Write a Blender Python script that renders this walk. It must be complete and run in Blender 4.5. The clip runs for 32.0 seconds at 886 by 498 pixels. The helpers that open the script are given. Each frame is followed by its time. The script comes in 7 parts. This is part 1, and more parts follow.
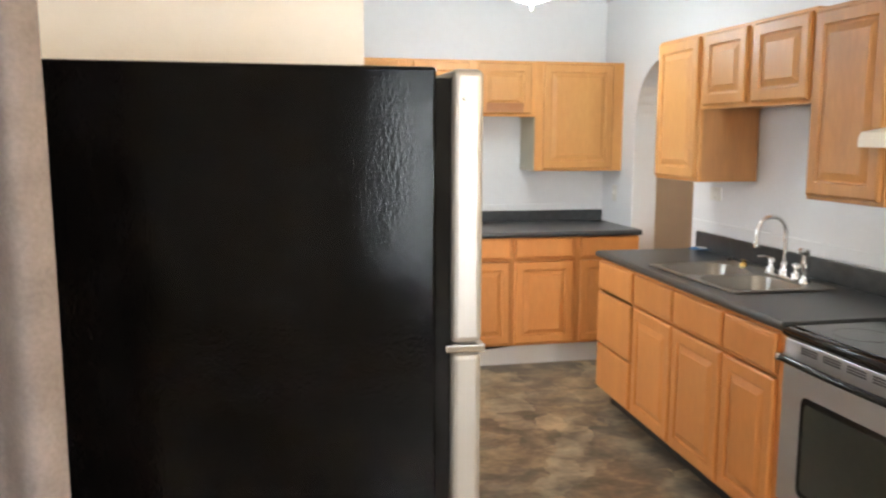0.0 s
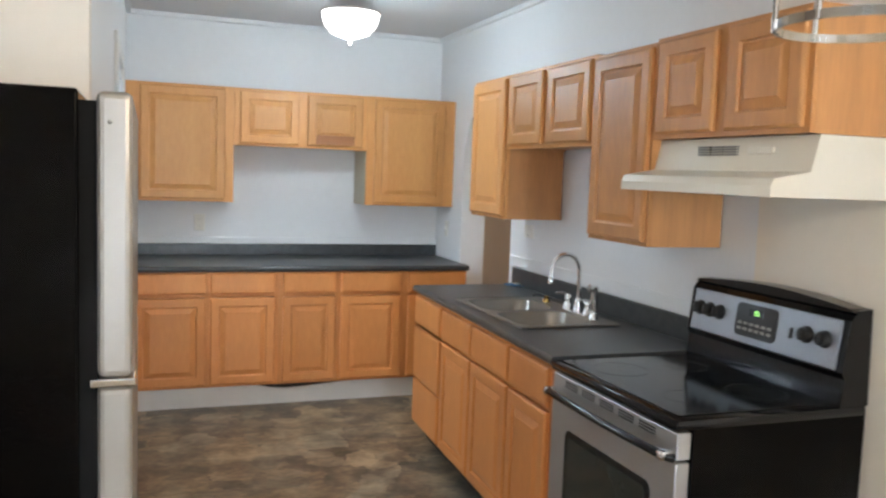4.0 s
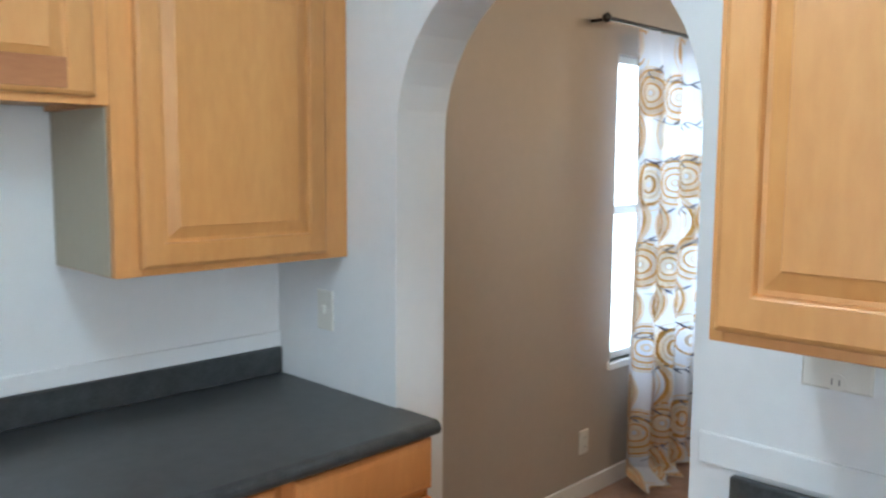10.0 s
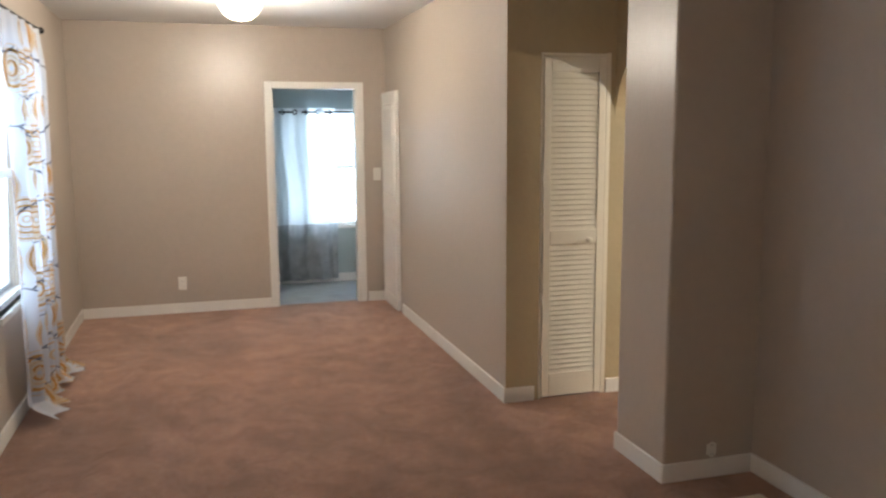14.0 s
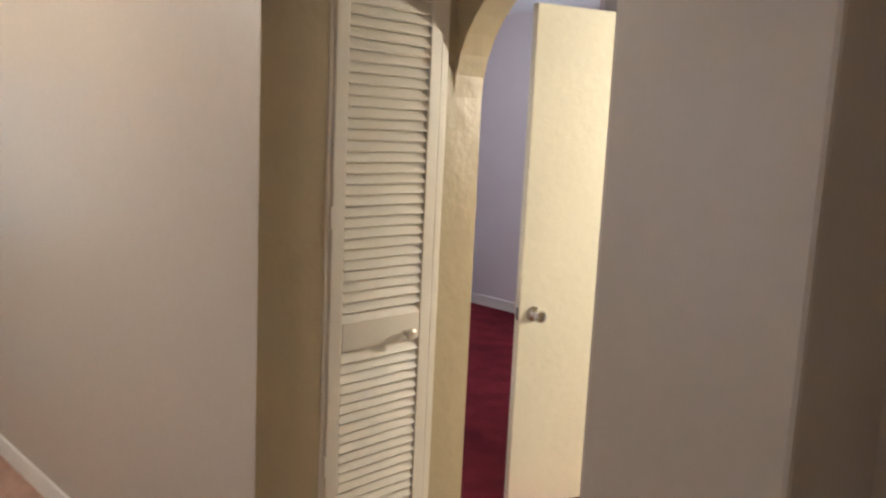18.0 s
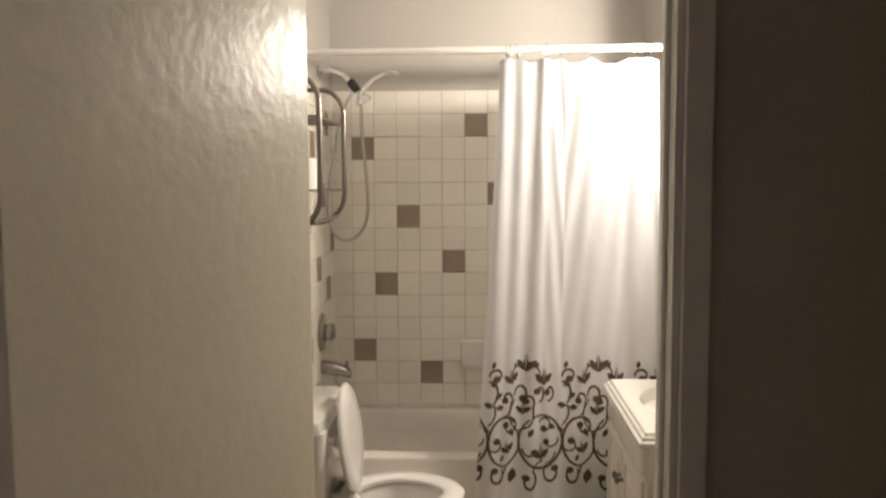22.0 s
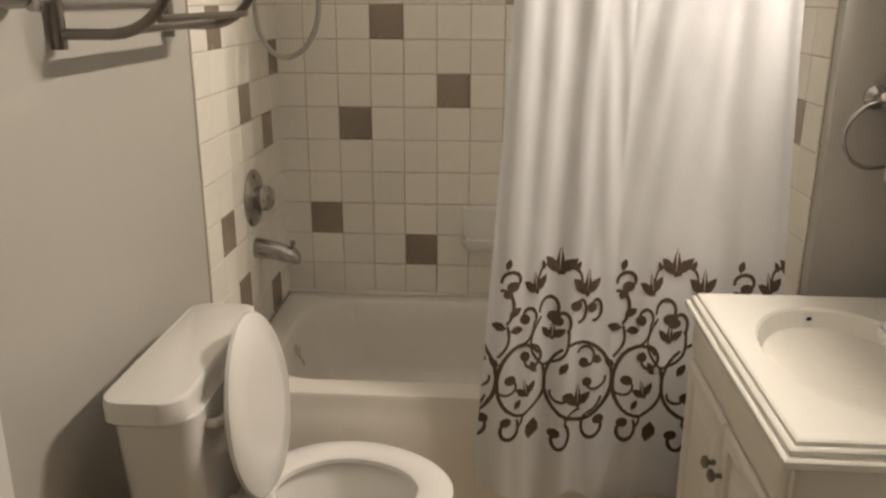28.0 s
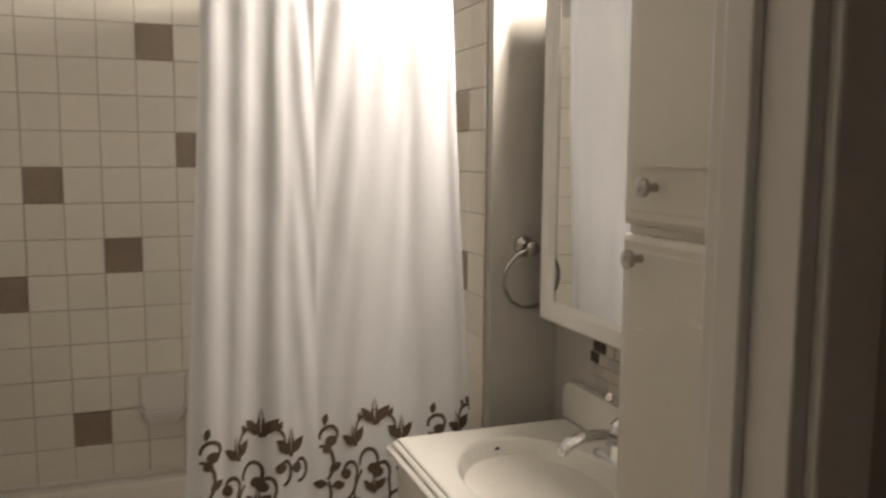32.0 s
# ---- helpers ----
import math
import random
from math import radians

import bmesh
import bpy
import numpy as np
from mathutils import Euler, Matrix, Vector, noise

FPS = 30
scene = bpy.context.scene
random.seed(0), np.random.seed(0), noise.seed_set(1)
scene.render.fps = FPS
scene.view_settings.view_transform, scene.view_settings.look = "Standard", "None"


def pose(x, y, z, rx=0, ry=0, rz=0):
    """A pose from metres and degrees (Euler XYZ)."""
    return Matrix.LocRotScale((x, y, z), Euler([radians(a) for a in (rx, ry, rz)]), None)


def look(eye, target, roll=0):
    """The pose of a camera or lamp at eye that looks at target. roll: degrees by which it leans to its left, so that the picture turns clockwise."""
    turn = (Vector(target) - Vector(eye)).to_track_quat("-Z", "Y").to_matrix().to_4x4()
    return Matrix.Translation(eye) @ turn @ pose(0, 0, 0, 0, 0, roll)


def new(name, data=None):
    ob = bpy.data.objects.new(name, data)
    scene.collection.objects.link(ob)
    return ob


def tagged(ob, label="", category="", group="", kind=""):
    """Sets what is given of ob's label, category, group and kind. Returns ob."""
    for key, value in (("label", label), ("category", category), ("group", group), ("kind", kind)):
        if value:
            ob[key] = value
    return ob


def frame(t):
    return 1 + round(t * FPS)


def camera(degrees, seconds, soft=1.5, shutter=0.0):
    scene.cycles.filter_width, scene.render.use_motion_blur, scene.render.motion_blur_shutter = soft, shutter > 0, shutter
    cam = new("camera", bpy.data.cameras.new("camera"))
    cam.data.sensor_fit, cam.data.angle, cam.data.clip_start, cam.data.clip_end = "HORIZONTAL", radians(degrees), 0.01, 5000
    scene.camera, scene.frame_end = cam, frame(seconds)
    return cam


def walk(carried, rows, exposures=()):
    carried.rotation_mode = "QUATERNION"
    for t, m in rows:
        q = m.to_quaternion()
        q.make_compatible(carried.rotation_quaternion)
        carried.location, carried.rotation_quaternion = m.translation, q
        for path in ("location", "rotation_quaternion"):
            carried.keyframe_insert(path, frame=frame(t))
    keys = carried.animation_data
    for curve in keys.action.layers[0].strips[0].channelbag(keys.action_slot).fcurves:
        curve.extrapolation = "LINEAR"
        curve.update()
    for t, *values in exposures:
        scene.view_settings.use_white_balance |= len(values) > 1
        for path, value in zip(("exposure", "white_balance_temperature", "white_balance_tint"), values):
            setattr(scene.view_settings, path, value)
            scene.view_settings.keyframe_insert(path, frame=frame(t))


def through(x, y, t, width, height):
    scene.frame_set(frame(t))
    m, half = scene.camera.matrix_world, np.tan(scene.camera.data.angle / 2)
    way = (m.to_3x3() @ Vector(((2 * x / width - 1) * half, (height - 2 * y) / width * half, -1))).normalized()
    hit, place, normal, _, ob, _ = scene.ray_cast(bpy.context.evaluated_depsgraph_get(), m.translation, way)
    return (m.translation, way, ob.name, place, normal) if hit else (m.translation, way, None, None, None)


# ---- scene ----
cam = camera(57.0, 32.0, soft=2.3, shutter=0.4)
PATH = [
    (0, (0.355, 0.269, 1.563), (0.765, 2.208, 1.289), 0.2),
    (0.5, (0.335, 0.235, 1.564), (0.899, 2.129, 1.259), 0.4),
    (1, (0.351, 0.174, 1.562), (0.995, 2.04, 1.239), 0.7),
    (1.5, (0.374, 0.066, 1.554), (1.146, 1.884, 1.241), 1.5),
    (2, (0.364, -0.029, 1.553), (1.235, 1.746, 1.253), 1.1),
    (2.5, (0.399, -0.075, 1.555), (1.314, 1.682, 1.278), 0.7),
    (3, (0.492, -0.053, 1.558), (1.381, 1.725, 1.339), 1.2),
    (3.5, (0.627, 0.064, 1.567), (1.445, 1.88, 1.39), 3.2),
    (4, (0.738, 0.185, 1.562), (1.419, 2.057, 1.378), 2.1),
    (4.5, (0.898, 0.344, 1.57), (1.449, 2.254, 1.358), 2.4),
    (6.5, (1.231, 1.543, 1.553), (1.62, 3.494, 1.352), 0.4),
    (7, (1.253, 1.945, 1.558), (1.679, 3.893, 1.402), 1.0),
    (7.5, (1.302, 2.323, 1.617), (1.689, 4.273, 1.4), 0.6),
    (8, (1.305, 2.694, 1.567), (1.888, 4.598, 1.375), 1.0),
    (8.5, (1.253, 3.066, 1.587), (2.057, 4.888, 1.405), 0.5),
    (9, (1.342, 3.422, 1.553), (2.282, 5.175, 1.351), 1.4),
    (10, (1.41, 4.031, 1.586), (2.832, 5.421, 1.372), 0.4),
    (10.5, (1.535, 4.318, 1.582), (3.115, 5.515, 1.342), 1.2),
    (11, (1.689, 4.606, 1.596), (3.426, 5.566, 1.343), 1.5),
    (11.5, (1.88, 4.863, 1.623), (3.77, 5.44, 1.321), 2.1),
    (12, (2.058, 5.049, 1.608), (4.01, 5.336, 1.284), 0.9),
    (12.5, (2.348, 5.131, 1.578), (4.329, 5.174, 1.307), 0.2),
    (13, (2.638, 5.134, 1.555), (4.612, 4.971, 1.276), 1.1),
    (13.5, (2.991, 5.176, 1.564), (4.928, 4.766, 1.28), 0.2),
    (15.5, (4.333, 4.925, 1.566), (6.171, 4.196, 1.261), 0.4),
    (16, (4.649, 4.862, 1.561), (6.437, 4.016, 1.265), 0.9),
    (16.5, (5.024, 4.734, 1.549), (6.74, 3.736, 1.303), 1.4),
    (17, (5.306, 4.722, 1.56), (6.972, 3.656, 1.262), 1.7),
    (17.5, (5.622, 4.638, 1.552), (7.207, 3.454, 1.256), 2.8),
    (18, (5.898, 4.6, 1.553), (7.292, 3.198, 1.249), 2.7),
    (18.5, (6.157, 4.555, 1.549), (7.416, 3.035, 1.228), 1.1),
    (19, (6.399, 4.415, 1.539), (7.491, 2.763, 1.253), 0.4),
    (20, (6.806, 4.094, 1.471), (7.457, 2.222, 1.207), -0.2),
    (20.5, (6.951, 3.882, 1.465), (7.438, 1.968, 1.152), 0.9),
    (21, (7.048, 3.612, 1.467), (7.374, 1.668, 1.133), -0.3),
    (21.5, (7.168, 3.406, 1.442), (7.348, 1.428, 1.205), -0.3),
    (22, (7.265, 3.185, 1.448), (7.354, 1.194, 1.281), -0.3),
    (22.5, (7.276, 2.861, 1.43), (7.344, 0.863, 1.38), -1.2),
    (23, (7.262, 2.621, 1.433), (7.308, 0.622, 1.373), -1.1),
    (23.5, (7.28, 2.406, 1.434), (7.321, 0.409, 1.535), -0.4),
    (24, (7.24, 2.246, 1.437), (7.417, 0.258, 1.565), -2.3),
    (24.5, (7.149, 2.142, 1.44), (7.394, 0.161, 1.562), -0.6),
    (25, (7.111, 2.07, 1.431), (7.445, 0.098, 1.444), -0.2),
    (25.5, (7.136, 2.023, 1.415), (7.43, 0.046, 1.338), -0.4),
    (26, (7.188, 1.978, 1.408), (7.39, 0.002, 1.175), 0.3),
    (26.5, (7.205, 1.969, 1.389), (7.394, 0.004, 1.068), 0.5),
    (28.5, (7.264, 1.917, 1.338), (7.353, 0.034, 0.668), -0.1),
    (29, (7.282, 1.911, 1.322), (7.331, 0.051, 0.59), -0.5),
    (29.5, (7.303, 1.914, 1.311), (7.285, 0.069, 0.539), -0.7),
    (30, (7.336, 1.919, 1.315), (7.178, 0.067, 0.577), -0.1),
    (30.5, (7.348, 1.921, 1.333), (7.025, 0.047, 0.712), 0.4),
    (31, (7.349, 1.927, 1.363), (6.936, 0.022, 0.914), 0.2),
    (31.5, (7.359, 1.935, 1.381), (6.813, 0.042, 1.042), -0.0),
    (32, (7.33, 1.936, 1.377), (6.643, 0.072, 1.146), 0.4),
]
EXPOSURES = [(0, 1.15, 7000, 12), (2, 1.3, 6800, 12), (3, 0.9, 6500, 12), (4, 0.75, 6250, 9), (7, 0.6, 6150, 6), (8, 0.56, 5600, 5), (9, 0.72, 5700, 5), (10, 0.78, 5950, 5), (11, 0.3, 6200, 8),
             (12, 0.1, 6700, 11), (13, 0.1, 6250, 8), (13.5, 0.25, 6050, 8), (15.5, 0.7, 5650, 8), (17, 0.55, 5700, 9), (18, 0.5, 5850, 8), (19, 0.05, 5750, 6),
             (20, -0.85, 6000, 11), (21, -1.35, 5950, 13), (22, -1.85, 5950, 14), (23, -2.4, 5900, 14), (24.5, -2.95, 5900, 14), (25.2, -3.15, 5900, 14), (26, -2.8, 6000, 14),
             (28.5, -2.05, 6000, 14), (30, -1.97, 6000, 14), (31, -2.02, 5900, 14), (32, -2.45, 5900, 14)]
walk(cam, [(t, look(eye, target, roll)) for t, eye, target, roll in PATH], EXPOSURES)

# ---------------------------------------------------------------- light
world = bpy.data.worlds.new("overcast sky")
scene.world = world
world.use_nodes = True
sky = world.node_tree.nodes.new("ShaderNodeTexSky")
sky.sky_type, sky.sun_disc, sky.sun_elevation, sky.sun_rotation = "NISHITA", False, radians(40), radians(200)
world.node_tree.links.new(sky.outputs["Color"], world.node_tree.nodes["Background"].inputs["Color"])
world.node_tree.nodes["Background"].inputs["Strength"].default_value = 0.1


def lamp(name, kind, place, watts, col, size=0.1, aim=None, size_y=None):
    data = bpy.data.lights.new(name, kind)
    data.energy, data.color = watts, col
    if kind == "AREA":
        data.shape, data.size, data.size_y = "RECTANGLE", size, size_y or size
    else:
        data.shadow_soft_size = size
    ob = new(name, data)
    ob.matrix_basis = look(place, aim) if aim else Matrix.Translation(place)
    return ob


sun = lamp("sun", "SUN", (0, 20, 15), 0.6, (1.0, 0.97, 0.92), aim=(2, 6, 0))
sun.data.angle = radians(15)
lamp("kitchen_bulb", "POINT", (1.80, 4.75, 2.20), 10.8, (0.70, 0.89, 1.0), 0.09)
lamp("pendant_bulb", "POINT", (1.33, 0.75, 1.86), 68, (1.0, 0.77, 0.50), 0.04)
for x, watts, col in ((9.0, 54, (1.0, 0.85, 0.66)), (4.35, 8.5, (1.0, 0.74, 0.48))):
    lamp("living_bulb", "POINT", (x, 4.845, 2.215), watts, col, 0.07)
for x, y in ((6.402, 0.15), (6.402, 0.26), (6.402, 0.37)):
    lamp("vanity_bulb", "POINT", (x, y, 1.97), 120, (1.0, 0.85, 0.65), 0.022)
lamp("red_room_bulb", "POINT", (9.60, 0.80, 1.84), 16, (1.0, 0.93, 0.95), 0.09)
for nm, place, aim, w, sx, sy in (("window_a_sky", (5.24, 6.27, 1.36), (5.24, 0, 1.0), 12, 0.9, 1.4), ("window_b_sky", (8.40, 6.27, 1.36), (8.40, 0, 1.0), 12, 0.9, 1.4),
                                  ("kitchen_door_sky", (0.50, 4.57, 1.5), (4, 4.57, 1.2), 8, 0.6, 1.0), ("end_room_sky", (11.90, 3.5, 1.2), (8, 3.5, 0.6), 26, 1.1, 1.2),
                                  ("red_room_sky", (9.815, -0.70, 1.78), (9.815, 3, 1.3), 2.5, 0.5, 0.55), ("dining_sky", (1.46, -2.68, 1.45), (1.46, 3, 1.3), 56, 0.26, 1.5),
                                  ("dining_sky_b", (-0.95, -2.68, 1.3), (-0.5, 3, 1.3), 20, 0.4, 1.7)):
    lamp(nm, "AREA", place, w, (0.80, 0.90, 1.0), sx, aim, sy)

# ---------------------------------------------------------------- plan (metres)
K_L, K_R, K_B, K_C = 0.60, 2.84, 6.14, 2.58      # kitchen walls and ceiling
D_W, D_S, D_N = -1.7, -2.6, 2.42                 # dining end of the kitchen
A_Y0, A_Y1, A_X1, A_Z = 4.756, 5.60, 3.02, 1.65  # kitchen arch
L_N, L_E, L_C = 6.165, 10.74, 2.48               # living room
L_S1, L_S2, L_X = 2.76, 3.505, 7.635             # its south walls and the closet wall
P_X0, P_X1, P_Y = 6.40, 6.83, 3.225              # pier beside the hall
B_E, B_W, B_S, B_N, B_C = 7.99, 6.285, -0.824, 1.34, 2.56   # bathroom
T = 0.111                                        # wall tile pitch
TILE_TOP = 1.884

# ---------------------------------------------------------------- mesh helpers


def part(name, bm, material, parent=None, label="", smooth=False):
    me = bpy.data.meshes.new(name)
    bmesh.ops.recalc_face_normals(bm, faces=bm.faces)
    bm.to_mesh(me)
    bm.free()
    me.materials.append(material)
    if smooth:
        me.shade_smooth()
        me.set_sharp_from_angle(angle=radians(40))
    ob = new(name, me)
    if parent is not None:
        ob.parent = parent
    if label:
        ob["label"] = label
    return ob


def same(name, like, parent, m):
    """One more object on the mesh of another."""
    ob = new(name, like.data)
    ob.parent = parent
    ob.matrix_basis = m
    return ob


def thing(name, label, category, m=None, group="", kind=""):
    ob = new(name)
    ob.empty_display_size = 0.1
    if m is not None:
        ob.matrix_basis = m
    return tagged(ob, label, category, group, kind)


def box(x0, y0, z0, x1, y1, z1, bevel=0.0, bm=None, seg=2):
    own = bmesh.new()
    bmesh.ops.create_cube(own, size=1, matrix=Matrix.Translation(((x0 + x1) / 2, (y0 + y1) / 2, (z0 + z1) / 2))
                          @ Matrix.Diagonal((abs(x1 - x0), abs(y1 - y0), abs(z1 - z0), 1)))
    if bevel:
        bmesh.ops.bevel(own, geom=own.edges[:], offset=bevel, segments=seg, profile=0.5, affect="EDGES")
    return own if bm is None else merge(bm, own)


def merge(bm, own):
    me = bpy.data.meshes.new("joined")
    own.to_mesh(me)
    own.free()
    bm.from_mesh(me)
    bpy.data.meshes.remove(me)
    return bm


def rounded(w, d, r, n=6):
    """A rounded rectangle about the origin, as a list of (x, y)."""
    out = []
    for cx, cy, a in ((w / 2 - r, d / 2 - r, 0), (-w / 2 + r, d / 2 - r, 90), (-w / 2 + r, -d / 2 + r, 180), (w / 2 - r, -d / 2 + r, 270)):
        out += [(cx + r * math.cos(radians(a + 90 * i / n)), cy + r * math.sin(radians(a + 90 * i / n))) for i in range(n + 1)]
    return out


def loft(loops, cap0=True, cap1=True, closed=True):
    """A skin over loops of points, each of the same length."""
    bm = bmesh.new()
    rows = [[bm.verts.new(p) for p in loop] for loop in loops]
    n = len(rows[0])
    for a, b in zip(rows, rows[1:]):
        for i in range(n if closed else n - 1):
            bm.faces.new((a[i], a[(i + 1) % n], b[(i + 1) % n], b[i]))
    if cap0:
        bm.faces.new(rows[0][::-1])
    if cap1:
        bm.faces.new(rows[-1])
    return bm


def prism(points, lo, hi, axis="z"):
    """A polygon in the other two axes, drawn out along one axis."""
    put = {"z": lambda a, b, c: (a, b, c), "y": lambda a, b, c: (a, c, b), "x": lambda a, b, c: (c, a, b)}[axis]
    return loft([[put(a, b, v) for a, b in points] for v in (lo, hi)])


def lathe(profile, n=24, m=None):
    """A turned shape from (radius, height) pairs."""
    loops = [[(r * math.cos(2 * math.pi * i / n), r * math.sin(2 * math.pi * i / n), z) for i in range(n)] for r, z in profile]
    bm = loft(loops)
    if m is not None:
        bm.transform(m)
    return bm


def tube(path, r, n=10, closed=False):
    """A round bar along a path."""
    pts = [Vector(p) for p in path]
    loops, up = [], None
    for i, p in enumerate(pts):
        a = pts[(i - 1) % len(pts)] if closed or i else p
        b = pts[(i + 1) % len(pts)] if closed or i < len(pts) - 1 else p
        way = (b - a).normalized()
        if up is None:
            up = way.orthogonal().normalized()
        up = (up - way * up.dot(way)).normalized()
        side = way.cross(up)
        loops.append([p + r * (math.cos(2 * math.pi * k / n) * up + math.sin(2 * math.pi * k / n) * side) for k in range(n)])
    if closed:
        loops.append(loops[0])
        bm = loft(loops, False, False)
        bmesh.ops.remove_doubles(bm, verts=bm.verts, dist=1e-6)
        return bm
    return loft(loops)


def arc(c, r, a0, a1, n, plane="xz"):
    out = []
    for i in range(n + 1):
        a = radians(a0 + (a1 - a0) * i / n)
        u, v = r * math.cos(a), r * math.sin(a)
        out.append({"xz": (c[0] + u, c[1], c[2] + v), "yz": (c[0], c[1] + u, c[2] + v), "xy": (c[0] + u, c[1] + v, c[2])}[plane])
    return out


def sheet(fn, nu, nv, thick=0.0):
    """A surface fn(u, v) over the unit square."""
    bm = bmesh.new()
    rows = [[bm.verts.new(fn(i / nu, j / nv)) for i in range(nu + 1)] for j in range(nv + 1)]
    for a, b in zip(rows, rows[1:]):
        for i in range(nu):
            bm.faces.new((a[i], a[i + 1], b[i + 1], b[i]))
    if thick:
        bmesh.ops.recalc_face_normals(bm, faces=bm.faces)
        bmesh.ops.solidify(bm, geom=bm.faces[:], thickness=thick)
    return bm


def raised(w, h, t=0.02, rail=0.055, plain=False):
    """A cabinet front, x 0..w, z 0..h, its face towards -y."""
    steps = [(0, 0), (0, t - 0.007), (0.003, t - 0.0035), (0.009, t)]
    if not plain:
        steps += [(rail - 0.003, t), (rail, t - 0.002), (rail + 0.003, t - 0.0095), (rail + 0.010, t - 0.0105), (rail + 0.036, t - 0.0015), (rail + 0.038, t + 0.0005)]
    else:
        steps += [(0.018, t), (0.022, t + 0.001)]
    return loft([[(i, -d, i), (w - i, -d, i), (w - i, -d, h - i), (i, -d, h - i)] for i, d in steps])


def ribbon(bm, points, width, place):
    """A flat stroke in (u, v), laid on a surface by place(u, v)."""
    pts = [Vector(p) for p in points]
    last = None
    for i, p in enumerate(pts):
        way = (pts[min(i + 1, len(pts) - 1)] - pts[max(i - 1, 0)]).normalized()
        side = Vector((-way.y, way.x)) * (width(i / (len(pts) - 1)) if callable(width) else width) / 2
        now = [bm.verts.new(place(*(p + side))), bm.verts.new(place(*(p - side)))]
        if last:
            bm.faces.new((last[0], last[1], now[1], now[0]))
        last = now


def blob(bm, points, place):
    """A flat filled outline in (u, v)."""
    c = sum((Vector(p) for p in points), Vector((0, 0))) / len(points)
    mid = bm.verts.new(place(*c))
    ring = [bm.verts.new(place(*p)) for p in points]
    for a, b in zip(ring, ring[1:] + ring[:1]):
        bm.faces.new((mid, a, b))


# ---------------------------------------------------------------- materials


def mat(name, col, rough=0.5, metal=0.0, col2=None, scale=3.0, fine=60.0, stretch=(1, 1, 1), bump=0.0, bump_scale=200.0,
        spec=0.5, var=0.12, coat=0.0, sheen=0.0, rand=0.0, rvar=0.08, distort=0.0, alpha=1.0, trans=0.0):
    m = bpy.data.materials.new(name)
    m.use_nodes = True
    n, link = m.node_tree.nodes, m.node_tree.links.new
    b = n["Principled BSDF"]
    co = n.new("ShaderNodeTexCoord")
    mp = n.new("ShaderNodeMapping")
    mp.inputs["Scale"].default_value = stretch
    link(co.outputs["Object"], mp.inputs["Vector"])

    def tex(s, detail=4, dist=0.0):
        t = n.new("ShaderNodeTexNoise")
        t.inputs["Scale"].default_value, t.inputs["Detail"].default_value, t.inputs["Distortion"].default_value = s, detail, dist
        link(mp.outputs["Vector"], t.inputs["Vector"])
        return t
    big, small = tex(scale, 3, distort), tex(fine, 4)
    mixf = n.new("ShaderNodeMath")
    mixf.operation = "MULTIPLY_ADD"
    mixf.inputs[1].default_value = 0.55
    half = n.new("ShaderNodeMath")
    half.operation = "MULTIPLY"
    half.inputs[1].default_value = 0.45
    link(small.outputs["Fac"], half.inputs[0])
    link(big.outputs["Fac"], mixf.inputs[0])
    link(half.outputs[0], mixf.inputs[2])
    ramp = n.new("ShaderNodeMapRange")
    ramp.inputs[1].default_value, ramp.inputs[2].default_value = 0.3, 0.7
    link(mixf.outputs[0], ramp.inputs[0])
    mx = n.new("ShaderNodeMix")
    mx.data_type = "RGBA"
    dark = col2 or tuple(c * (1 - var) for c in col)
    mx.inputs["A"].default_value, mx.inputs["B"].default_value = (*dark, 1), (*col, 1)
    link(ramp.outputs[0], mx.inputs["Factor"])
    out = mx.outputs["Result"]
    if rand:
        oi = n.new("ShaderNodeObjectInfo")
        hs = n.new("ShaderNodeHueSaturation")
        mr = n.new("ShaderNodeMapRange")
        mr.inputs[3].default_value, mr.inputs[4].default_value = 1 - rand, 1 + rand
        link(oi.outputs["Random"], mr.inputs[0])
        link(mr.outputs[0], hs.inputs["Value"])
        link(out, hs.inputs["Color"])
        out = hs.outputs["Color"]
    link(out, b.inputs["Base Color"])
    b.inputs["Metallic"].default_value, b.inputs["Specular IOR Level"].default_value = metal, spec
    rr = n.new("ShaderNodeMapRange")
    rr.inputs[3].default_value, rr.inputs[4].default_value = max(0.02, rough - rvar), min(1, rough + rvar)
    link(mixf.outputs[0], rr.inputs[0])
    link(rr.outputs[0], b.inputs["Roughness"])
    b.inputs["Coat Weight"].default_value = coat
    b.inputs["Sheen Weight"].default_value = sheen
    if trans:
        b.inputs["Transmission Weight"].default_value = trans
    if bump:
        bt = tex(bump_scale, 3)
        bp = n.new("ShaderNodeBump")
        bp.inputs["Strength"].default_value, bp.inputs["Distance"].default_value = bump, 0.01
        link(bt.outputs["Fac"], bp.inputs["Height"])
        link(bp.outputs["Normal"], b.inputs["Normal"])
    return m


def glow(name, col, strength):
    m = bpy.data.materials.new(name)
    m.use_nodes = True
    b = m.node_tree.nodes["Principled BSDF"]
    b.inputs["Base Color"].default_value = (*col, 1)
    b.inputs["Emission Color"].default_value = (*col, 1)
    b.inputs["Emission Strength"].default_value = strength
    return m


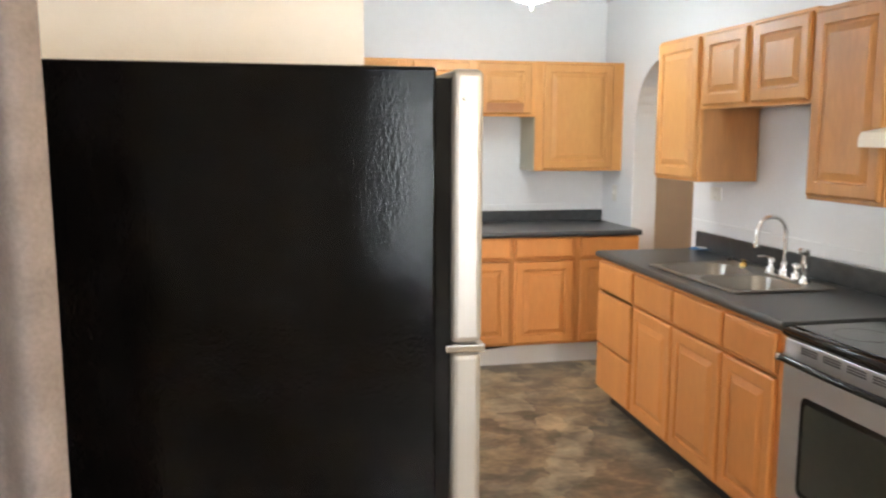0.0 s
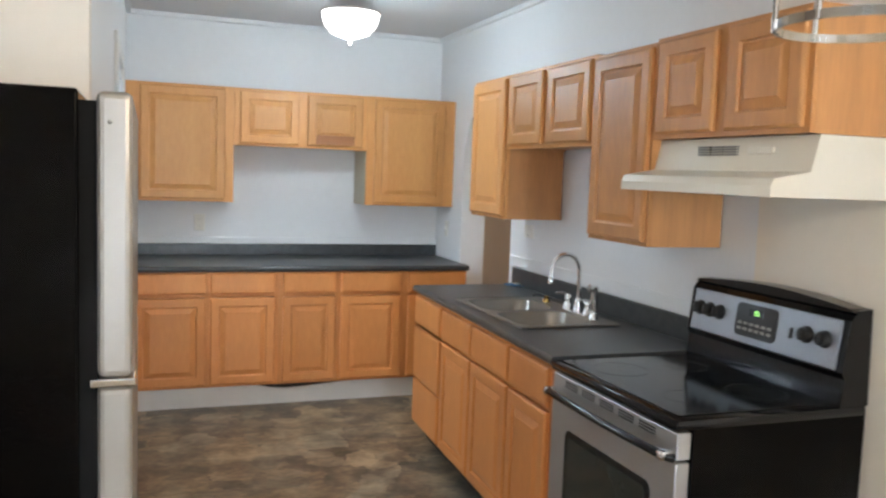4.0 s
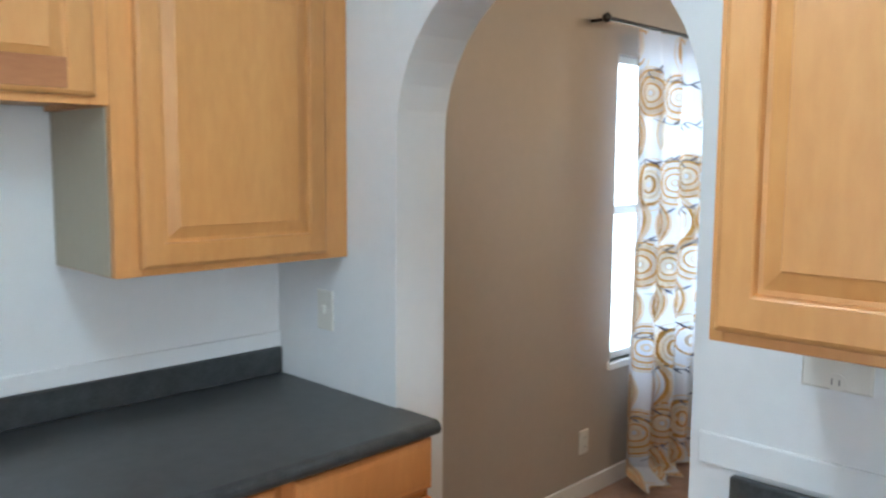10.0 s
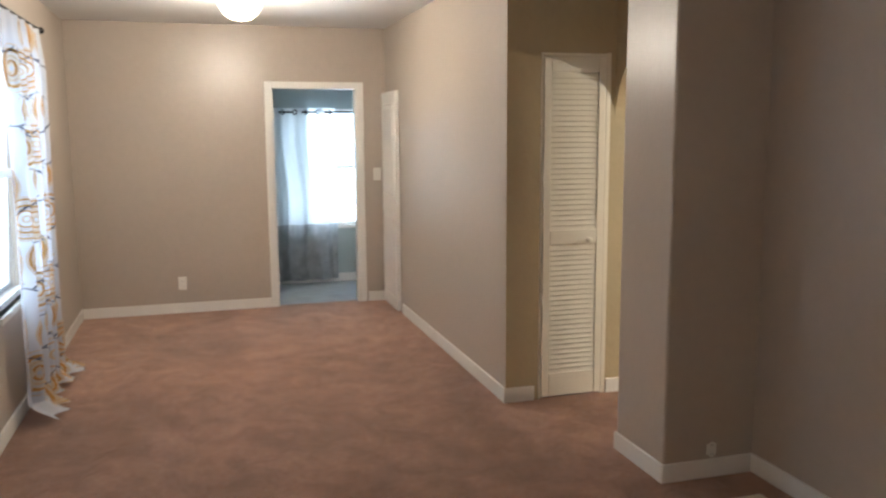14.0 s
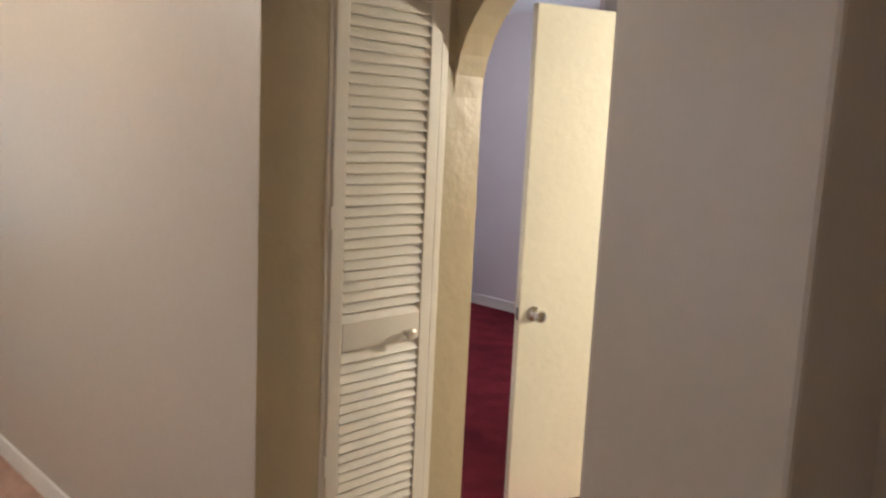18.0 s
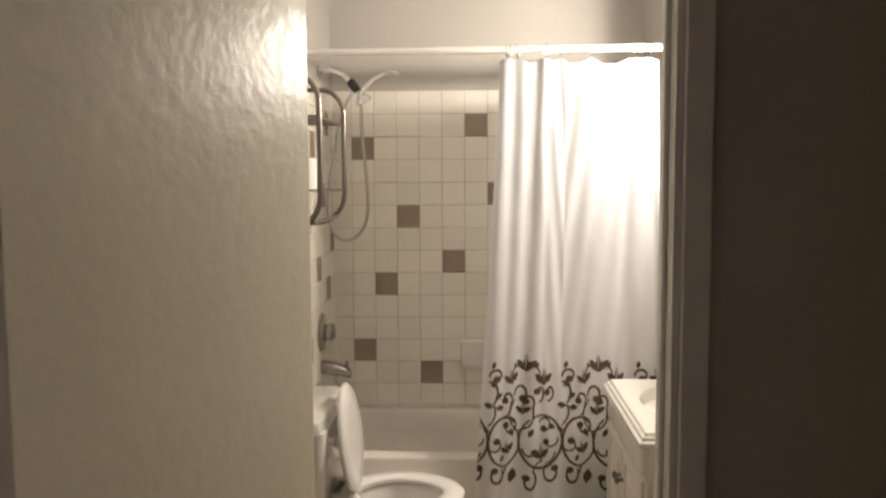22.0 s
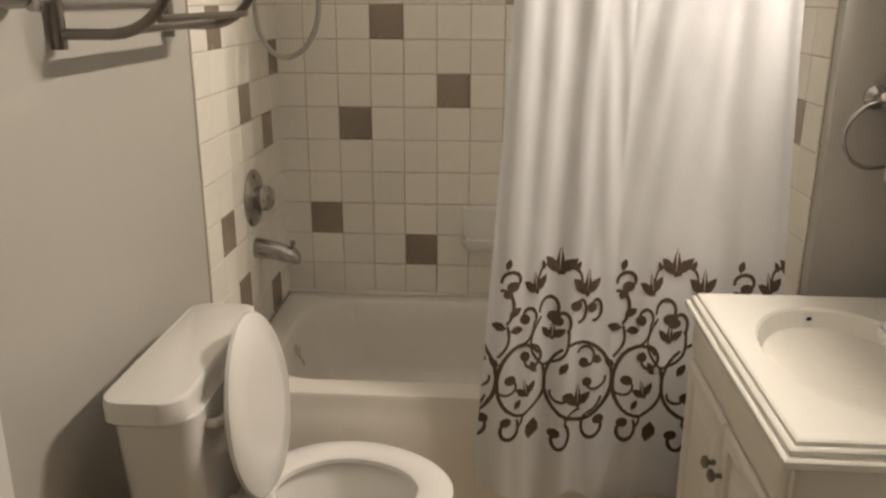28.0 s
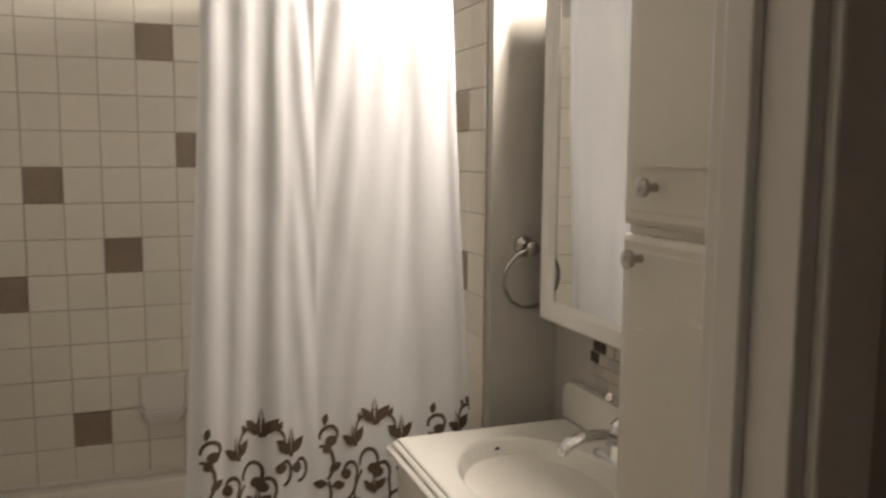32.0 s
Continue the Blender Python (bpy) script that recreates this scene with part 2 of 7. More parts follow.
WHITE_WALL = mat("kitchen wall paint", (0.83, 0.84, 0.85), 0.45, var=0.05, scale=1.5, fine=25, bump=0.06, bump_scale=60)
CREAM_WALL = mat("cream wall paint", (0.87, 0.80, 0.70), 0.5, var=0.05, scale=1.2, fine=20, bump=0.06, bump_scale=60)
TAN_WALL = mat("taupe wall paint", (0.465, 0.400, 0.335), 0.34, var=0.08, scale=1.2, fine=18, bump=0.12, bump_scale=35)
# the same taupe once more, with yellow lamp light mixed into its colour
WARM_LIT_TAUPE = mat("taupe paint with yellow light", (0.49, 0.405, 0.255), 0.38, var=0.08, scale=1.4, fine=18, bump=0.35, bump_scale=18)
LAVENDER = mat("lavender wall paint", (0.66, 0.615, 0.63), 0.5, var=0.05, bump=0.05, bump_scale=60)
BATH_WALL = mat("bathroom wall paint", (0.47, 0.45, 0.41), 0.4, var=0.05, scale=1.5, fine=25, bump=0.06, bump_scale=60)
SAGE_WALL = mat("bedroom wall paint", (0.40, 0.47, 0.47), 0.5, var=0.05, bump=0.05, bump_scale=60)
CEILING = mat("ceiling paint", (0.72, 0.72, 0.72), 0.6, var=0.05, scale=2, fine=40, bump=0.4, bump_scale=45)
TRIM = mat("white trim paint", (0.80, 0.78, 0.74), 0.3, var=0.05, scale=6, fine=50)
DOOR_PAINT = mat("bathroom door paint", (0.77, 0.73, 0.58), 0.30, var=0.07, scale=2.5, fine=30, bump=0.16, bump_scale=26)
LOUVER = mat("louver door paint", (0.87, 0.82, 0.70), 0.4, var=0.06, scale=4, fine=40)
OAK = mat("honey maple", (0.72, 0.355, 0.118), 0.42, col2=(0.61, 0.270, 0.080), scale=1.5, fine=16, stretch=(3.2, 3.2, 0.9), rand=0.10, coat=0.0, distort=0.8, bump=0.02, bump_scale=30)
OAK_BASE = mat("orange maple", (0.70, 0.285, 0.085), 0.42, col2=(0.58, 0.215, 0.058), scale=1.5, fine=16, stretch=(3.2, 3.2, 0.9), rand=0.09, coat=0.0, distort=0.8, bump=0.02, bump_scale=30)
OAK_PATCH = mat("reddish replacement wood", (0.42, 0.17, 0.062), 0.4, col2=(0.33, 0.12, 0.042), scale=5, fine=30, stretch=(1, 4, 4))
PALE_SIDE = mat("unfinished pale side", (0.50, 0.45, 0.34), 0.6, var=0.1, scale=3, fine=30)
OAK_SIDE = mat("maple side panel", (0.66, 0.32, 0.12), 0.4, col2=(0.50, 0.24, 0.095), scale=2.0, fine=10, stretch=(8, 8, 0.9), coat=0.1)
OAK_RED = mat("reddish maple", (0.67, 0.32, 0.110), 0.40, col2=(0.50, 0.225, 0.075), scale=2.6, fine=14, stretch=(4.5, 4.5, 1.0), rand=0.08, coat=0.06, distort=0.6)
UNDER_SHADE = mat("painted under-cabinet shade", (0.035, 0.03, 0.026), 0.7, var=0.3, scale=5, fine=40)
LAMINATE = mat("charcoal laminate", (0.068, 0.073, 0.076), 0.32, col2=(0.028, 0.031, 0.034), scale=24, fine=150, bump=0.03, bump_scale=300, rvar=0.05)
STEEL = mat("brushed steel", (0.55, 0.53, 0.50), 0.3, 1.0, var=0.15, scale=4, fine=120, stretch=(1, 1, 30), rvar=0.06)
SINK_STEEL = mat("sink steel", (0.36, 0.34, 0.31), 0.33, 1.0, var=0.05, scale=6, fine=60, rvar=0.03)
AGED_CHROME = mat("aged chrome", (0.48, 0.46, 0.43), 0.2, 1.0, var=0.2, rvar=0.06)
CHROME = mat("chrome", (0.82, 0.82, 0.82), 0.08, 1.0, var=0.05, rvar=0.03)
PEWTER = mat("dark pewter", (0.25, 0.225, 0.20), 0.32, 1.0, var=0.15, rvar=0.06)
BRASS = mat("polished brass", (0.78, 0.52, 0.18), 0.16, 1.0, var=0.1, rvar=0.04)
BLACK_GLOSS = mat("black enamel", (0.006, 0.006, 0.007), 0.12, var=0.2, rvar=0.04, spec=0.4)
BLACK_TEX = mat("textured black enamel", (0.002, 0.0018, 0.0018), 0.10, var=0.2, bump=0.06, bump_scale=130, rvar=0.03, spec=0.07)
BLACK_PLASTIC = mat("black plastic", (0.015, 0.015, 0.016), 0.4, var=0.2)
RUBBER = mat("black door gasket", (0.008, 0.008, 0.008), 0.9, spec=0.05)
OVEN_GLASS = mat("dark oven glass", (0.035, 0.04, 0.035), 0.1, var=0.2, rvar=0.03)
GREY_STEEL = mat("stove steel", (0.52, 0.52, 0.53), 0.36, 0.8, var=0.12, scale=3, fine=120, stretch=(1, 30, 1), rvar=0.05)
PANEL_STEEL = mat("control panel steel", (0.30, 0.31, 0.33), 0.34, 0.85, var=0.12, scale=3, fine=120, stretch=(1, 30, 1), rvar=0.05)
FRIDGE_STEEL = mat("fridge steel", (0.30, 0.275, 0.25), 0.36, 0.45, var=0.05, scale=3, fine=90, stretch=(1, 30, 1), rvar=0.04)
HOOD = mat("almond hood enamel", (0.80, 0.76, 0.66), 0.3, var=0.04, rvar=0.05)
GREY_SLOT = mat("grey vent slots", (0.30, 0.29, 0.27), 0.5)
GREEN_LED = glow("green display", (0.35, 0.9, 0.15), 1.2)
PORCELAIN = mat("white porcelain", (0.82, 0.80, 0.76), 0.10, var=0.03, rvar=0.04, coat=0.3)
TUB_WHITE = mat("tub enamel", (0.80, 0.765, 0.70), 0.18, var=0.06, scale=2, fine=25, rvar=0.06)
SEAT = mat("white seat plastic", (0.80, 0.78, 0.74), 0.2, var=0.03)
TILE = mat("cream wall tile", (0.86, 0.825, 0.74), 0.16, var=0.05, scale=5, fine=40, rand=0.035, rvar=0.05)
TILE_DARK = mat("brown wall tile", (0.27, 0.22, 0.165), 0.25, var=0.18, scale=9, fine=70, rand=0.06)
GROUT = mat("grout", (0.55, 0.49, 0.40), 0.8, var=0.2, scale=4, fine=60)
FLOOR_TILE = mat("beige floor tile", (0.55, 0.46, 0.32), 0.35, col2=(0.40, 0.32, 0.20), scale=3.5, fine=22, rand=0.06, distort=0.8)
FLOOR_GROUT = mat("dark floor grout", (0.16, 0.12, 0.08), 0.8, var=0.2)
CULTURED = mat("cultured marble", (0.82, 0.80, 0.735), 0.14, var=0.04, scale=4, fine=20, rvar=0.04)
VANITY_WHITE = mat("vanity paint", (0.82, 0.79, 0.72), 0.38, var=0.06, scale=5, fine=50)
MIRROR = mat("mirror", (0.86, 0.86, 0.86), 0.02, 1.0, var=0.02, rvar=0.01)
CARPET = mat("tan carpet", (0.53, 0.295, 0.195), 0.95, col2=(0.28, 0.142, 0.092), scale=5.5, fine=38, bump=0.9, bump_scale=420, sheen=0.3, spec=0.1, distort=1.0)
RED_CARPET = mat("red carpet", (0.29, 0.036, 0.050), 0.95, col2=(0.19, 0.020, 0.030), scale=6, fine=420, bump=0.8, bump_scale=420, sheen=0.0, spec=0.1)
GREY_CARPET = mat("bedroom carpet", (0.40, 0.42, 0.42), 0.95, col2=(0.30, 0.31, 0.31), scale=6, fine=400, bump=0.8, bump_scale=400, spec=0.1)
PLATE = mat("white plastic plate", (0.80, 0.78, 0.72), 0.35, var=0.04)
HOLE_SHADE = mat("dark hole and painted gap shade", (0.05, 0.05, 0.05), 0.5)
BLIND = mat("white blind slat", (0.82, 0.84, 0.86), 0.4, var=0.04)
ROD_BLACK = mat("black rod", (0.02, 0.02, 0.02), 0.35, 0.5)
PAPER = mat("tissue paper", (0.86, 0.84, 0.80), 0.8, var=0.04)
DAY = glow("overcast daylight", (0.74, 0.88, 1.0), 1.5)
LAMP_GLASS = glow("lit frosted glass", (1.0, 0.97, 0.92), 5.0)
LAMP_WARM = glow("lit warm glass", (1.0, 0.85, 0.62), 6.0)
BULB = glow("lit bulb", (1.0, 0.82, 0.55), 12.0)
GLASS = mat("window glass", (0.95, 0.97, 0.98), 0.03, trans=1.0, rvar=0.02, var=0.01)
BLUE_BAG = mat("blue plastic", (0.02, 0.19, 0.42), 0.3)


def stone_vinyl():
    """Sheet vinyl printed as mottled slate: uneven blocks of tan, grey and umber with cloudy grain."""
    m = mat("slate print vinyl", (0.2, 0.2, 0.2), 0.42, var=0.1, rvar=0.1)
    n, link = m.node_tree.nodes, m.node_tree.links.new
    co = n.new("ShaderNodeTexCoord")

    def noise(scale, detail, distort, stretch=(1, 1, 1)):
        mp = n.new("ShaderNodeMapping")
        mp.inputs["Scale"].default_value = stretch
        link(co.outputs["Object"], mp.inputs["Vector"])
        nz = n.new("ShaderNodeTexNoise")
        nz.inputs["Scale"].default_value, nz.inputs["Detail"].default_value, nz.inputs["Distortion"].default_value = scale, detail, distort
        link(mp.outputs["Vector"], nz.inputs["Vector"])
        return nz
    wob = n.new("ShaderNodeMix")
    wob.data_type = "VECTOR"
    wob.inputs["Factor"].default_value = 0.12
    link(co.outputs["Object"], wob.inputs["A"])
    link(noise(7.0, 4, 0.0).outputs["Color"], wob.inputs["B"])
    cells = n.new("ShaderNodeTexVoronoi")
    cells.distance, cells.inputs["Scale"].default_value = "CHEBYCHEV", 5.2
    link(wob.outputs["Result"], cells.inputs["Vector"])
    tone = n.new("ShaderNodeSeparateColor")
    link(cells.outputs["Color"], tone.inputs["Color"])

    def blend(a, b, fac):
        mx = n.new("ShaderNodeMix")
        mx.inputs["Factor"].default_value = fac
        link(a, mx.inputs["A"])
        link(b, mx.inputs["B"])
        return mx.outputs["Result"]
    cloud = blend(noise(5.5, 7, 0.35, (1.0, 1.25, 1)).outputs["Fac"], noise(26.0, 5, 0.2, (1.0, 1.4, 1)).outputs["Fac"], 0.28)
    value = blend(cloud, tone.outputs["Red"], 0.18)
    ramp = n.new("ShaderNodeValToRGB")
    el = ramp.color_ramp.elements
    el[0].position, el[0].color = 0.31, (0.068, 0.050, 0.036, 1)
    el[1].position, el[1].color = 0.69, (0.50, 0.37, 0.23, 1)
    for pos, col in ((0.44, (0.160, 0.118, 0.078, 1)), (0.52, (0.26, 0.190, 0.115, 1))):
        e = el.new(pos)
        e.color = col
    link(value, ramp.inputs["Fac"])
    grey = n.new("ShaderNodeMix")
    grey.data_type, grey.blend_type = "RGBA", "MULTIPLY"
    grey.inputs["B"].default_value = (0.86, 0.97, 1.10, 1)
    step = n.new("ShaderNodeMapRange")
    step.inputs[1].default_value, step.inputs[2].default_value = 0.42, 0.62
    link(blend(noise(4.5, 5, 0.8).outputs["Fac"], tone.outputs["Green"], 0.3), step.inputs[0])
    link(step.outputs[0], grey.inputs["Factor"])
    link(ramp.outputs["Color"], grey.inputs["A"])
    link(grey.outputs["Result"], n["Principled BSDF"].inputs["Base Color"])
    return m


VINYL = stone_vinyl()


def trodden(m, scale, low, high):
    """Wear and stains in broad patches over a carpet."""
    n, link = m.node_tree.nodes, m.node_tree.links.new
    b = n["Principled BSDF"]
    old = b.inputs["Base Color"].links[0].from_socket
    co = n.new("ShaderNodeTexCoord")
    for s, d, lo, hi in ((scale, 1.2, low, high), (scale * 4.5, 0.6, (low + 1) / 2, (high + 1) / 2)):
        nz = n.new("ShaderNodeTexNoise")
        nz.inputs["Scale"].default_value, nz.inputs["Detail"].default_value, nz.inputs["Distortion"].default_value = s, 5, d
        link(co.outputs["Object"], nz.inputs["Vector"])
        mr = n.new("ShaderNodeMapRange")
        mr.inputs[1].default_value, mr.inputs[2].default_value, mr.inputs[3].default_value, mr.inputs[4].default_value = 0.36, 0.64, lo, hi
        link(nz.outputs["Fac"], mr.inputs[0])
        mul = n.new("ShaderNodeMix")
        mul.data_type, mul.blend_type = "RGBA", "MULTIPLY"
        mul.inputs["Factor"].default_value = 1.0
        link(old, mul.inputs["A"])
        link(mr.outputs[0], mul.inputs["B"])
        old = mul.outputs["Result"]
    link(old, b.inputs["Base Color"])


trodden(CARPET, 0.9, 0.84, 1.14)
trodden(RED_CARPET, 1.4, 0.75, 1.15)
# ---------------------------------------------------------------- structure


def wall(name, x0, y0, z0, x1, y1, z1, material, label, holes=(), along="x"):
    """A wall with openings: holes are (from, to, bottom, top) along its length."""
    bm = bmesh.new()
    a, b = (x0, x1) if along == "x" else (y0, y1)

    def piece(u0, u1, w0, w1):
        if u1 - u0 > 1e-4 and w1 - w0 > 1e-4:
            box(*((u0, y0, w0, u1, y1, w1) if along == "x" else (x0, u0, w0, x1, u1, w1)), bm=bm)
    at = a
    for u0, u1, w0, w1 in sorted(holes):
        piece(at, u0, z0, z1)
        piece(u0, u1, z0, w0)
        piece(u0, u1, w1, z1)
        at = u1
    piece(at, b, z0, z1)
    return tagged(part(name, bm, material), label, "wall", kind="structure")


def arch_wall(name, a0, a1, spring, top, lo, hi, axis, ends, material, label):
    """The wall over and beside a round arch; the wall runs along the other axis from ends[0] to ends[1]."""
    mid, r, n = (a0 + a1) / 2, (a1 - a0) / 2, 20
    bm = bmesh.new()

    def p(u, w, d):
        return (d, u, w) if axis == "x" else (u, d, w)
    ring = [(a0 if i == 0 else a1 if i == n else mid - r * math.cos(math.pi * i / n), spring + r * math.sin(math.pi * i / n)) for i in range(n + 1)]
    for u0, u1 in ((ends[0], a0), (a1, ends[1])):
        if u1 - u0 > 1e-4:
            box(*(p(u0, 0, lo)), *(p(u1, top, hi)), bm=bm)
    for (u0, w0), (u1, w1) in zip(ring, ring[1:]):
        q = [bm.verts.new(p(*c)) for c in ((u0, w0, lo), (u1, w1, lo), (u1, top, lo), (u0, top, lo), (u0, w0, hi), (u1, w1, hi), (u1, top, hi), (u0, top, hi))]
        for f in ((0, 1, 2, 3), (7, 6, 5, 4), (0, 4, 5, 1), (3, 2, 6, 7)):
            bm.faces.new([q[i] for i in f])
    return tagged(part(name, bm, material), label, "wall", kind="structure")


def slab(name, x0, y0, z0, x1, y1, z1, material, label, category):
    return tagged(part(name, box(x0, y0, z0, x1, y1, z1), material), label, category, kind="structure")


# floors
slab("floor_kitchen", D_W, D_S, -0.12, K_R + 0.09, K_B, 0, VINYL, "brown slate-pattern sheet vinyl kitchen floor", "floor")
slab("floor_living", K_R + 0.09, L_S1 - 0.2, -0.12, L_E + 0.05, L_N, 0.0, CARPET, "worn tan cut-pile carpet of the living room", "floor")
slab("floor_hall", 6.2, 1.38, -0.12, 7.74, L_S1 - 0.2, 0.0, CARPET, "worn tan carpet of the dark hall", "floor")
slab("floor_red_room", B_E + 0.05, -0.62, -0.12, 10.75, 1.39, 0.0, RED_CARPET, "deep red carpet of the side room", "floor")
slab("floor_red_entry", 7.74, 1.39, -0.12, 10.75, 2.72, 0.0, RED_CARPET, "deep red carpet by the hall door", "floor")
slab("floor_bedroom", L_E + 0.05, 2.5, -0.12, 12.0, 5.6, 0.0, GREY_CARPET, "pale grey carpet of the end room", "floor")
# ceilings
slab("ceiling_kitchen", D_W, D_S, K_C, K_R + 0.09, K_B, K_C + 0.1, CEILING, "white kitchen ceiling", "ceiling")
slab("ceiling_living", K_R + 0.09, 1.3, L_C, L_E + 0.05, L_N, L_C + 0.1, CEILING, "white textured living room ceiling", "ceiling")
slab("ceiling_bedroom", L_E + 0.05, 2.5, 2.4, 12.0, 5.6, 2.5, CEILING, "white ceiling of the end room", "ceiling")
slab("ceiling_red_room", 7.74, -0.7, L_C - 0.02, 10.75, 1.3, L_C + 0.1, CEILING, "white ceiling of the red-carpet room", "ceiling")
slab("ceiling_bathroom", B_W, B_S, B_C, B_E, B_N, B_C + 0.1, CEILING, "plain bathroom ceiling", "ceiling")

# kitchen and dining walls
wall("wall_kitchen_back", K_L - 0.12, K_B, 0, A_X1, K_B + 0.12, K_C, WHITE_WALL, "white painted kitchen back wall")
KD = (4.12, 4.98, 0.0, 2.06)   # the kitchen's outer door
wall("wall_kitchen_left", K_L - 0.12, D_N + 0.1, 0, K_L, K_B, K_C, WHITE_WALL, "white painted wall with the outer door", [KD], "y")
wall("wall_fridge", D_W, D_N, 0, K_L, D_N + 0.1, K_C, CREAM_WALL, "cream painted wall behind the refrigerator")
wall("wall_stove", K_R, D_S, 0, K_R + 0.18, 2.6, K_C, CREAM_WALL, "cream painted wall beside the stove", (), "y")
wall("wall_sink", K_R, 2.6, 0, A_X1, A_Y0 - 0.2, K_C, WHITE_WALL, "white painted wall behind the sink", (), "y")
arch_wall("wall_kitchen_arch", A_Y0, A_Y1, A_Z, K_C, K_R, A_X1, "x", (A_Y0 - 0.2, K_B), WHITE_WALL, "white plaster wall with a round arch to the living room")
DW1, DW2 = (1.31, 1.61, 0.5, 2.05), (-1.15, -0.75, 0.5, 2.05)
wall("wall_dining_south", D_W, D_S - 0.12, 0, K_R, D_S, K_C, CREAM_WALL, "cream painted wall with tall windows", [DW1, DW2])
wall("wall_dining_west", D_W - 0.12, D_S, 0, D_W, D_N, K_C, CREAM_WALL, "plain cream painted wall", (), "y")

# living room walls
W1, W2 = (4.76, 5.72, 0.62, 2.09), (7.92, 8.88, 0.63, 2.05)
wall("wall_living_north", A_X1, L_N, 0, L_E + 0.1, L_N + 0.14, L_C, TAN_WALL, "taupe painted wall with two tall windows", [W1, W2])
wall("wall_living_west", A_X1, L_S1, 0, A_X1 + 0.012, A_Y0 - 0.2, L_C, TAN_WALL, "taupe painted wall beside the arch", (), "y")
FD = (3.765, 4.522, 0.0, 1.945)
wall("wall_living_east", L_E, L_S2 - 0.1, 0, L_E + 0.1, L_N, L_C, TAN_WALL, "taupe painted end wall with a doorway", [FD], "y")
wall("wall_living_south_east", L_X + 0.001, L_S2 - 0.1, 0, L_E, L_S2, L_C, TAN_WALL, "taupe painted side wall")
LV = (2.90, 3.29, 0.0, 1.98)
wall("wall_closet", L_X, 2.715, 0, L_X + 0.1, L_S2 - 0.1, L_C, WARM_LIT_TAUPE, "taupe wall with the closet door, yellow light in its colour", [LV], "y")
slab("wall_closet_return", L_X - 0.001, L_S2 - 0.1, 0, L_X + 0.001, L_S2 - 0.0005, L_C, WARM_LIT_TAUPE, "taupe return of the closet wall, yellow light in its colour", "wall")
wall("wall_living_south", A_X1, L_S1 - 0.1, 0, P_X0, L_S1, L_C, TAN_WALL, "taupe painted wall near the kitchen")
tagged(part("wall_pier", box(P_X0, 2.35, 0, P_X1, P_Y, L_C, 0.012), TAN_WALL), "taupe plaster pier beside the hall arch", "wall", kind="structure")
arch_wall("wall_hall_arch", P_X1, L_X, 1.634, L_C, 2.715, 2.838, "y", (P_X1, L_X), WARM_LIT_TAUPE, "taupe plaster arch into the hall, yellow light in its colour")
wall("wall_hall_west", 6.2, B_N, 0, 6.3, 2.35, L_C, WARM_LIT_TAUPE, "dark hall side wall", (), "y")
wall("wall_hall_south", 6.2, 2.35, 0, P_X0, 2.45, L_C, WARM_LIT_TAUPE, "dark hall wall behind the pier")
# hall, bathroom and side room
BD = (6.838, 7.682, 0.0, 2.02)
wall("wall_bath_door", 6.3, B_N, 0, B_E, 1.44, B_C, BATH_WALL, "grey wall with the bathroom doorway", [BD])
wall("wall_bath_east", B_E, B_S - 0.1, 0, B_E + 0.1, 1.44, B_C, BATH_WALL, "grey painted bathroom wall over the toilet", (), "y")
wall("wall_bath_west", B_W - 0.1, B_S - 0.1, 0, B_W, B_N, B_C, BATH_WALL, "grey painted bathroom wall over the vanity", (), "y")
wall("wall_bath_south", B_W, B_S - 0.1, 0, B_E, B_S, B_C, BATH_WALL, "grey wall above the tiled tub alcove")
slab("wall_bath_jog", B_W, B_S, 0, 6.478, -0.01, B_C, BATH_WALL, "boxed-out wall at the end of the tub", "wall")
RW = (9.53, 10.10, 1.46, 2.09)
wall("wall_red_south", B_E + 0.1, -0.72, 0, 10.75, -0.62, L_C, LAVENDER, "pale lavender wall with a small window", [RW])
wall("wall_red_east", 10.75, -0.72, 0, 10.85, L_S2 - 0.1, L_C, LAVENDER, "pale lavender wall", (), "y")
wall("wall_red_north", L_X + 0.1, 2.72, 0, 10.75, 2.82, L_C, LAVENDER, "pale lavender wall", ())
wall("wall_red_west", B_E + 0.1, -0.62, 0, B_E + 0.13, 1.44, L_C, LAVENDER, "pale lavender wall behind the bathroom", (), "y")
# end room
BW = (2.9, 4.40, 0.60, 1.80)
wall("wall_bedroom_east", 11.85, 2.5, 0, 11.97, 5.6, 2.4, SAGE_WALL, "pale blue-green wall with a wide window", [BW], "y")
wall("wall_bedroom_south", L_E + 0.1, 2.4, 0, 11.97, 2.5, 2.4, SAGE_WALL, "pale blue-green side wall")
wall("wall_bedroom_north", L_E + 0.1, 5.6, 0, 11.97, 5.7, 2.4, SAGE_WALL, "pale blue-green side wall")

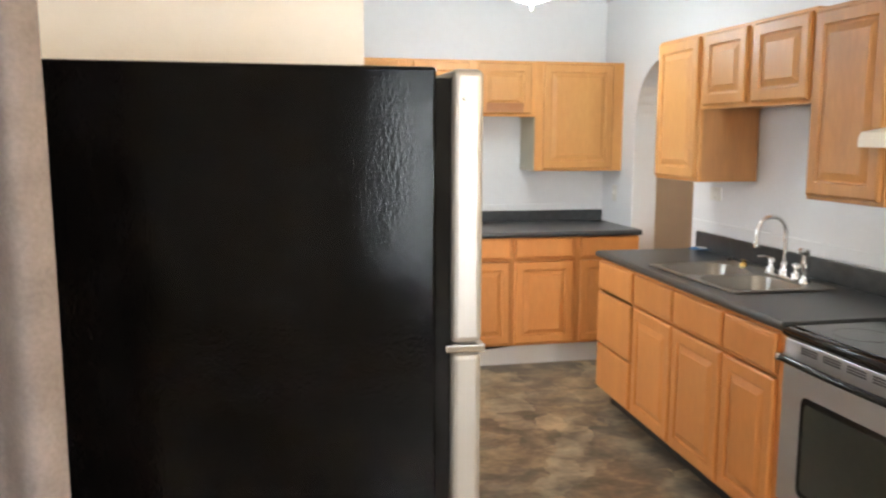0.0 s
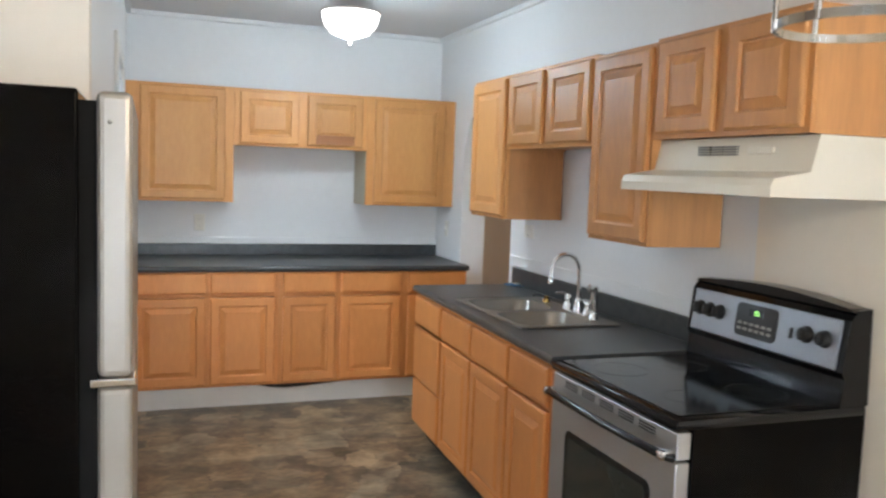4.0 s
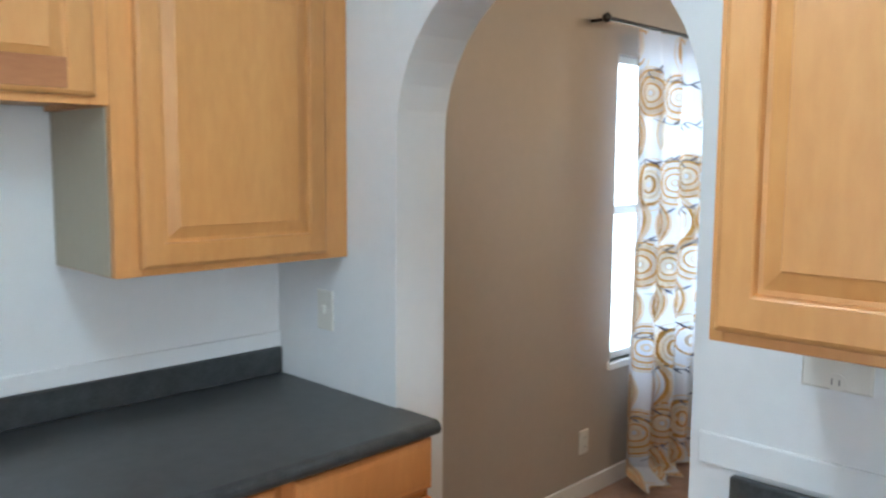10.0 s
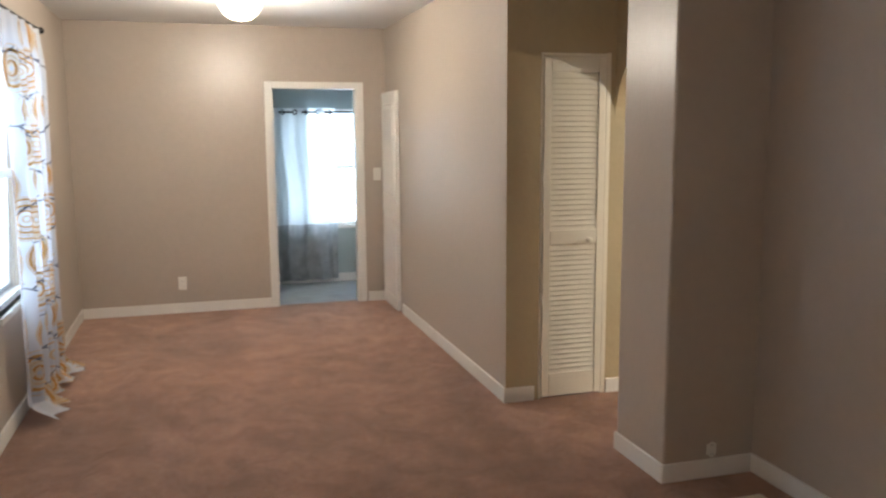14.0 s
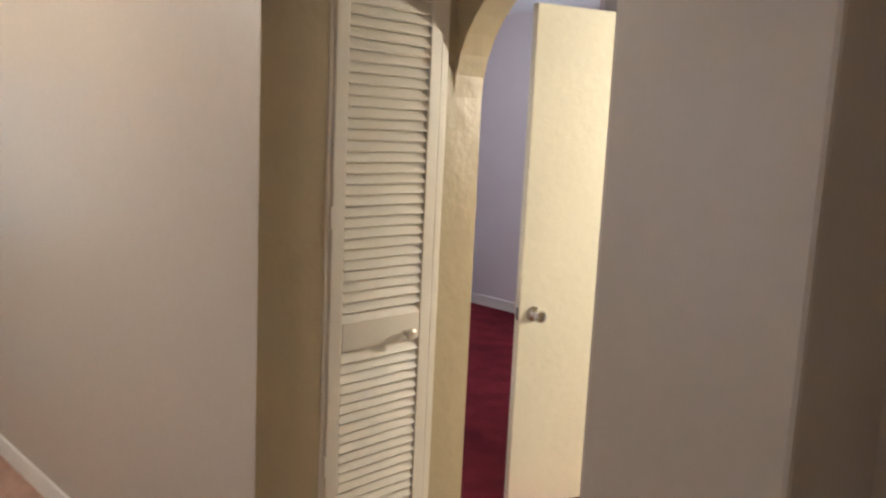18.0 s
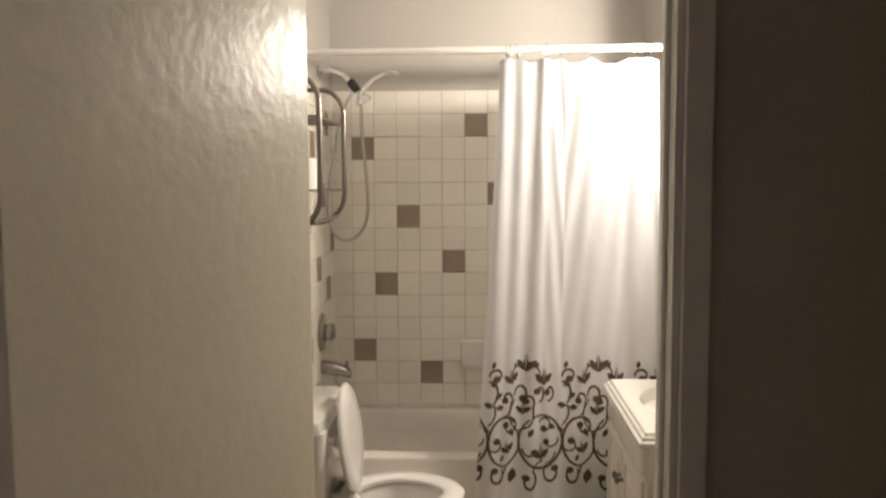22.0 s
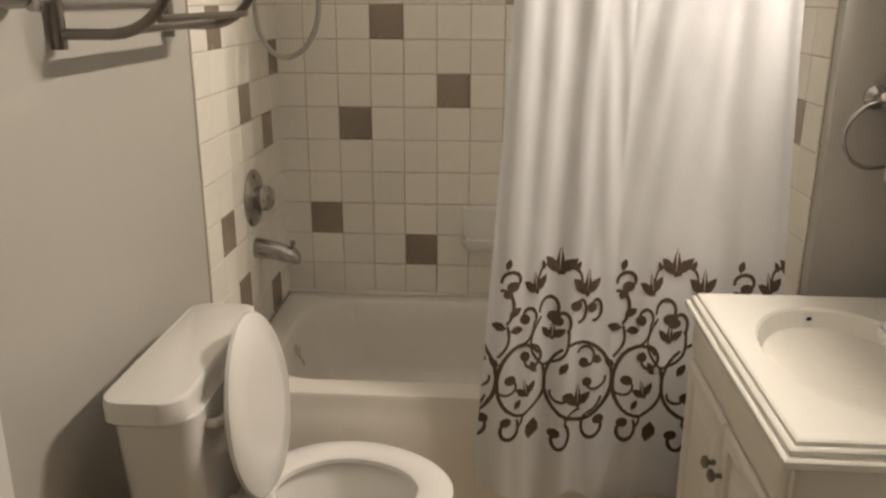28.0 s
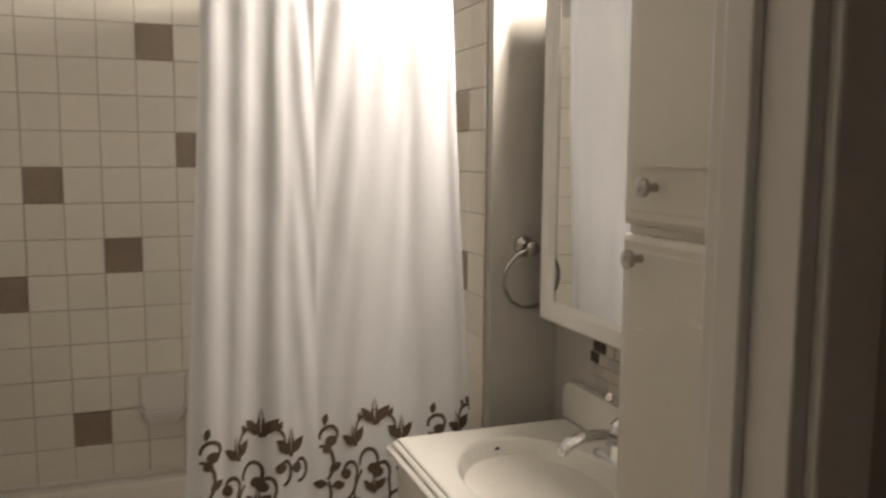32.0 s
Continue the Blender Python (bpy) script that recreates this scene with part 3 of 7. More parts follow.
# skirting
BASE = [("north", A_X1, L_N - 0.014, L_E, L_N), ("east_a", L_E - 0.014, 4.58, L_E, L_N - 0.014), ("east_b", L_E - 0.014, L_S2 + 0.0142, L_E, 3.69),
        ("south_east", L_X, L_S2, 10.10, L_S2 + 0.014), ("closet_a", L_X - 0.014, 3.33, L_X, L_S2 + 0.014), ("closet_b", L_X - 0.014, 2.68, L_X, 2.868),
        ("pier_front", P_X0, P_Y, P_X1, P_Y + 0.014), ("pier_side", P_X0 - 0.014, L_S1 + 0.014, P_X0, P_Y + 0.014), ("south", A_X1 + 0.014, L_S1, P_X0, L_S1 + 0.014),
        ("red", B_E + 0.14, -0.62, 10.75, -0.605), ("red_east", 10.735, -0.6, 10.75, 2.72), ("bedroom", 11.83, 2.5, 11.85, 5.6)]
for tag, x0, y0, x1, y1 in BASE:
    tagged(part("baseboard_" + tag, box(x0, y0, 0.0, x1, y1, 0.088, 0.004), TRIM), "white painted wooden baseboard", "baseboard", kind="structure")
for tag, x0, y0, x1, y1 in (("back", K_L, K_B - 0.03, K_R, K_B), ("right", K_R - 0.03, 2.6, K_R, K_B - 0.03), ("left", K_L, D_N, K_L + 0.03, K_B - 0.03)):
    tagged(part("trim_ceiling_" + tag, box(x0, y0, K_C - 0.035, x1, y1, K_C, 0.008), WHITE_WALL), "white painted ceiling cove strip", "trim", kind="structure")
tagged(part("trim_chair_rail", box(K_L, D_N + 0.1, 1.095, K_L + 0.018, 4.03, 1.13, 0.006), TRIM), "white chair rail on the kitchen wall", "trim", kind="structure")
tagged(part("trim_backsplash_ledge", box(K_L, K_B - 0.012, 1.012, K_R, K_B, 1.06, 0.003), WHITE_WALL), "white ledge above the back counter", "trim", kind="structure")
tagged(part("trim_sink_ledge", box(K_R - 0.01, 2.75, 1.02, K_R, A_Y0 - 0.02, 1.08, 0.003), WHITE_WALL), "white ledge above the sink counter", "trim", kind="structure")


def casing(name, a0, a1, top, plane, face, axis, label, w=0.06, t=0.016):
    """Door casing: two uprights and a head on a wall face."""
    ob = thing(name, label, "door frame", kind="structure")
    lo, hi = sorted((plane, plane + face * t))
    for part_name, u0, u1, z0, z1 in (("upright", a0 - w, a0, 0, top + w), ("upright", a1, a1 + w, 0, top + w), ("head", a0, a1, top, top + w)):
        b = box(u0, lo, z0, u1, hi, z1, 0.004) if axis == "x" else box(lo, u0, z0, hi, u1, z1, 0.004)
        part(part_name, b, TRIM, ob)
    return ob


casing("trim_far_doorway", FD[0], FD[1], FD[3], L_E, -1, "y", "white painted doorway casing in the end wall")
casing("trim_bath_doorway", BD[0], BD[1], BD[3], 1.44, 1, "x", "white painted bathroom door casing")
jamb = thing("door_jamb_bath", "painted jamb lining the bathroom doorway", "door frame", kind="structure")
part("upright", box(BD[0], B_N - 0.01, 0, BD[0] + 0.018, 1.445, BD[3], 0.003), TRIM, jamb)
part("upright", box(BD[1] - 0.018, B_N - 0.01, 0, BD[1], 1.445, BD[3], 0.003), TRIM, jamb)
part("stop", box(BD[0] + 0.018, B_N + 0.02, 0, BD[0] + 0.03, 1.395, BD[3], 0.003), TRIM, jamb)
part("head", box(BD[0] + 0.018, B_N - 0.01, BD[3] - 0.018, BD[1] - 0.018, 1.445, BD[3], 0.003), TRIM, jamb)
for i, y in enumerate((FD[0], FD[1] - 0.016)):
    tagged(part("door_jamb_far_%d" % (i + 1), box(L_E, y, 0, L_E + 0.1, y + 0.016, FD[3]), TRIM), "white jamb of the far doorway", "door frame", kind="structure")

# backdrops outside the windows
for tag, x0, y0, z0, x1, y1, z1 in (("north", 3.5, L_N + 0.9, -0.5, 11, L_N + 0.92, 3.5), ("west", K_L - 1.4, 3.0, 0.0, K_L - 1.38, 6.5, 3.2),
                                    ("east", 12.9, 1.5, -0.5, 12.92, 6, 3), ("red", 8.5, -1.6, 0.5, 12, -1.58, 3.5), ("south", -3, D_S - 1.2, 0, 4, D_S - 1.18, 3.5)):
    tagged(part("backdrop_" + tag, box(x0, y0, z0, x1, y1, z1), DAY), "bright overcast daylight outside", "backdrop", kind="structure")


def sash_window(name, x0, x1, z0, z1, y, out, label, axis="x"):
    """A double-hung window in a wall opening; out is the way outside (+1 or -1)."""
    win = thing(name, label, "window", kind="structure")
    d0 = y + out * 0.03

    def bx(u0, d_0, w0, u1, d_1, w1, bev=0.003):
        lo, hi = sorted((d_0, d_1))
        return box(u0, lo, w0, u1, hi, w1, bev) if axis == "x" else box(lo, u0, w0, hi, u1, w1, bev)
    mid, e = (z0 + z1) / 2, 0.035
    for nm, u0, w0, u1, w1, off in (("frame_side", x0, z0, x0 + e, z1, 0), ("frame_side", x1 - e, z0, x1, z1, 0), ("frame_head", x0 + e, z1 - e, x1 - e, z1, 0),
                                    ("frame_foot", x0 + e, z0, x1 - e, z0 + e, 0), ("meeting_rail", x0 + e, mid - 0.022, x1 - e, mid + 0.022, 0.01)):
        part(nm, bx(u0, d0 + out * off, w0, u1, d0 + out * (off + 0.04), w1), TRIM, win)
    for w0, w1, off in ((z0 + e, mid - 0.022, 0.012), (mid + 0.022, z1 - e, 0.022)):
        pane = part("pane", bx(x0 + e, d0 + out * off, w0, x1 - e, d0 + out * (off + 0.004), w1, 0), GLASS, win)
        pane.visible_shadow = False
    part("sill", bx(x0 - 0.03, y - out * 0.02, z0 - 0.035, x1 + 0.03, y + out * 0.03, z0, 0.005), TRIM, win)
    return win


sash_window("window_living_a", W1[0], W1[1], W1[2], W1[3], L_N, 1, "tall white double-hung window behind a patterned curtain")
sash_window("window_living_b", W2[0], W2[1], W2[2], W2[3], L_N, 1, "tall white double-hung window half covered by a curtain")
sash_window("window_red_room", RW[0], RW[1], RW[2], RW[3], -0.62, -1, "small white double-hung window in a lavender wall")
sash_window("window_bedroom", BW[0], BW[1], BW[2], BW[3], 11.85, 1, "wide bright window behind a pale grommet curtain", "y")
sash_window("window_dining_a", DW1[0], DW1[1], DW1[2], DW1[3], D_S, -1, "tall window behind the camera's start")
sash_window("window_dining_b", DW2[0], DW2[1], DW2[2], DW2[3], D_S, -1, "tall window in the dining wall")
# ---------------------------------------------------------------- kitchen: cabinets


def base_unit(w, doors, m, label, wood=OAK_BASE, drawers=False, low=False, levels=(0.105, 0.122, 0.687, 0.708, 0.858, 0.872)):
    """A base cabinet; doors: list of (from, to) along its width; levels: bottom, door, drawer front and top. Its face looks to -y."""
    ob = thing("base_cabinet", label, "cabinet", m, "kitchen base cabinets")
    zb, d0, d1, f0, f1, zt = levels
    body = box(0, 0.006, zb, w, 0.60, zb + 0.02)
    for x0, x1 in ((0, 0.016), (w - 0.016, w)):
        box(x0, 0.006, zb + 0.02, x1, 0.60, 0.70 if low else zt, bm=body)
    box(0.016, 0.584, zb + 0.02, w - 0.016, 0.60, zt, bm=body)
    part("body", body, OAK_SIDE, ob)
    # no board here: a dark sheet paints the shade of the open underside
    part("toe_board", box(0.001, 0.07, 0.0, w - 0.001, 0.09, zb), UNDER_SHADE, ob, "dark sheet painting the shade under the cabinet")
    fr = bmesh.new()
    edges = [0] + [v for d in doors for v in d] + [w]
    for a, b in zip(edges[::2], edges[1::2]):
        box(a - 0.002 if a else 0, -0.014, zb, b + 0.002 if b < w else w, 0.006, zt, 0.002, bm=fr)
    for a, b in doors:
        for z0, z1 in ((zb, d0 + 0.013), (d1 + 0.003, f0 + 0.017), (f1 - 0.006, zt)):
            box(a + 0.002, -0.0135, z0, b - 0.002, 0.006, z1, 0.002, bm=fr)
    part("face_frame", fr, wood, ob)
    for a, b in doors:
        if drawers:
            for z0, z1 in ((0.122, 0.375), (0.385, 0.680), (0.700, 0.858)):
                d = part("drawer_front", raised(b - a + 0.012, z1 - z0, plain=True), wood, ob)
                d.matrix_basis = pose(a - 0.006, -0.0142, z0)
        else:
            d = part("door", raised(b - a + 0.012, d1 - d0), wood, ob)
            d.matrix_basis = pose(a - 0.006, -0.0142, d0)
            d = part("drawer_front", raised(b - a + 0.012, f1 - f0, plain=True), wood, ob)
            d.matrix_basis = pose(a - 0.006, -0.0142, f0)
    return ob


def wall_unit(w, h, doors, m, label, wood=OAK, depth=0.305, odd=None, skin=False):
    """A wall cabinet from its bottom edge up."""
    ob = thing("wall_cabinet", label, "cabinet", m, "kitchen wall cabinets")
    body = box(0, 0.02, 0.012, w, depth, h)
    box(0, 0.02, 0, 0.016, depth, 0.012, bm=body)
    box(w - 0.016, 0.02, 0, w, depth, 0.012, bm=body)
    part("body", body, OAK_SIDE, ob)
    if skin:
        part("side_panel", box(-0.003, 0.022, 0.002, -0.0005, depth - 0.002, 0.378), PALE_SIDE, ob, "unfinished pale side panel")
    fr = bmesh.new()
    edges = [0] + [v for d in doors for v in d] + [w]
    for a, b in zip(edges[::2], edges[1::2]):
        box(a if a else 0, 0, 0, b if b < w else w, 0.02, h, 0.002, bm=fr)
    for a, b in doors:
        box(a, 0.0005, 0, b, 0.02, 0.035, 0.002, bm=fr)
        box(a, 0.0005, h - 0.035, b, 0.02, h, 0.002, bm=fr)
    part("face_frame", fr, wood, ob)
    for i, (a, b) in enumerate(doors):
        d = part("door", raised(b - a + 0.016, h - 0.035), wood, ob)
        d.matrix_basis = pose(a - 0.008, -0.0005, 0.018)
        if odd == i:
            d2 = part("bottom_rail", box(0.06, -0.0235, 0.012, b - a - 0.045, -0.0202, 0.075, 0.001), OAK_PATCH, ob, "darker replaced wood strip")
            d2.matrix_basis = pose(a - 0.008, -0.0005, 0.018)
    return ob


YB = 5.49
for x0, x1, d in ((0.602, 1.097, [(0.06, 0.475)]), (1.097, 1.541, [(0.02, 0.413)]), (1.541, 1.933, [(0.032, 0.368)]), (1.933, 2.391, [(0.024, 0.425)]), (2.391, 2.838, [(0.033, 0.44)])):
    base_unit(x1 - x0, d, pose(x0, YB, 0), "honey maple base cabinet with a drawer over a raised-panel door", levels=(0.148, 0.165, 0.727, 0.752, 0.884, 0.8915))
tagged(part("toe_kick", prism([(0.6, 0.0), (2.84, 0.0), (2.84, 0.142), (2.10, 0.140), (1.90, 0.120), (1.75, 0.108), (1.60, 0.100), (1.50, 0.110), (1.38, 0.138), (0.6, 0.142)], 5.545, 5.557, "y"), TRIM),
       "sagging white toe-kick board under the back cabinets", "toe kick")

YU = 5.80
wall_unit(0.673, 0.76, [(0.093, 0.608)], pose(0.602, YU, 1.32), "honey maple wall cabinet with one raised-panel door", depth=0.335)
wall_unit(0.907, 0.38, [(0.045, 0.42), (0.495, 0.865)], pose(1.276, YU, 1.70), "short maple wall cabinet with a patched second door", depth=0.335, odd=1)
wall_unit(0.655, 0.762, [(0.062, 0.565)], pose(2.184, YU, 1.32), "honey maple wall cabinet beside the arch", depth=0.335, skin=True)

XF, SKEW = 2.165, 0.035          # the sink run stands two degrees out of square


def run_x(x, y):
    return x + SKEW * (y - 2.80)


for y1, y0, d, dr in ((4.645, 4.145, [(0.022, 0.48)], True), (4.145, 3.68, [(0.025, 0.45)], False), (3.68, 3.222, [(0.015, 0.443)], False), (3.222, 2.80, [(0.015, 0.375)], False)):
    base_unit(y1 - y0, d, pose(run_x(XF, y1), y1, 0, 0, 0, -90 - math.degrees(math.atan(SKEW))),
              "honey maple drawer stack at the end of the sink run" if dr else "honey maple sink-run cabinet with a raised-panel door", drawers=dr, low=y1 in (4.145, 3.68))
XU = 2.495
wall_unit(0.462, 0.745, [(0.022, 0.44)], pose(XU, 4.560, 1.335, 0, 0, -90), "tall maple wall cabinet next to the arch", depth=0.335)
wall_unit(0.875, 0.38, [(0.05, 0.405), (0.475, 0.85)], pose(XU, 4.097, 1.70, 0, 0, -90), "short two-door maple cabinet over the sink", depth=0.335)
wall_unit(0.432, 0.755, [(0.022, 0.41)], pose(XU, 3.221, 1.315, 0, 0, -90), "tall reddish maple wall cabinet beside the hood", OAK_RED, depth=0.335)
wall_unit(0.765, 0.365, [(0.04, 0.345), (0.42, 0.735)], pose(XU, 2.788, 1.715, 0, 0, -90), "reddish maple two-door cabinet over the range hood", OAK_RED, depth=0.335)


# back worktop
top = thing("worktop", "charcoal laminate worktop along the back wall", "worktop")
nose = [(5.44 + 0.019 - 0.019 * math.sin(a), 0.911 + 0.019 * math.cos(a)) for a in [math.pi * i / 8 for i in range(9)]]
part("slab", prism([(K_B - 0.02, 0.93), (K_B - 0.02, 0.892)] + nose[::-1], K_L + 0.003, 2.850, "x"), LAMINATE, top)
part("backsplash", box(K_L + 0.003, K_B - 0.022, 0.9301, K_R - 0.003, K_B - 0.001, 1.012, 0.004), LAMINATE, top)

# sink worktop with the cut-out for the bowls
SX0, SX1, SY0, SY1 = 2.245, 2.735, 3.31, 4.11
top = thing("worktop", "charcoal laminate worktop holding the steel sink", "worktop")
for y0, y1, x1 in ((SY1 - 0.03, 4.668, K_R - 0.02), (2.803, SY0 + 0.03, K_R - 0.02), (SY0 + 0.03, SY1 - 0.03, SX0 + 0.02)):
    part("slab", prism([(run_x(2.143, y0), y0), (x1, y0), (x1, y1), (run_x(2.143, y1), y1)], 0.874, 0.91), LAMINATE, top)
part("slab", box(SX1 - 0.02, SY0 + 0.03, 0.874, K_R - 0.02, SY1 - 0.03, 0.91), LAMINATE, top)
part("nose", loft([[(run_x(2.143, y) - 0.018 * math.sin(math.pi * i / 8), y, 0.892 + 0.018 * math.cos(math.pi * i / 8)) for i in range(9)] for y in (2.803, 4.668)]), LAMINATE, top, smooth=True)
part("backsplash", box(K_R - 0.022, 2.79, 0.9101, K_R - 0.001, 4.666, 1.012, 0.004), LAMINATE, top)


def sink():
    ob = thing("kitchen_sink", "double-bowl stainless steel drop-in sink with a faucet ledge", "sink")
    z = 0.9115
    xa, xb, bowls = 2.272, 2.640, ((3.735, 4.085), (3.345, 3.705))
    split = 3.72
    for (y0, y1), (c0, c1) in zip(bowls, ((split, SY1), (SY0, split))):
        mx, my = (xa + xb) / 2, (y0 + y1) / 2

        def ring(inset, zz, r):
            return [(x + mx, y + my, zz) for x, y in rounded(xb - xa - 2 * inset, y1 - y0 - 2 * inset, r, 8)]
        hole = ring(0.0, z + 0.005, 0.085)
        edge = []
        for x, y, zz in hole:
            fx, fy = (x - mx) / ((xb - xa) / 2), (y - my) / ((y1 - y0) / 2)
            k = max(abs(fx), abs(fy))
            fx, fy = fx / k, fy / k
            edge.append([(SX1 if fx > 0 else SX0) * abs(fx) + mx * (1 - abs(fx)), (c1 if fy > 0 else c0) * abs(fy) + my * (1 - abs(fy)), zz])
        for px, py in ((SX0, c0), (SX1, c0), (SX0, c1), (SX1, c1)):
            q = min(edge, key=lambda p: (p[0] - px) ** 2 + (p[1] - py) ** 2)
            q[0], q[1] = px, py
        part("rim", loft([[(p[0], p[1], z - 0.001) for p in edge], [tuple(p) for p in edge], hole], False, False), SINK_STEEL, ob)
        bowl = part("bowl", loft([hole, ring(0.003, z + 0.004, 0.083), ring(0.008, z - 0.006, 0.08), ring(0.018, z - 0.12, 0.075), ring(0.035, z - 0.16, 0.07), ring(0.06, z - 0.17, 0.06), ring(0.13, z - 0.176, 0.03)], False, True), SINK_STEEL, ob, smooth=True)
        part("drain", lathe([(0.04, 0), (0.04, 0.004), (0.03, 0.005), (0.012, 0.001)], 20, Matrix.Translation((mx, my, z - 0.175))), CHROME, bowl, smooth=True)
    part("rim_bead", tube([(x + (SX0 + SX1) / 2, y + (SY0 + SY1) / 2, z + 0.004) for x, y in rounded(SX1 - SX0, SY1 - SY0, 0.03)], 0.005, 6, True), SINK_STEEL, ob, smooth=True)
    return ob


sink()


def kitchen_faucet():
    ob = thing("kitchen_faucet", "chrome gooseneck faucet with two lever handles", "faucet", pose(2.682, 3.605, 0.9165) @ Matrix.Scale(0.94, 4))
    part("base_plate", box(-0.028, -0.12, 0, 0.028, 0.13, 0.012, 0.005), CHROME, ob, smooth=True)
    part("spout_base", lathe([(0.028, 0.012), (0.026, 0.03), (0.018, 0.055), (0.02, 0.065), (0.013, 0.08)], 20), CHROME, ob, smooth=True)
    neck = [(0, 0, 0.07), (0, 0, 0.22)] + [(-0.08 + 0.08 * math.cos(a), 0, 0.22 + 0.085 * math.sin(a)) for a in [math.pi * i / 14 for i in range(1, 14)]] + [(-0.16, 0, 0.215), (-0.163, 0, 0.175)]
    part("spout", tube(neck, 0.0105, 12), CHROME, ob, smooth=True)
    part("aerator", lathe([(0.013, 0), (0.014, 0.02), (0.012, 0.03)], 16, Matrix.Translation((-0.163, 0, 0.155))), CHROME, ob, smooth=True)
    for y in (-0.10, 0.105):
        h = part("handle", lathe([(0.026, 0.012), (0.024, 0.03), (0.016, 0.045), (0.019, 0.06), (0.017, 0.075), (0.008, 0.085)], 20, Matrix.Translation((0, y, 0))), CHROME, ob, smooth=True)
        part("lever", tube([(0, y, 0.078), (-0.025, y + 0.02 * (1 if y > 0 else -1), 0.088), (-0.055, y + 0.04 * (1 if y > 0 else -1), 0.086)], 0.007, 8), CHROME, h, smooth=True)
    return ob


kitchen_faucet()
sprayer = thing("side_sprayer", "chrome side sprayer standing in the sink ledge", "sprayer", pose(2.668, 3.435, 0.9165))
part("collar", lathe([(0.024, 0), (0.024, 0.01), (0.017, 0.025), (0.017, 0.04)], 18), CHROME, sprayer, smooth=True)
part("wand", lathe([(0.012, 0.04), (0.016, 0.06), (0.019, 0.10), (0.017, 0.125), (0.02, 0.14), (0.02, 0.155), (0.008, 0.16)], 18), CHROME, sprayer, smooth=True)
part("nozzle", lathe([(0.015, 0), (0.017, 0.03), (0.012, 0.036)], 14, pose(0, 0, 0.142, 0, -80, 0)), CHROME, sprayer, smooth=True)
valve_stub = thing("brass_valve", "small brass and dark valve on the sink ledge", "valve", pose(2.69, 3.95, 0.9165))
part("body", lathe([(0.02, 0), (0.02, 0.008), (0.012, 0.02), (0.014, 0.03), (0.006, 0.034)], 14), BRASS, valve_stub, smooth=True)
part("stem", tube([(0, 0, 0.02), (-0.02, 0.06, 0.03), (-0.03, 0.10, 0.02)], 0.006, 8), BLACK_PLASTIC, valve_stub, smooth=True)
bag = bmesh.new()
random.seed(5)
bmesh.ops.create_grid(bag, x_segments=8, y_segments=6, size=0.5, matrix=Matrix.Diagonal((0.07, 0.11, 1, 1)))
for v in bag.verts:
    v.co.z = 0.006 + 0.012 * random.random()
bmesh.ops.solidify(bag, geom=bag.faces[:], thickness=0.002)
bag = part("sponge_packet", bag, BLUE_BAG)
bag.matrix_basis = pose(2.775, 4.545, 0.9115, 0, 0, 10)
tagged(bag, "crumpled blue plastic sponge packet on the worktop", "packet")
pk = part("white_label", box(-0.02, -0.05, 0.019, 0.02, 0.0, 0.022, 0.001), PLATE, bag)


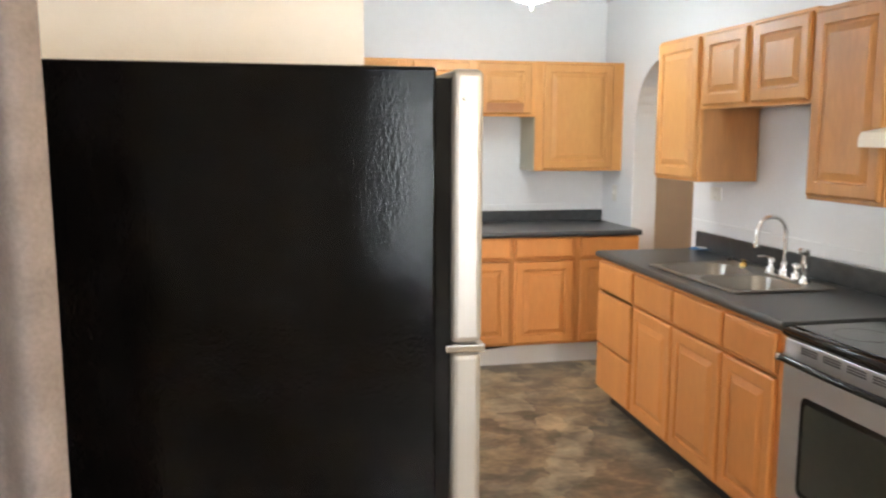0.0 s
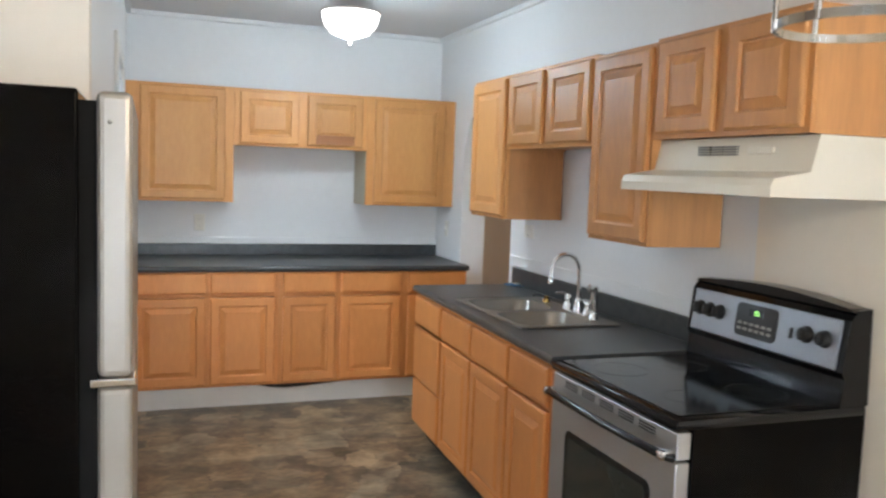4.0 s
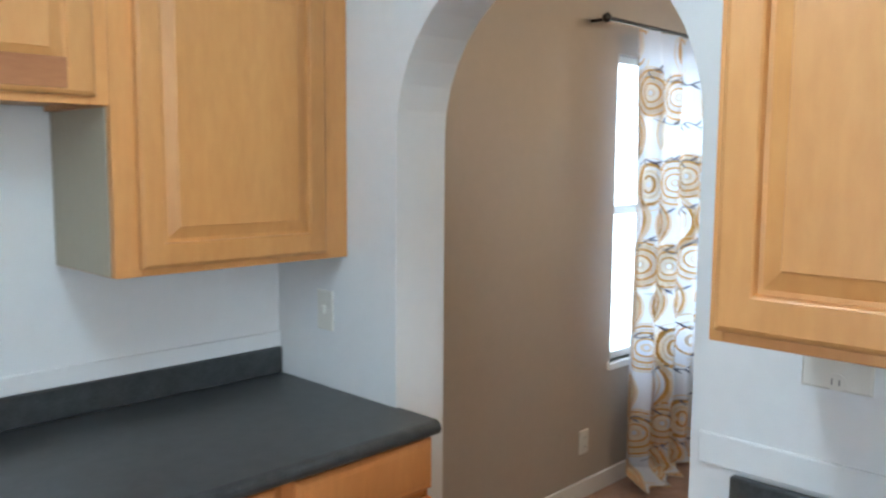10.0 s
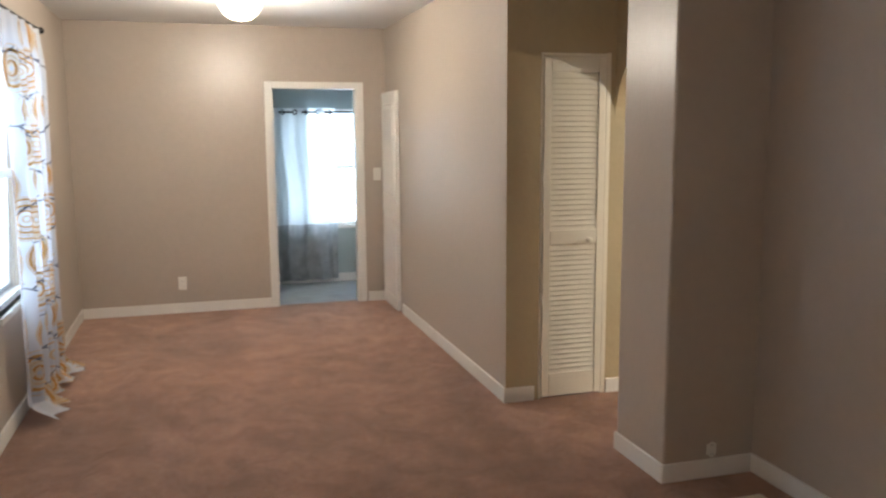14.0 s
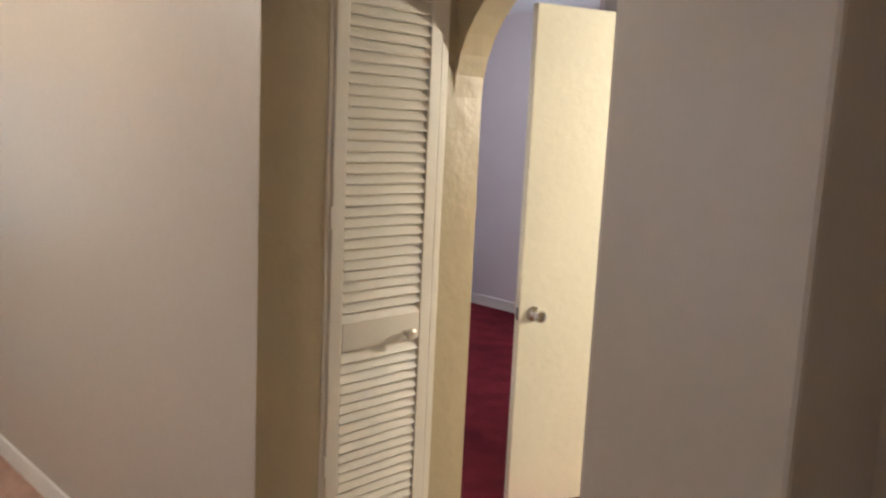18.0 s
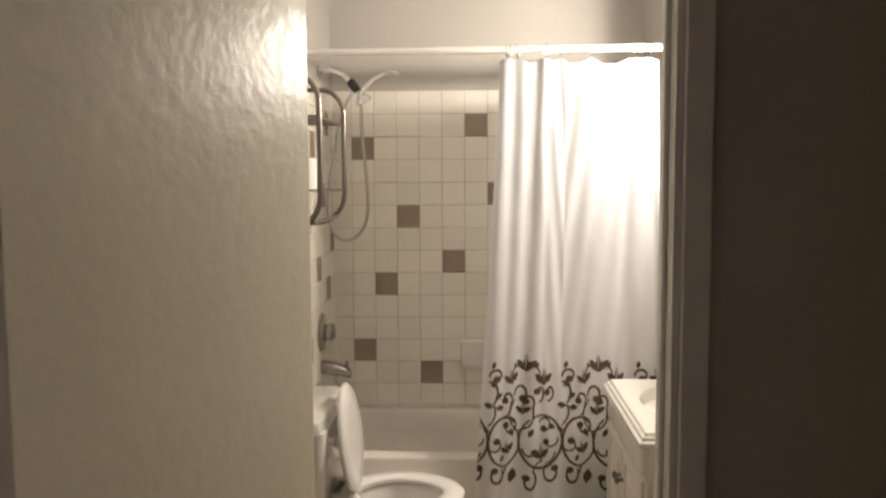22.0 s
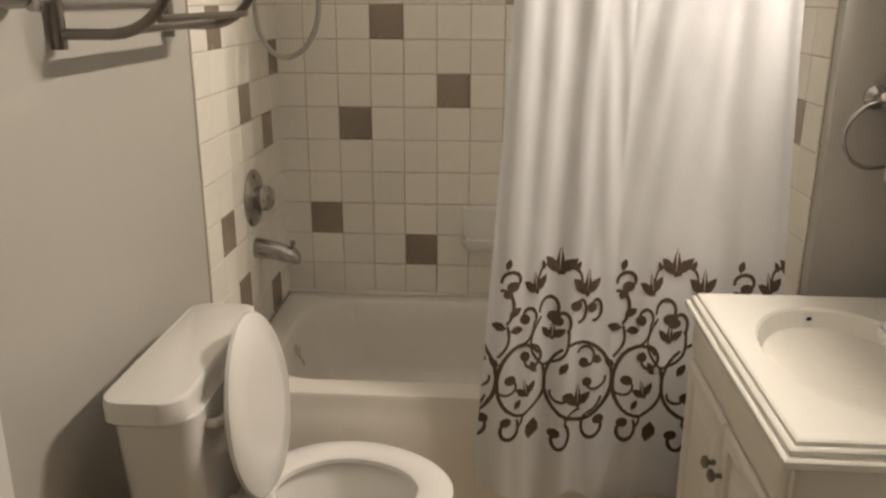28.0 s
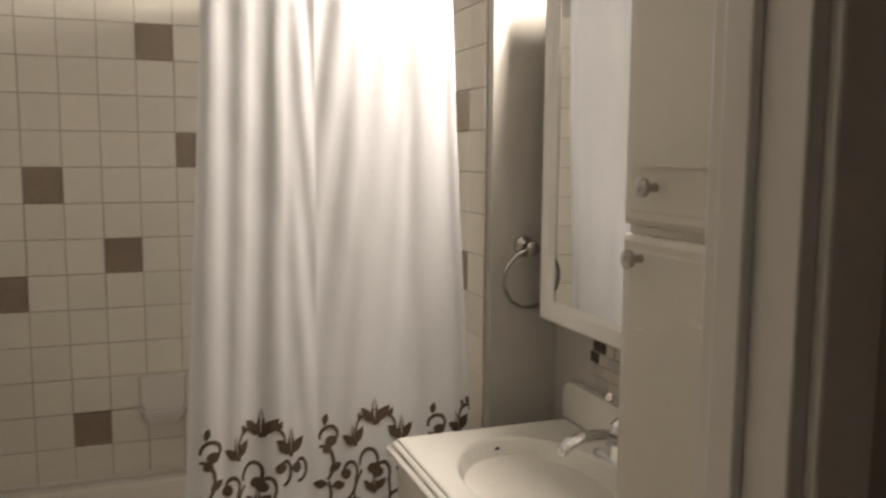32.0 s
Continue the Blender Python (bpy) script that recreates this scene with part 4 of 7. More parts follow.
def stove():
    """Electric range, its front to -x, 0.755 wide."""
    ob = thing("electric_stove", "stainless and black electric range with a glass cooktop", "stove", pose(2.15, 2.793, 0, 0, 0, -90))
    w = 0.755
    part("body", box(0.002, 0.03, 0.03, w - 0.002, 0.664, 0.885, 0.004), BLACK_TEX, ob, "black enamel side panels")
    part("storage_drawer", box(0.006, -0.012, 0.075, w - 0.006, 0.03, 0.245, 0.006), GREY_STEEL, ob)
    part("drawer_gap", box(0.012, 0.0, 0.245, w - 0.012, 0.03, 0.262), BLACK_PLASTIC, ob)
    door = part("oven_door", box(0.006, -0.02, 0.262, w - 0.006, 0.03, 0.775, 0.006), GREY_STEEL, ob)
    part("window_frame", prism([(x + w / 2, z + 0.50) for x, z in rounded(0.52, 0.36, 0.03)], -0.0215, -0.0195, "y"), BLACK_GLOSS, door)
    part("window", prism([(x + w / 2, z + 0.50) for x, z in rounded(0.475, 0.315, 0.02)], -0.0235, -0.0216, "y"), OVEN_GLASS, door, "dark tinted oven window")
    part("vent_strip", box(0.006, -0.018, 0.782, w - 0.006, 0.03, 0.862, 0.005), GREY_STEEL, ob)
    for i in range(5):
        for k in range(3):
            part("vent_slot", box(0.10 + i * 0.115, -0.0195, 0.825 + k * 0.009, 0.185 + i * 0.115, -0.0178, 0.830 + k * 0.009), BLACK_PLASTIC, ob)
    hd = part("handle", tube([(0.01, -0.022, 0.79), (0.02, -0.045, 0.795)] + [(0.02 + (w - 0.04) * i / 12, -0.05 - 0.012 * math.sin(math.pi * i / 12), 0.797) for i in range(13)] + [(w - 0.02, -0.045, 0.795), (w - 0.01, -0.022, 0.79)], 0.0135, 12), BLACK_GLOSS, ob, "black bowed door handle", smooth=True)
    for x in (0.012, w - 0.042):
        part("end_cap", box(x, -0.064, 0.782, x + 0.03, -0.02, 0.812, 0.008), CHROME, hd, smooth=True)
    part("cooktop_rim", box(-0.002, -0.03, 0.868, w + 0.002, 0.6635, 0.902, 0.012), BLACK_GLOSS, ob, smooth=True)
    ct = part("glass_top", box(0.03, 0.0, 0.9022, w - 0.03, 0.55, 0.9062, 0.002), BLACK_GLOSS, ob, "black ceramic glass cooktop")
    for cx, cy, r in ((0.2, 0.14, 0.095), (0.56, 0.15, 0.075), (0.2, 0.41, 0.075), (0.56, 0.41, 0.095)):
        part("burner_ring", tube([(cx + r * math.cos(a), cy + r * math.sin(a), 0.9063) for a in [2 * math.pi * i / 32 for i in range(32)]], 0.0006, 4, True), BLACK_PLASTIC, ct)
    guard = [(0.555, 0.90), (0.565, 0.985), (0.555, 1.005), (0.575, 1.165), (0.60, 1.195), (0.655, 1.20), (0.665, 0.90)]
    part("backguard", prism(guard, 0.0, w, "x"), BLACK_GLOSS, ob, smooth=False)
    top = [(0.02 + (w - 0.04) * i / 12, 1.20 + 0.022 * math.sin(math.pi * i / 12)) for i in range(13)]
    part("backguard_crown", prism([(w - 0.0, 1.19), (0.0, 1.19)] + top, 0.585, 0.655, "y"), BLACK_GLOSS, ob)
    tilt = pose(0, 0.553, 1.01, -7.2, 0, 0)
    panel = part("control_panel", box(0.025, -0.006, 0.0, w - 0.025, 0.002, 0.155, 0.004), PANEL_STEEL, ob, "brushed steel control panel")
    panel.matrix_basis = tilt
    for x in (0.07, 0.125, 0.18, 0.60, 0.675):
        k = part("knob", lathe([(0.028, 0), (0.027, 0.006), (0.022, 0.01), (0.02, 0.024), (0.014, 0.026)], 20, pose(x, -0.006, 0.085, 90)), BLACK_PLASTIC, panel, smooth=True)
        part("grip", box(x - 0.004, -0.038, 0.065, x + 0.004, -0.03, 0.105, 0.002), BLACK_PLASTIC, k)
    disp = part("clock_panel", prism([(x + 0.37, z + 0.082) for x, z in rounded(0.20, 0.115, 0.02)], -0.0085, -0.0062, "y"), BLACK_PLASTIC, panel)
    part("display", box(0.335, -0.010, 0.098, 0.40, -0.0086, 0.124), OVEN_GLASS, disp)
    words = bpy.data.curves.new("digits", "FONT")
    words.body, words.size, words.extrude = "52", 0.024, 0.0003
    holder = bpy.data.objects.new("digits", words)
    digits = new("digits", bpy.data.meshes.new_from_object(holder))
    bpy.data.objects.remove(holder)
    digits.data.materials.clear()
    digits.data.materials.append(GREEN_LED)
    digits.parent = disp
    digits.matrix_basis = pose(0.362, -0.0106, 0.103, 90)
    tagged(digits, "lit green clock digits")
    for i in range(6):
        for k in range(2):
            part("button", box(0.285 + i * 0.029, -0.0105, 0.045 + k * 0.02, 0.305 + i * 0.029, -0.0086, 0.055 + k * 0.02, 0.001), GREY_SLOT, disp)
    part("rocker_switch", box(0.53, -0.011, 0.06, 0.542, -0.006, 0.095, 0.002), BLACK_PLASTIC, panel)
    for x in (0.05, w - 0.05):
        for y in (0.06, 0.6):
            part("foot", lathe([(0.018, 0), (0.018, 0.02), (0.01, 0.035)], 10, Matrix.Translation((x, y, 0))), BLACK_PLASTIC, ob)
    return ob


stove()


def range_hood():
    ob = thing("range_hood", "almond enamel under-cabinet range hood", "range hood", pose(2.835, 2.787, 1.53, 0, 0, -90))
    w = 0.765
    prof = [(-0.003, 0), (-0.003, 0.183), (-0.30, 0.183), (-0.325, 0.075), (-0.455, 0.052), (-0.465, 0.03), (-0.465, 0.0)]
    part("shell", loft([[(x, y, z) for y, z in prof] for x in (0.0, 0.012, w - 0.012, w)]), HOOD, ob)
    for i in range(3):
        for k in range(4):
            part("vent_slot", box(0.245 + i * 0.068, -0.3215, 0.125 + k * 0.0085, 0.303 + i * 0.068, -0.3085, 0.130 + k * 0.0085), GREY_SLOT, ob)
    part("switch_strip", box(0.49, -0.319, 0.13, 0.60, -0.309, 0.15, 0.002), HOOD, ob)
    part("lamp_lens", box(0.2, -0.35, -0.004, 0.5, -0.12, 0.0, 0.002), GREY_SLOT, ob)
    return ob


range_hood()


def fridge():
    """A top-freezer refrigerator with its doors to +x."""
    ob = thing("refrigerator", "black refrigerator with stainless doors, freezer on top", "refrigerator", pose(-0.02, 1.632, 0))
    w = 0.755
    part("case", box(0, 0, 0.03, 0.652, w, 1.678, 0.006), BLACK_TEX, ob, "textured black side and top")
    part("gasket", box(0.652, 0.012, 0.06, 0.679, w - 0.012, 1.66), RUBBER, ob)
    for nm, z0, z1 in (("freezer_door", 1.200, 1.676), ("fresh_food_door", 0.06, 1.184)):
        d = part(nm, box(0.679, 0.0, z0, 0.735, w, z1, 0.012, seg=3), FRIDGE_STEEL, ob, "stainless wrapped door")
        part("screw_cap", lathe([(0.004, 0), (0.004, 0.002), (0.002, 0.003)], 12, pose(0.70, 0.0, z1 - 0.05 if nm[1] == "r" and z0 > 1 else z0 + 0.05, 90)), PEWTER, d)
    part("center_hinge", box(0.668, -0.003, 1.1845, 0.740, 0.05, 1.1995, 0.003), CHROME, ob, "bright metal middle hinge")
    for x in (0.06, 0.58):
        for y in (0.06, 0.7):
            part("foot", lathe([(0.02, 0), (0.02, 0.03)], 10, Matrix.Translation((x, y, 0))), BLACK_PLASTIC, ob)
    return ob


fridge()


def ceiling_dome(name, place, label, glass, metal, r=0.165):
    ob = thing(name, label, "ceiling light", pose(*place))
    part("canopy", lathe([(r * 0.75, 0), (r * 0.75, -0.02), (r * 0.9, -0.05), (r * 1.03, -0.06), (r * 1.03, -0.075), (r * 0.95, -0.078)], 40), metal, ob, smooth=True)
    part("shade", lathe([(r * 0.96, -0.078), (r * 0.95, -0.10), (r * 0.85, -0.145), (r * 0.62, -0.185), (r * 0.3, -0.205), (0.012, -0.21)], 40), glass, ob, "glowing frosted glass bowl", smooth=True)
    if place[2] > 2.49:
        part("neck", lathe([(0.055, 0.075), (0.055, 0.06), (0.03, 0.045), (0.03, 0.0)], 24), metal, ob, smooth=True)
    part("finial", lathe([(0.012, -0.208), (0.014, -0.22), (0.007, -0.228), (0.009, -0.238), (0.002, -0.246)], 16), metal, ob, smooth=True)
    return ob


def pendant():
    """A wire cage pendant over the dining end."""
    ob = thing("cage_pendant", "nickel wire cage pendant lamp with a lit bulb", "pendant lamp", pose(1.335, 0.76, 1.703))
    r = 0.071
    for z in (0.0, 0.255):
        band = [[((r + d) * math.cos(a), (r + d) * math.sin(a), z + h) for a in [2 * math.pi * i / 48 for i in range(48)]] for d, h in ((-0.0015, 0), (0.0015, 0), (0.0015, 0.008), (-0.0015, 0.008), (-0.0015, 0))]
        part("ring", loft(band, False, False), AGED_CHROME, ob)
    for i in range(6):
        a = 2 * math.pi * i / 6 + 0.3
        part("upright", tube([(r * math.cos(a), r * math.sin(a), 0), (r * math.cos(a), r * math.sin(a), 0.26)], 0.0028, 8), AGED_CHROME, ob, smooth=True)
    for i in range(3):
        a = math.pi * i / 3 + 0.3
        part("spoke", tube([(r * math.cos(a), r * math.sin(a), 0.26), (-r * math.cos(a), -r * math.sin(a), 0.26)], 0.003, 8), AGED_CHROME, ob, smooth=True)
    part("socket", lathe([(0.02, 0.20), (0.022, 0.26), (0.01, 0.28)], 18), AGED_CHROME, ob, smooth=True)
    part("bulb", lathe([(0.013, 0.20), (0.026, 0.175), (0.03, 0.15), (0.022, 0.125), (0.004, 0.118)], 20), BULB, ob, "lit warm bulb", smooth=True)
    part("stem", tube([(0, 0, 0.27), (0, 0, K_C - 1.703 - 0.02)], 0.005, 8), AGED_CHROME, ob, smooth=True)
    part("canopy", lathe([(0.06, K_C - 1.703), (0.06, K_C - 1.723), (0.01, K_C - 1.738)], 24), AGED_CHROME, ob, smooth=True)
    return ob


ceiling_dome("ceiling_lamp", (1.80, 4.75, K_C - 0.075), "frosted glass bowl ceiling light, lit, in the kitchen", LAMP_GLASS, CHROME)
pendant()
# ---------------------------------------------------------------- cloth


def cloth(name, col, through=0.45, var=0.05, scale=8, rough=0.75, bump=0.06, bump_scale=350):
    m = mat(name, col, rough, var=var, scale=scale, fine=160, bump=bump, bump_scale=bump_scale, spec=0.2)
    n, link = m.node_tree.nodes, m.node_tree.links.new
    b = n["Principled BSDF"]
    t = n.new("ShaderNodeBsdfTranslucent")
    link(b.inputs["Base Color"].links[0].from_socket, t.inputs["Color"])
    mx = n.new("ShaderNodeMixShader")
    mx.inputs["Fac"].default_value = through
    link(b.outputs["BSDF"], mx.inputs[1])
    link(t.outputs["BSDF"], mx.inputs[2])
    link(mx.outputs["Shader"], n["Material Output"].inputs["Surface"])
    return m


PRINT_CLOTH = cloth("white printed cotton", (0.78, 0.81, 0.88), 0.45)
CREAM_CLOTH = cloth("cream printed cotton", (0.93, 0.84, 0.70), 0.72, 0.15, 14)
OCHRE_CLOTH = cloth("ochre printed cotton", (0.80, 0.47, 0.16), 0.6, 0.25, 14)
BEIGE_CLOTH = cloth("beige printed cotton", (0.86, 0.70, 0.50), 0.65, 0.2, 14)
SLATE_CLOTH = cloth("slate printed cotton", (0.20, 0.22, 0.30), 0.35, 0.2, 14)
SHOWER_CLOTH = cloth("white shower curtain cloth", (0.85, 0.86, 0.89), 0.50, bump=0.36, bump_scale=11)
SCROLL_CLOTH = cloth("brown scroll print", (0.115, 0.082, 0.058), 0.15, 0.25, 20)
PALE_CLOTH = cloth("pale grommet curtain cloth", (0.76, 0.81, 0.82), 0.55)
DAMASK_CLOTH = cloth("grey damask border cloth", (0.62, 0.64, 0.65), 0.55, 0.6, 7)
DRAPE_CLOTH = cloth("taupe drape cloth", (0.25, 0.205, 0.185), 0.1, 0.35, 16, bump=0.3, bump_scale=22)


def swirl(cx, cy, rx, ry, a0, a1, n=18):
    return [(cx + rx * math.cos(radians(a0 + (a1 - a0) * i / n)), cy + ry * math.sin(radians(a0 + (a1 - a0) * i / n))) for i in range(n + 1)]


def printed_curtain(x0, x1, y, top, rod0, rod1, label, seed):
    """A printed panel gathered on a black rod, its hem pooling on the floor."""
    rng = random.Random(seed)
    w = x1 - x0

    def place(u, v, lift=0.0):
        """u, v in metres from the panel's top left corner downwards; v may run on past the floor."""
        s = u / w
        fold = 0.030 * math.sin(2 * math.pi * s * 5.5 + 0.5 * math.sin(6 * s)) + 0.012 * math.sin(2 * math.pi * s * 11 + 1 + v)
        z = top - v
        gather = 1 - 0.06 * math.sin(math.pi * min(1, v / top))
        x = (x0 + x1) / 2 + (u - w / 2) * gather + 0.012 * math.sin(3 * v + 9 * s)
        yy = y - 0.012 + fold * (0.35 + 0.65 * min(1, v / 0.25)) - lift
        over = max(0.0, 0.10 - z)
        if z < 0.10:
            yy -= over * (0.55 + 0.25 * math.sin(7 * s + 1))
            z = 0.012 + 0.088 * math.exp(-over / 0.09) + 0.015 * abs(math.sin(20 * over + 9 * s))
        return (x, yy, z + lift * 0.2)
    ob = thing("printed_curtain", label, "curtain", group="living room curtains")
    long = top + 0.06
    part("panel", sheet(lambda a, b: place(a * w, b * long), 90, 70), PRINT_CLOTH, ob, smooth=True)
    och, bei, sla, fil = bmesh.new(), bmesh.new(), bmesh.new(), bmesh.new()

    def lay(bm, pts, width, lift=0.003):
        ribbon(bm, [(max(0.004, min(w - 0.004, a)), min(long - 0.004, max(0.01, b))) for a, b in pts], width, lambda a, b: place(a, b, lift))
    def fill(cx, cy, rx, ry):
        for q in range(3):
            lay(fil, swirl(cx, cy, rx * (0.25 + 0.3 * q), ry * (0.25 + 0.3 * q), 0, 360, 20), 0.3 * rx * 1.06, 0.0016)
    rows = int(long / 0.205) + 1
    for r in range(rows):
        for c in range(-1, int(w / 0.205) + 2):
            cx = 0.205 * c + (0.10 if r % 2 else 0.0) + rng.uniform(-0.02, 0.02)
            cy = 0.205 * r + 0.08 + rng.uniform(-0.02, 0.02)
            if not -0.05 < cx < w + 0.05:
                continue
            k = rng.choice((0, 2, 1, 3, 0, 4, 4))
            if k in (0, 2, 3) and rng.random() < 0.6:
                fill(cx, cy, 0.085, 0.108)
            if k in (0, 2):
                for rx, wd, bm in ((0.104, 0.006, bei), (0.092, 0.011, och), (0.078, 0.007, bei), (0.064, 0.012, och), (0.050, 0.006, bei), (0.038, 0.009, och), (0.014, 0.008, bei)):
                    lay(bm, swirl(cx, cy, rx * 0.9, rx * 1.15, 0, 360, 22), wd)
                for q in range(16):
                    a = 22.5 * q
                    lay(bei, [(cx + 0.067 * 0.9 * math.cos(radians(a)), cy + 0.066 * 1.15 * math.sin(radians(a))), (cx + 0.082 * 0.9 * math.cos(radians(a)), cy + 0.082 * 1.15 * math.sin(radians(a)))], 0.005)
            elif k == 1:
                lay(bei, swirl(cx, cy, 0.12, 0.14, -120, 130, 18), lambda t: 0.005 + 0.013 * math.sin(math.pi * t))
                lay(och, swirl(cx, cy, 0.105, 0.125, -60, 90, 14), lambda t: 0.004 + 0.010 * math.sin(math.pi * t))
                lay(bei, swirl(cx, cy, 0.082, 0.100, -150, 100, 16), 0.006)
                lay(och, swirl(cx, cy, 0.060, 0.074, 0, 360, 18), 0.007)
                lay(bei, swirl(cx, cy, 0.022, 0.028, 0, 360, 14), 0.012)
            elif k == 3:
                lay(och, swirl(cx, cy, 0.055, 0.095, 40, 330, 16), lambda t: 0.006 + 0.016 * math.sin(math.pi * t))
                lay(bei, swirl(cx, cy, 0.034, 0.064, 0, 360, 14), 0.007)
                lay(och, swirl(cx, cy, 0.018, 0.040, 0, 360, 14), 0.010)
                lay(bei, swirl(cx, cy, 0.085, 0.125, 30, 320, 18), 0.006)
            ox, oy = cx + 0.13, cy + 0.13
            a = rng.uniform(0, 360)
            half, bend = rng.uniform(0.07, 0.13), rng.uniform(-0.03, 0.03)
            twig = [(ox + half * t, oy + bend * math.cos(2.2 * t) + 0.012 * math.sin(5 * t + a)) for t in [-1 + i / 6 for i in range(13)]]
            lay(sla, twig, lambda t: 0.0025 + 0.005 * math.sin(math.pi * t))
            for q in (2, 5, 7, 10):
                px, py = twig[q]
                up = rng.choice((-1, 1))
                lay(sla, [(px, py), (px + 0.014, py + 0.010 * up), (px + 0.032, py + 0.026 * up)], lambda t: 0.010 * math.sin(math.pi * (0.1 + 0.85 * t)) + 0.001)
    tagged(part("ochre_print", och, OCHRE_CLOTH, ob), "ochre medallion print", kind="stuff")
    tagged(part("cream_fill", fil, CREAM_CLOTH, ob), "cream medallion ground", kind="stuff")
    tagged(part("beige_print", bei, BEIGE_CLOTH, ob), "beige ring print", kind="stuff")
    tagged(part("slate_print", sla, SLATE_CLOTH, ob), "dark slate twig print", kind="stuff")
    rod = thing("curtain_rod", "thin black curtain rod with ball finials", "curtain rod", group="living room curtain rods")
    part("bar", tube([(rod0, y, top + 0.015), (rod1, y, top + 0.015)], 0.009, 10), ROD_BLACK, rod, smooth=True)
    for x in (rod0, rod1):
        part("finial", lathe([(0.008, -0.02), (0.014, -0.015), (0.022, 0.0), (0.018, 0.014), (0.004, 0.022)], 14, pose(x, y, top + 0.015, 0, 90, 0)), ROD_BLACK, rod, smooth=True)
        part("bracket", box(x + (0.03 if x == rod0 else -0.04), y, top + 0.008, x + (0.04 if x == rod0 else -0.03), L_N, top + 0.022, 0.002), ROD_BLACK, rod)
    return ob


printed_curtain(4.74, 5.82, 6.06, 2.195, 4.49, 6.00, "white cotton curtain printed with ochre medallions, hem on the floor", 1)
printed_curtain(8.02, 9.10, 6.08, 2.20, 7.82, 9.20, "white cotton curtain with ochre rings, hem pooled on carpet", 2)


def pale_curtain(y0, y1, label, waves):
    """A grommet panel that hangs in deep, even folds."""
    ob = thing("grommet_curtain", label, "curtain", group="end room curtains")
    top = 1.805

    def place(s, v, lift=0.0):
        fold = 0.052 * math.sin(2 * math.pi * s * waves + 0.5) * (0.75 + 0.25 * min(1, v)) + 0.008 * math.sin(2 * math.pi * s * waves * 2.7 + 3 * v)
        return (11.748 + fold * 0.8 - lift, y0 + (y1 - y0) * s + 0.02 * math.sin(5 * v) * (0.3 + s), top - v)
    part("panel", sheet(lambda a, b: place(a, b * 1.18), 80, 24), PALE_CLOTH, ob, smooth=True)
    part("border", sheet(lambda a, b: place(a, 1.18 + b * 0.58, 0.0), 80, 16), DAMASK_CLOTH, ob, "grey damask lower border", smooth=True)
    for i in range(2 * round(waves)):
        s = (0.25 + 0.5 * i) / waves
        if s < 0.98:
            x, y, z = place(s, 0.04)
            part("grommet", tube([(x, y + 0.022 * math.cos(a), z + 0.022 * math.sin(a)) for a in [2 * math.pi * k / 20 for k in range(20)]], 0.006, 6, True), ROD_BLACK, ob, smooth=True)


def end_room_rod():
    rod = thing("curtain_rod", "black curtain rod over the end room window", "curtain rod")
    part("bar", tube([(11.75, 2.8, 1.765), (11.75, 4.62, 1.765)], 0.010, 10), ROD_BLACK, rod, smooth=True)
    for y in (2.9, 4.55):
        part("bracket", box(11.75, y, 1.755, 11.85, y + 0.012, 1.775, 0.002), ROD_BLACK, rod)


pale_curtain(3.80, 4.50, "pale grommet curtain with a grey damask border", 3)
pale_curtain(2.80, 3.60, "pale grommet curtain drawn to the far side of the window", 4)
end_room_rod()
drape = thing("grey_drape", "taupe patterned drape hanging beside the refrigerator", "curtain")
part("panel", sheet(lambda a, b: (-0.75 + 0.842 * a + 0.012 * math.sin(3 * b), 1.30 + 0.028 * math.sin(2 * math.pi * a * 7), 2.40 - 2.38 * b), 90, 24), DRAPE_CLOTH, drape, smooth=True)
for nm, b0, b1 in (("header", 0.0, 0.035), ("hem", 0.965, 1.0)):
    part(nm, sheet(lambda a, b: (-0.75 + 0.842 * a + 0.012 * math.sin(3 * (b0 + (b1 - b0) * b)), 1.296 + 0.028 * math.sin(2 * math.pi * a * 7), 2.40 - 2.38 * (b0 + (b1 - b0) * b)), 90, 3), DRAPE_CLOTH, drape, smooth=True)
rod = thing("curtain_rod", "tension rod holding the taupe drape", "curtain rod")
part("bar", tube([(D_W, 1.30, 2.41), (0.115, 1.30, 2.41)], 0.011, 10), ROD_BLACK, rod, smooth=True)
part("bracket", box(0.10, 1.29, 2.40, 0.12, 1.31, K_C, 0.002), ROD_BLACK, rod)



def globe_light():
    """A lit globe on a downrod with a pull chain."""
    top = L_C - 0.02 - 2.02
    ob = thing("pendant_globe", "lit white globe light with a pull chain in the side room", "ceiling light", pose(9.60, 0.80, 2.02))
    part("globe", lathe([(0.042, 0.078), (0.075, 0.052), (0.09, 0.005), (0.078, -0.045), (0.045, -0.076), (0.008, -0.086)], 28), LAMP_GLASS, ob, "glowing white glass globe", smooth=True)
    part("fitter", lathe([(0.05, 0.07), (0.055, 0.085), (0.05, 0.12), (0.02, 0.135)], 24), CHROME, ob, smooth=True)
    part("downrod", tube([(0, 0, 0.12), (0, 0, top - 0.02)], 0.011, 10), CHROME, ob, smooth=True)
    part("canopy", lathe([(0.02, top - 0.05), (0.055, top - 0.03), (0.065, top)], 24), CHROME, ob, smooth=True)
    chain = part("pull_chain", tube([(0.05, 0, 0.08), (0.075, 0, 0.04), (0.098, 0, -0.02), (0.098, 0, -0.17)], 0.0022, 6), AGED_CHROME, ob, smooth=True)
    part("chain_pull", lathe([(0.003, 0), (0.009, -0.012), (0.008, -0.03), (0.002, -0.036)], 12, pose(0.098, 0, -0.168)), BRASS, chain, smooth=True)


globe_light()


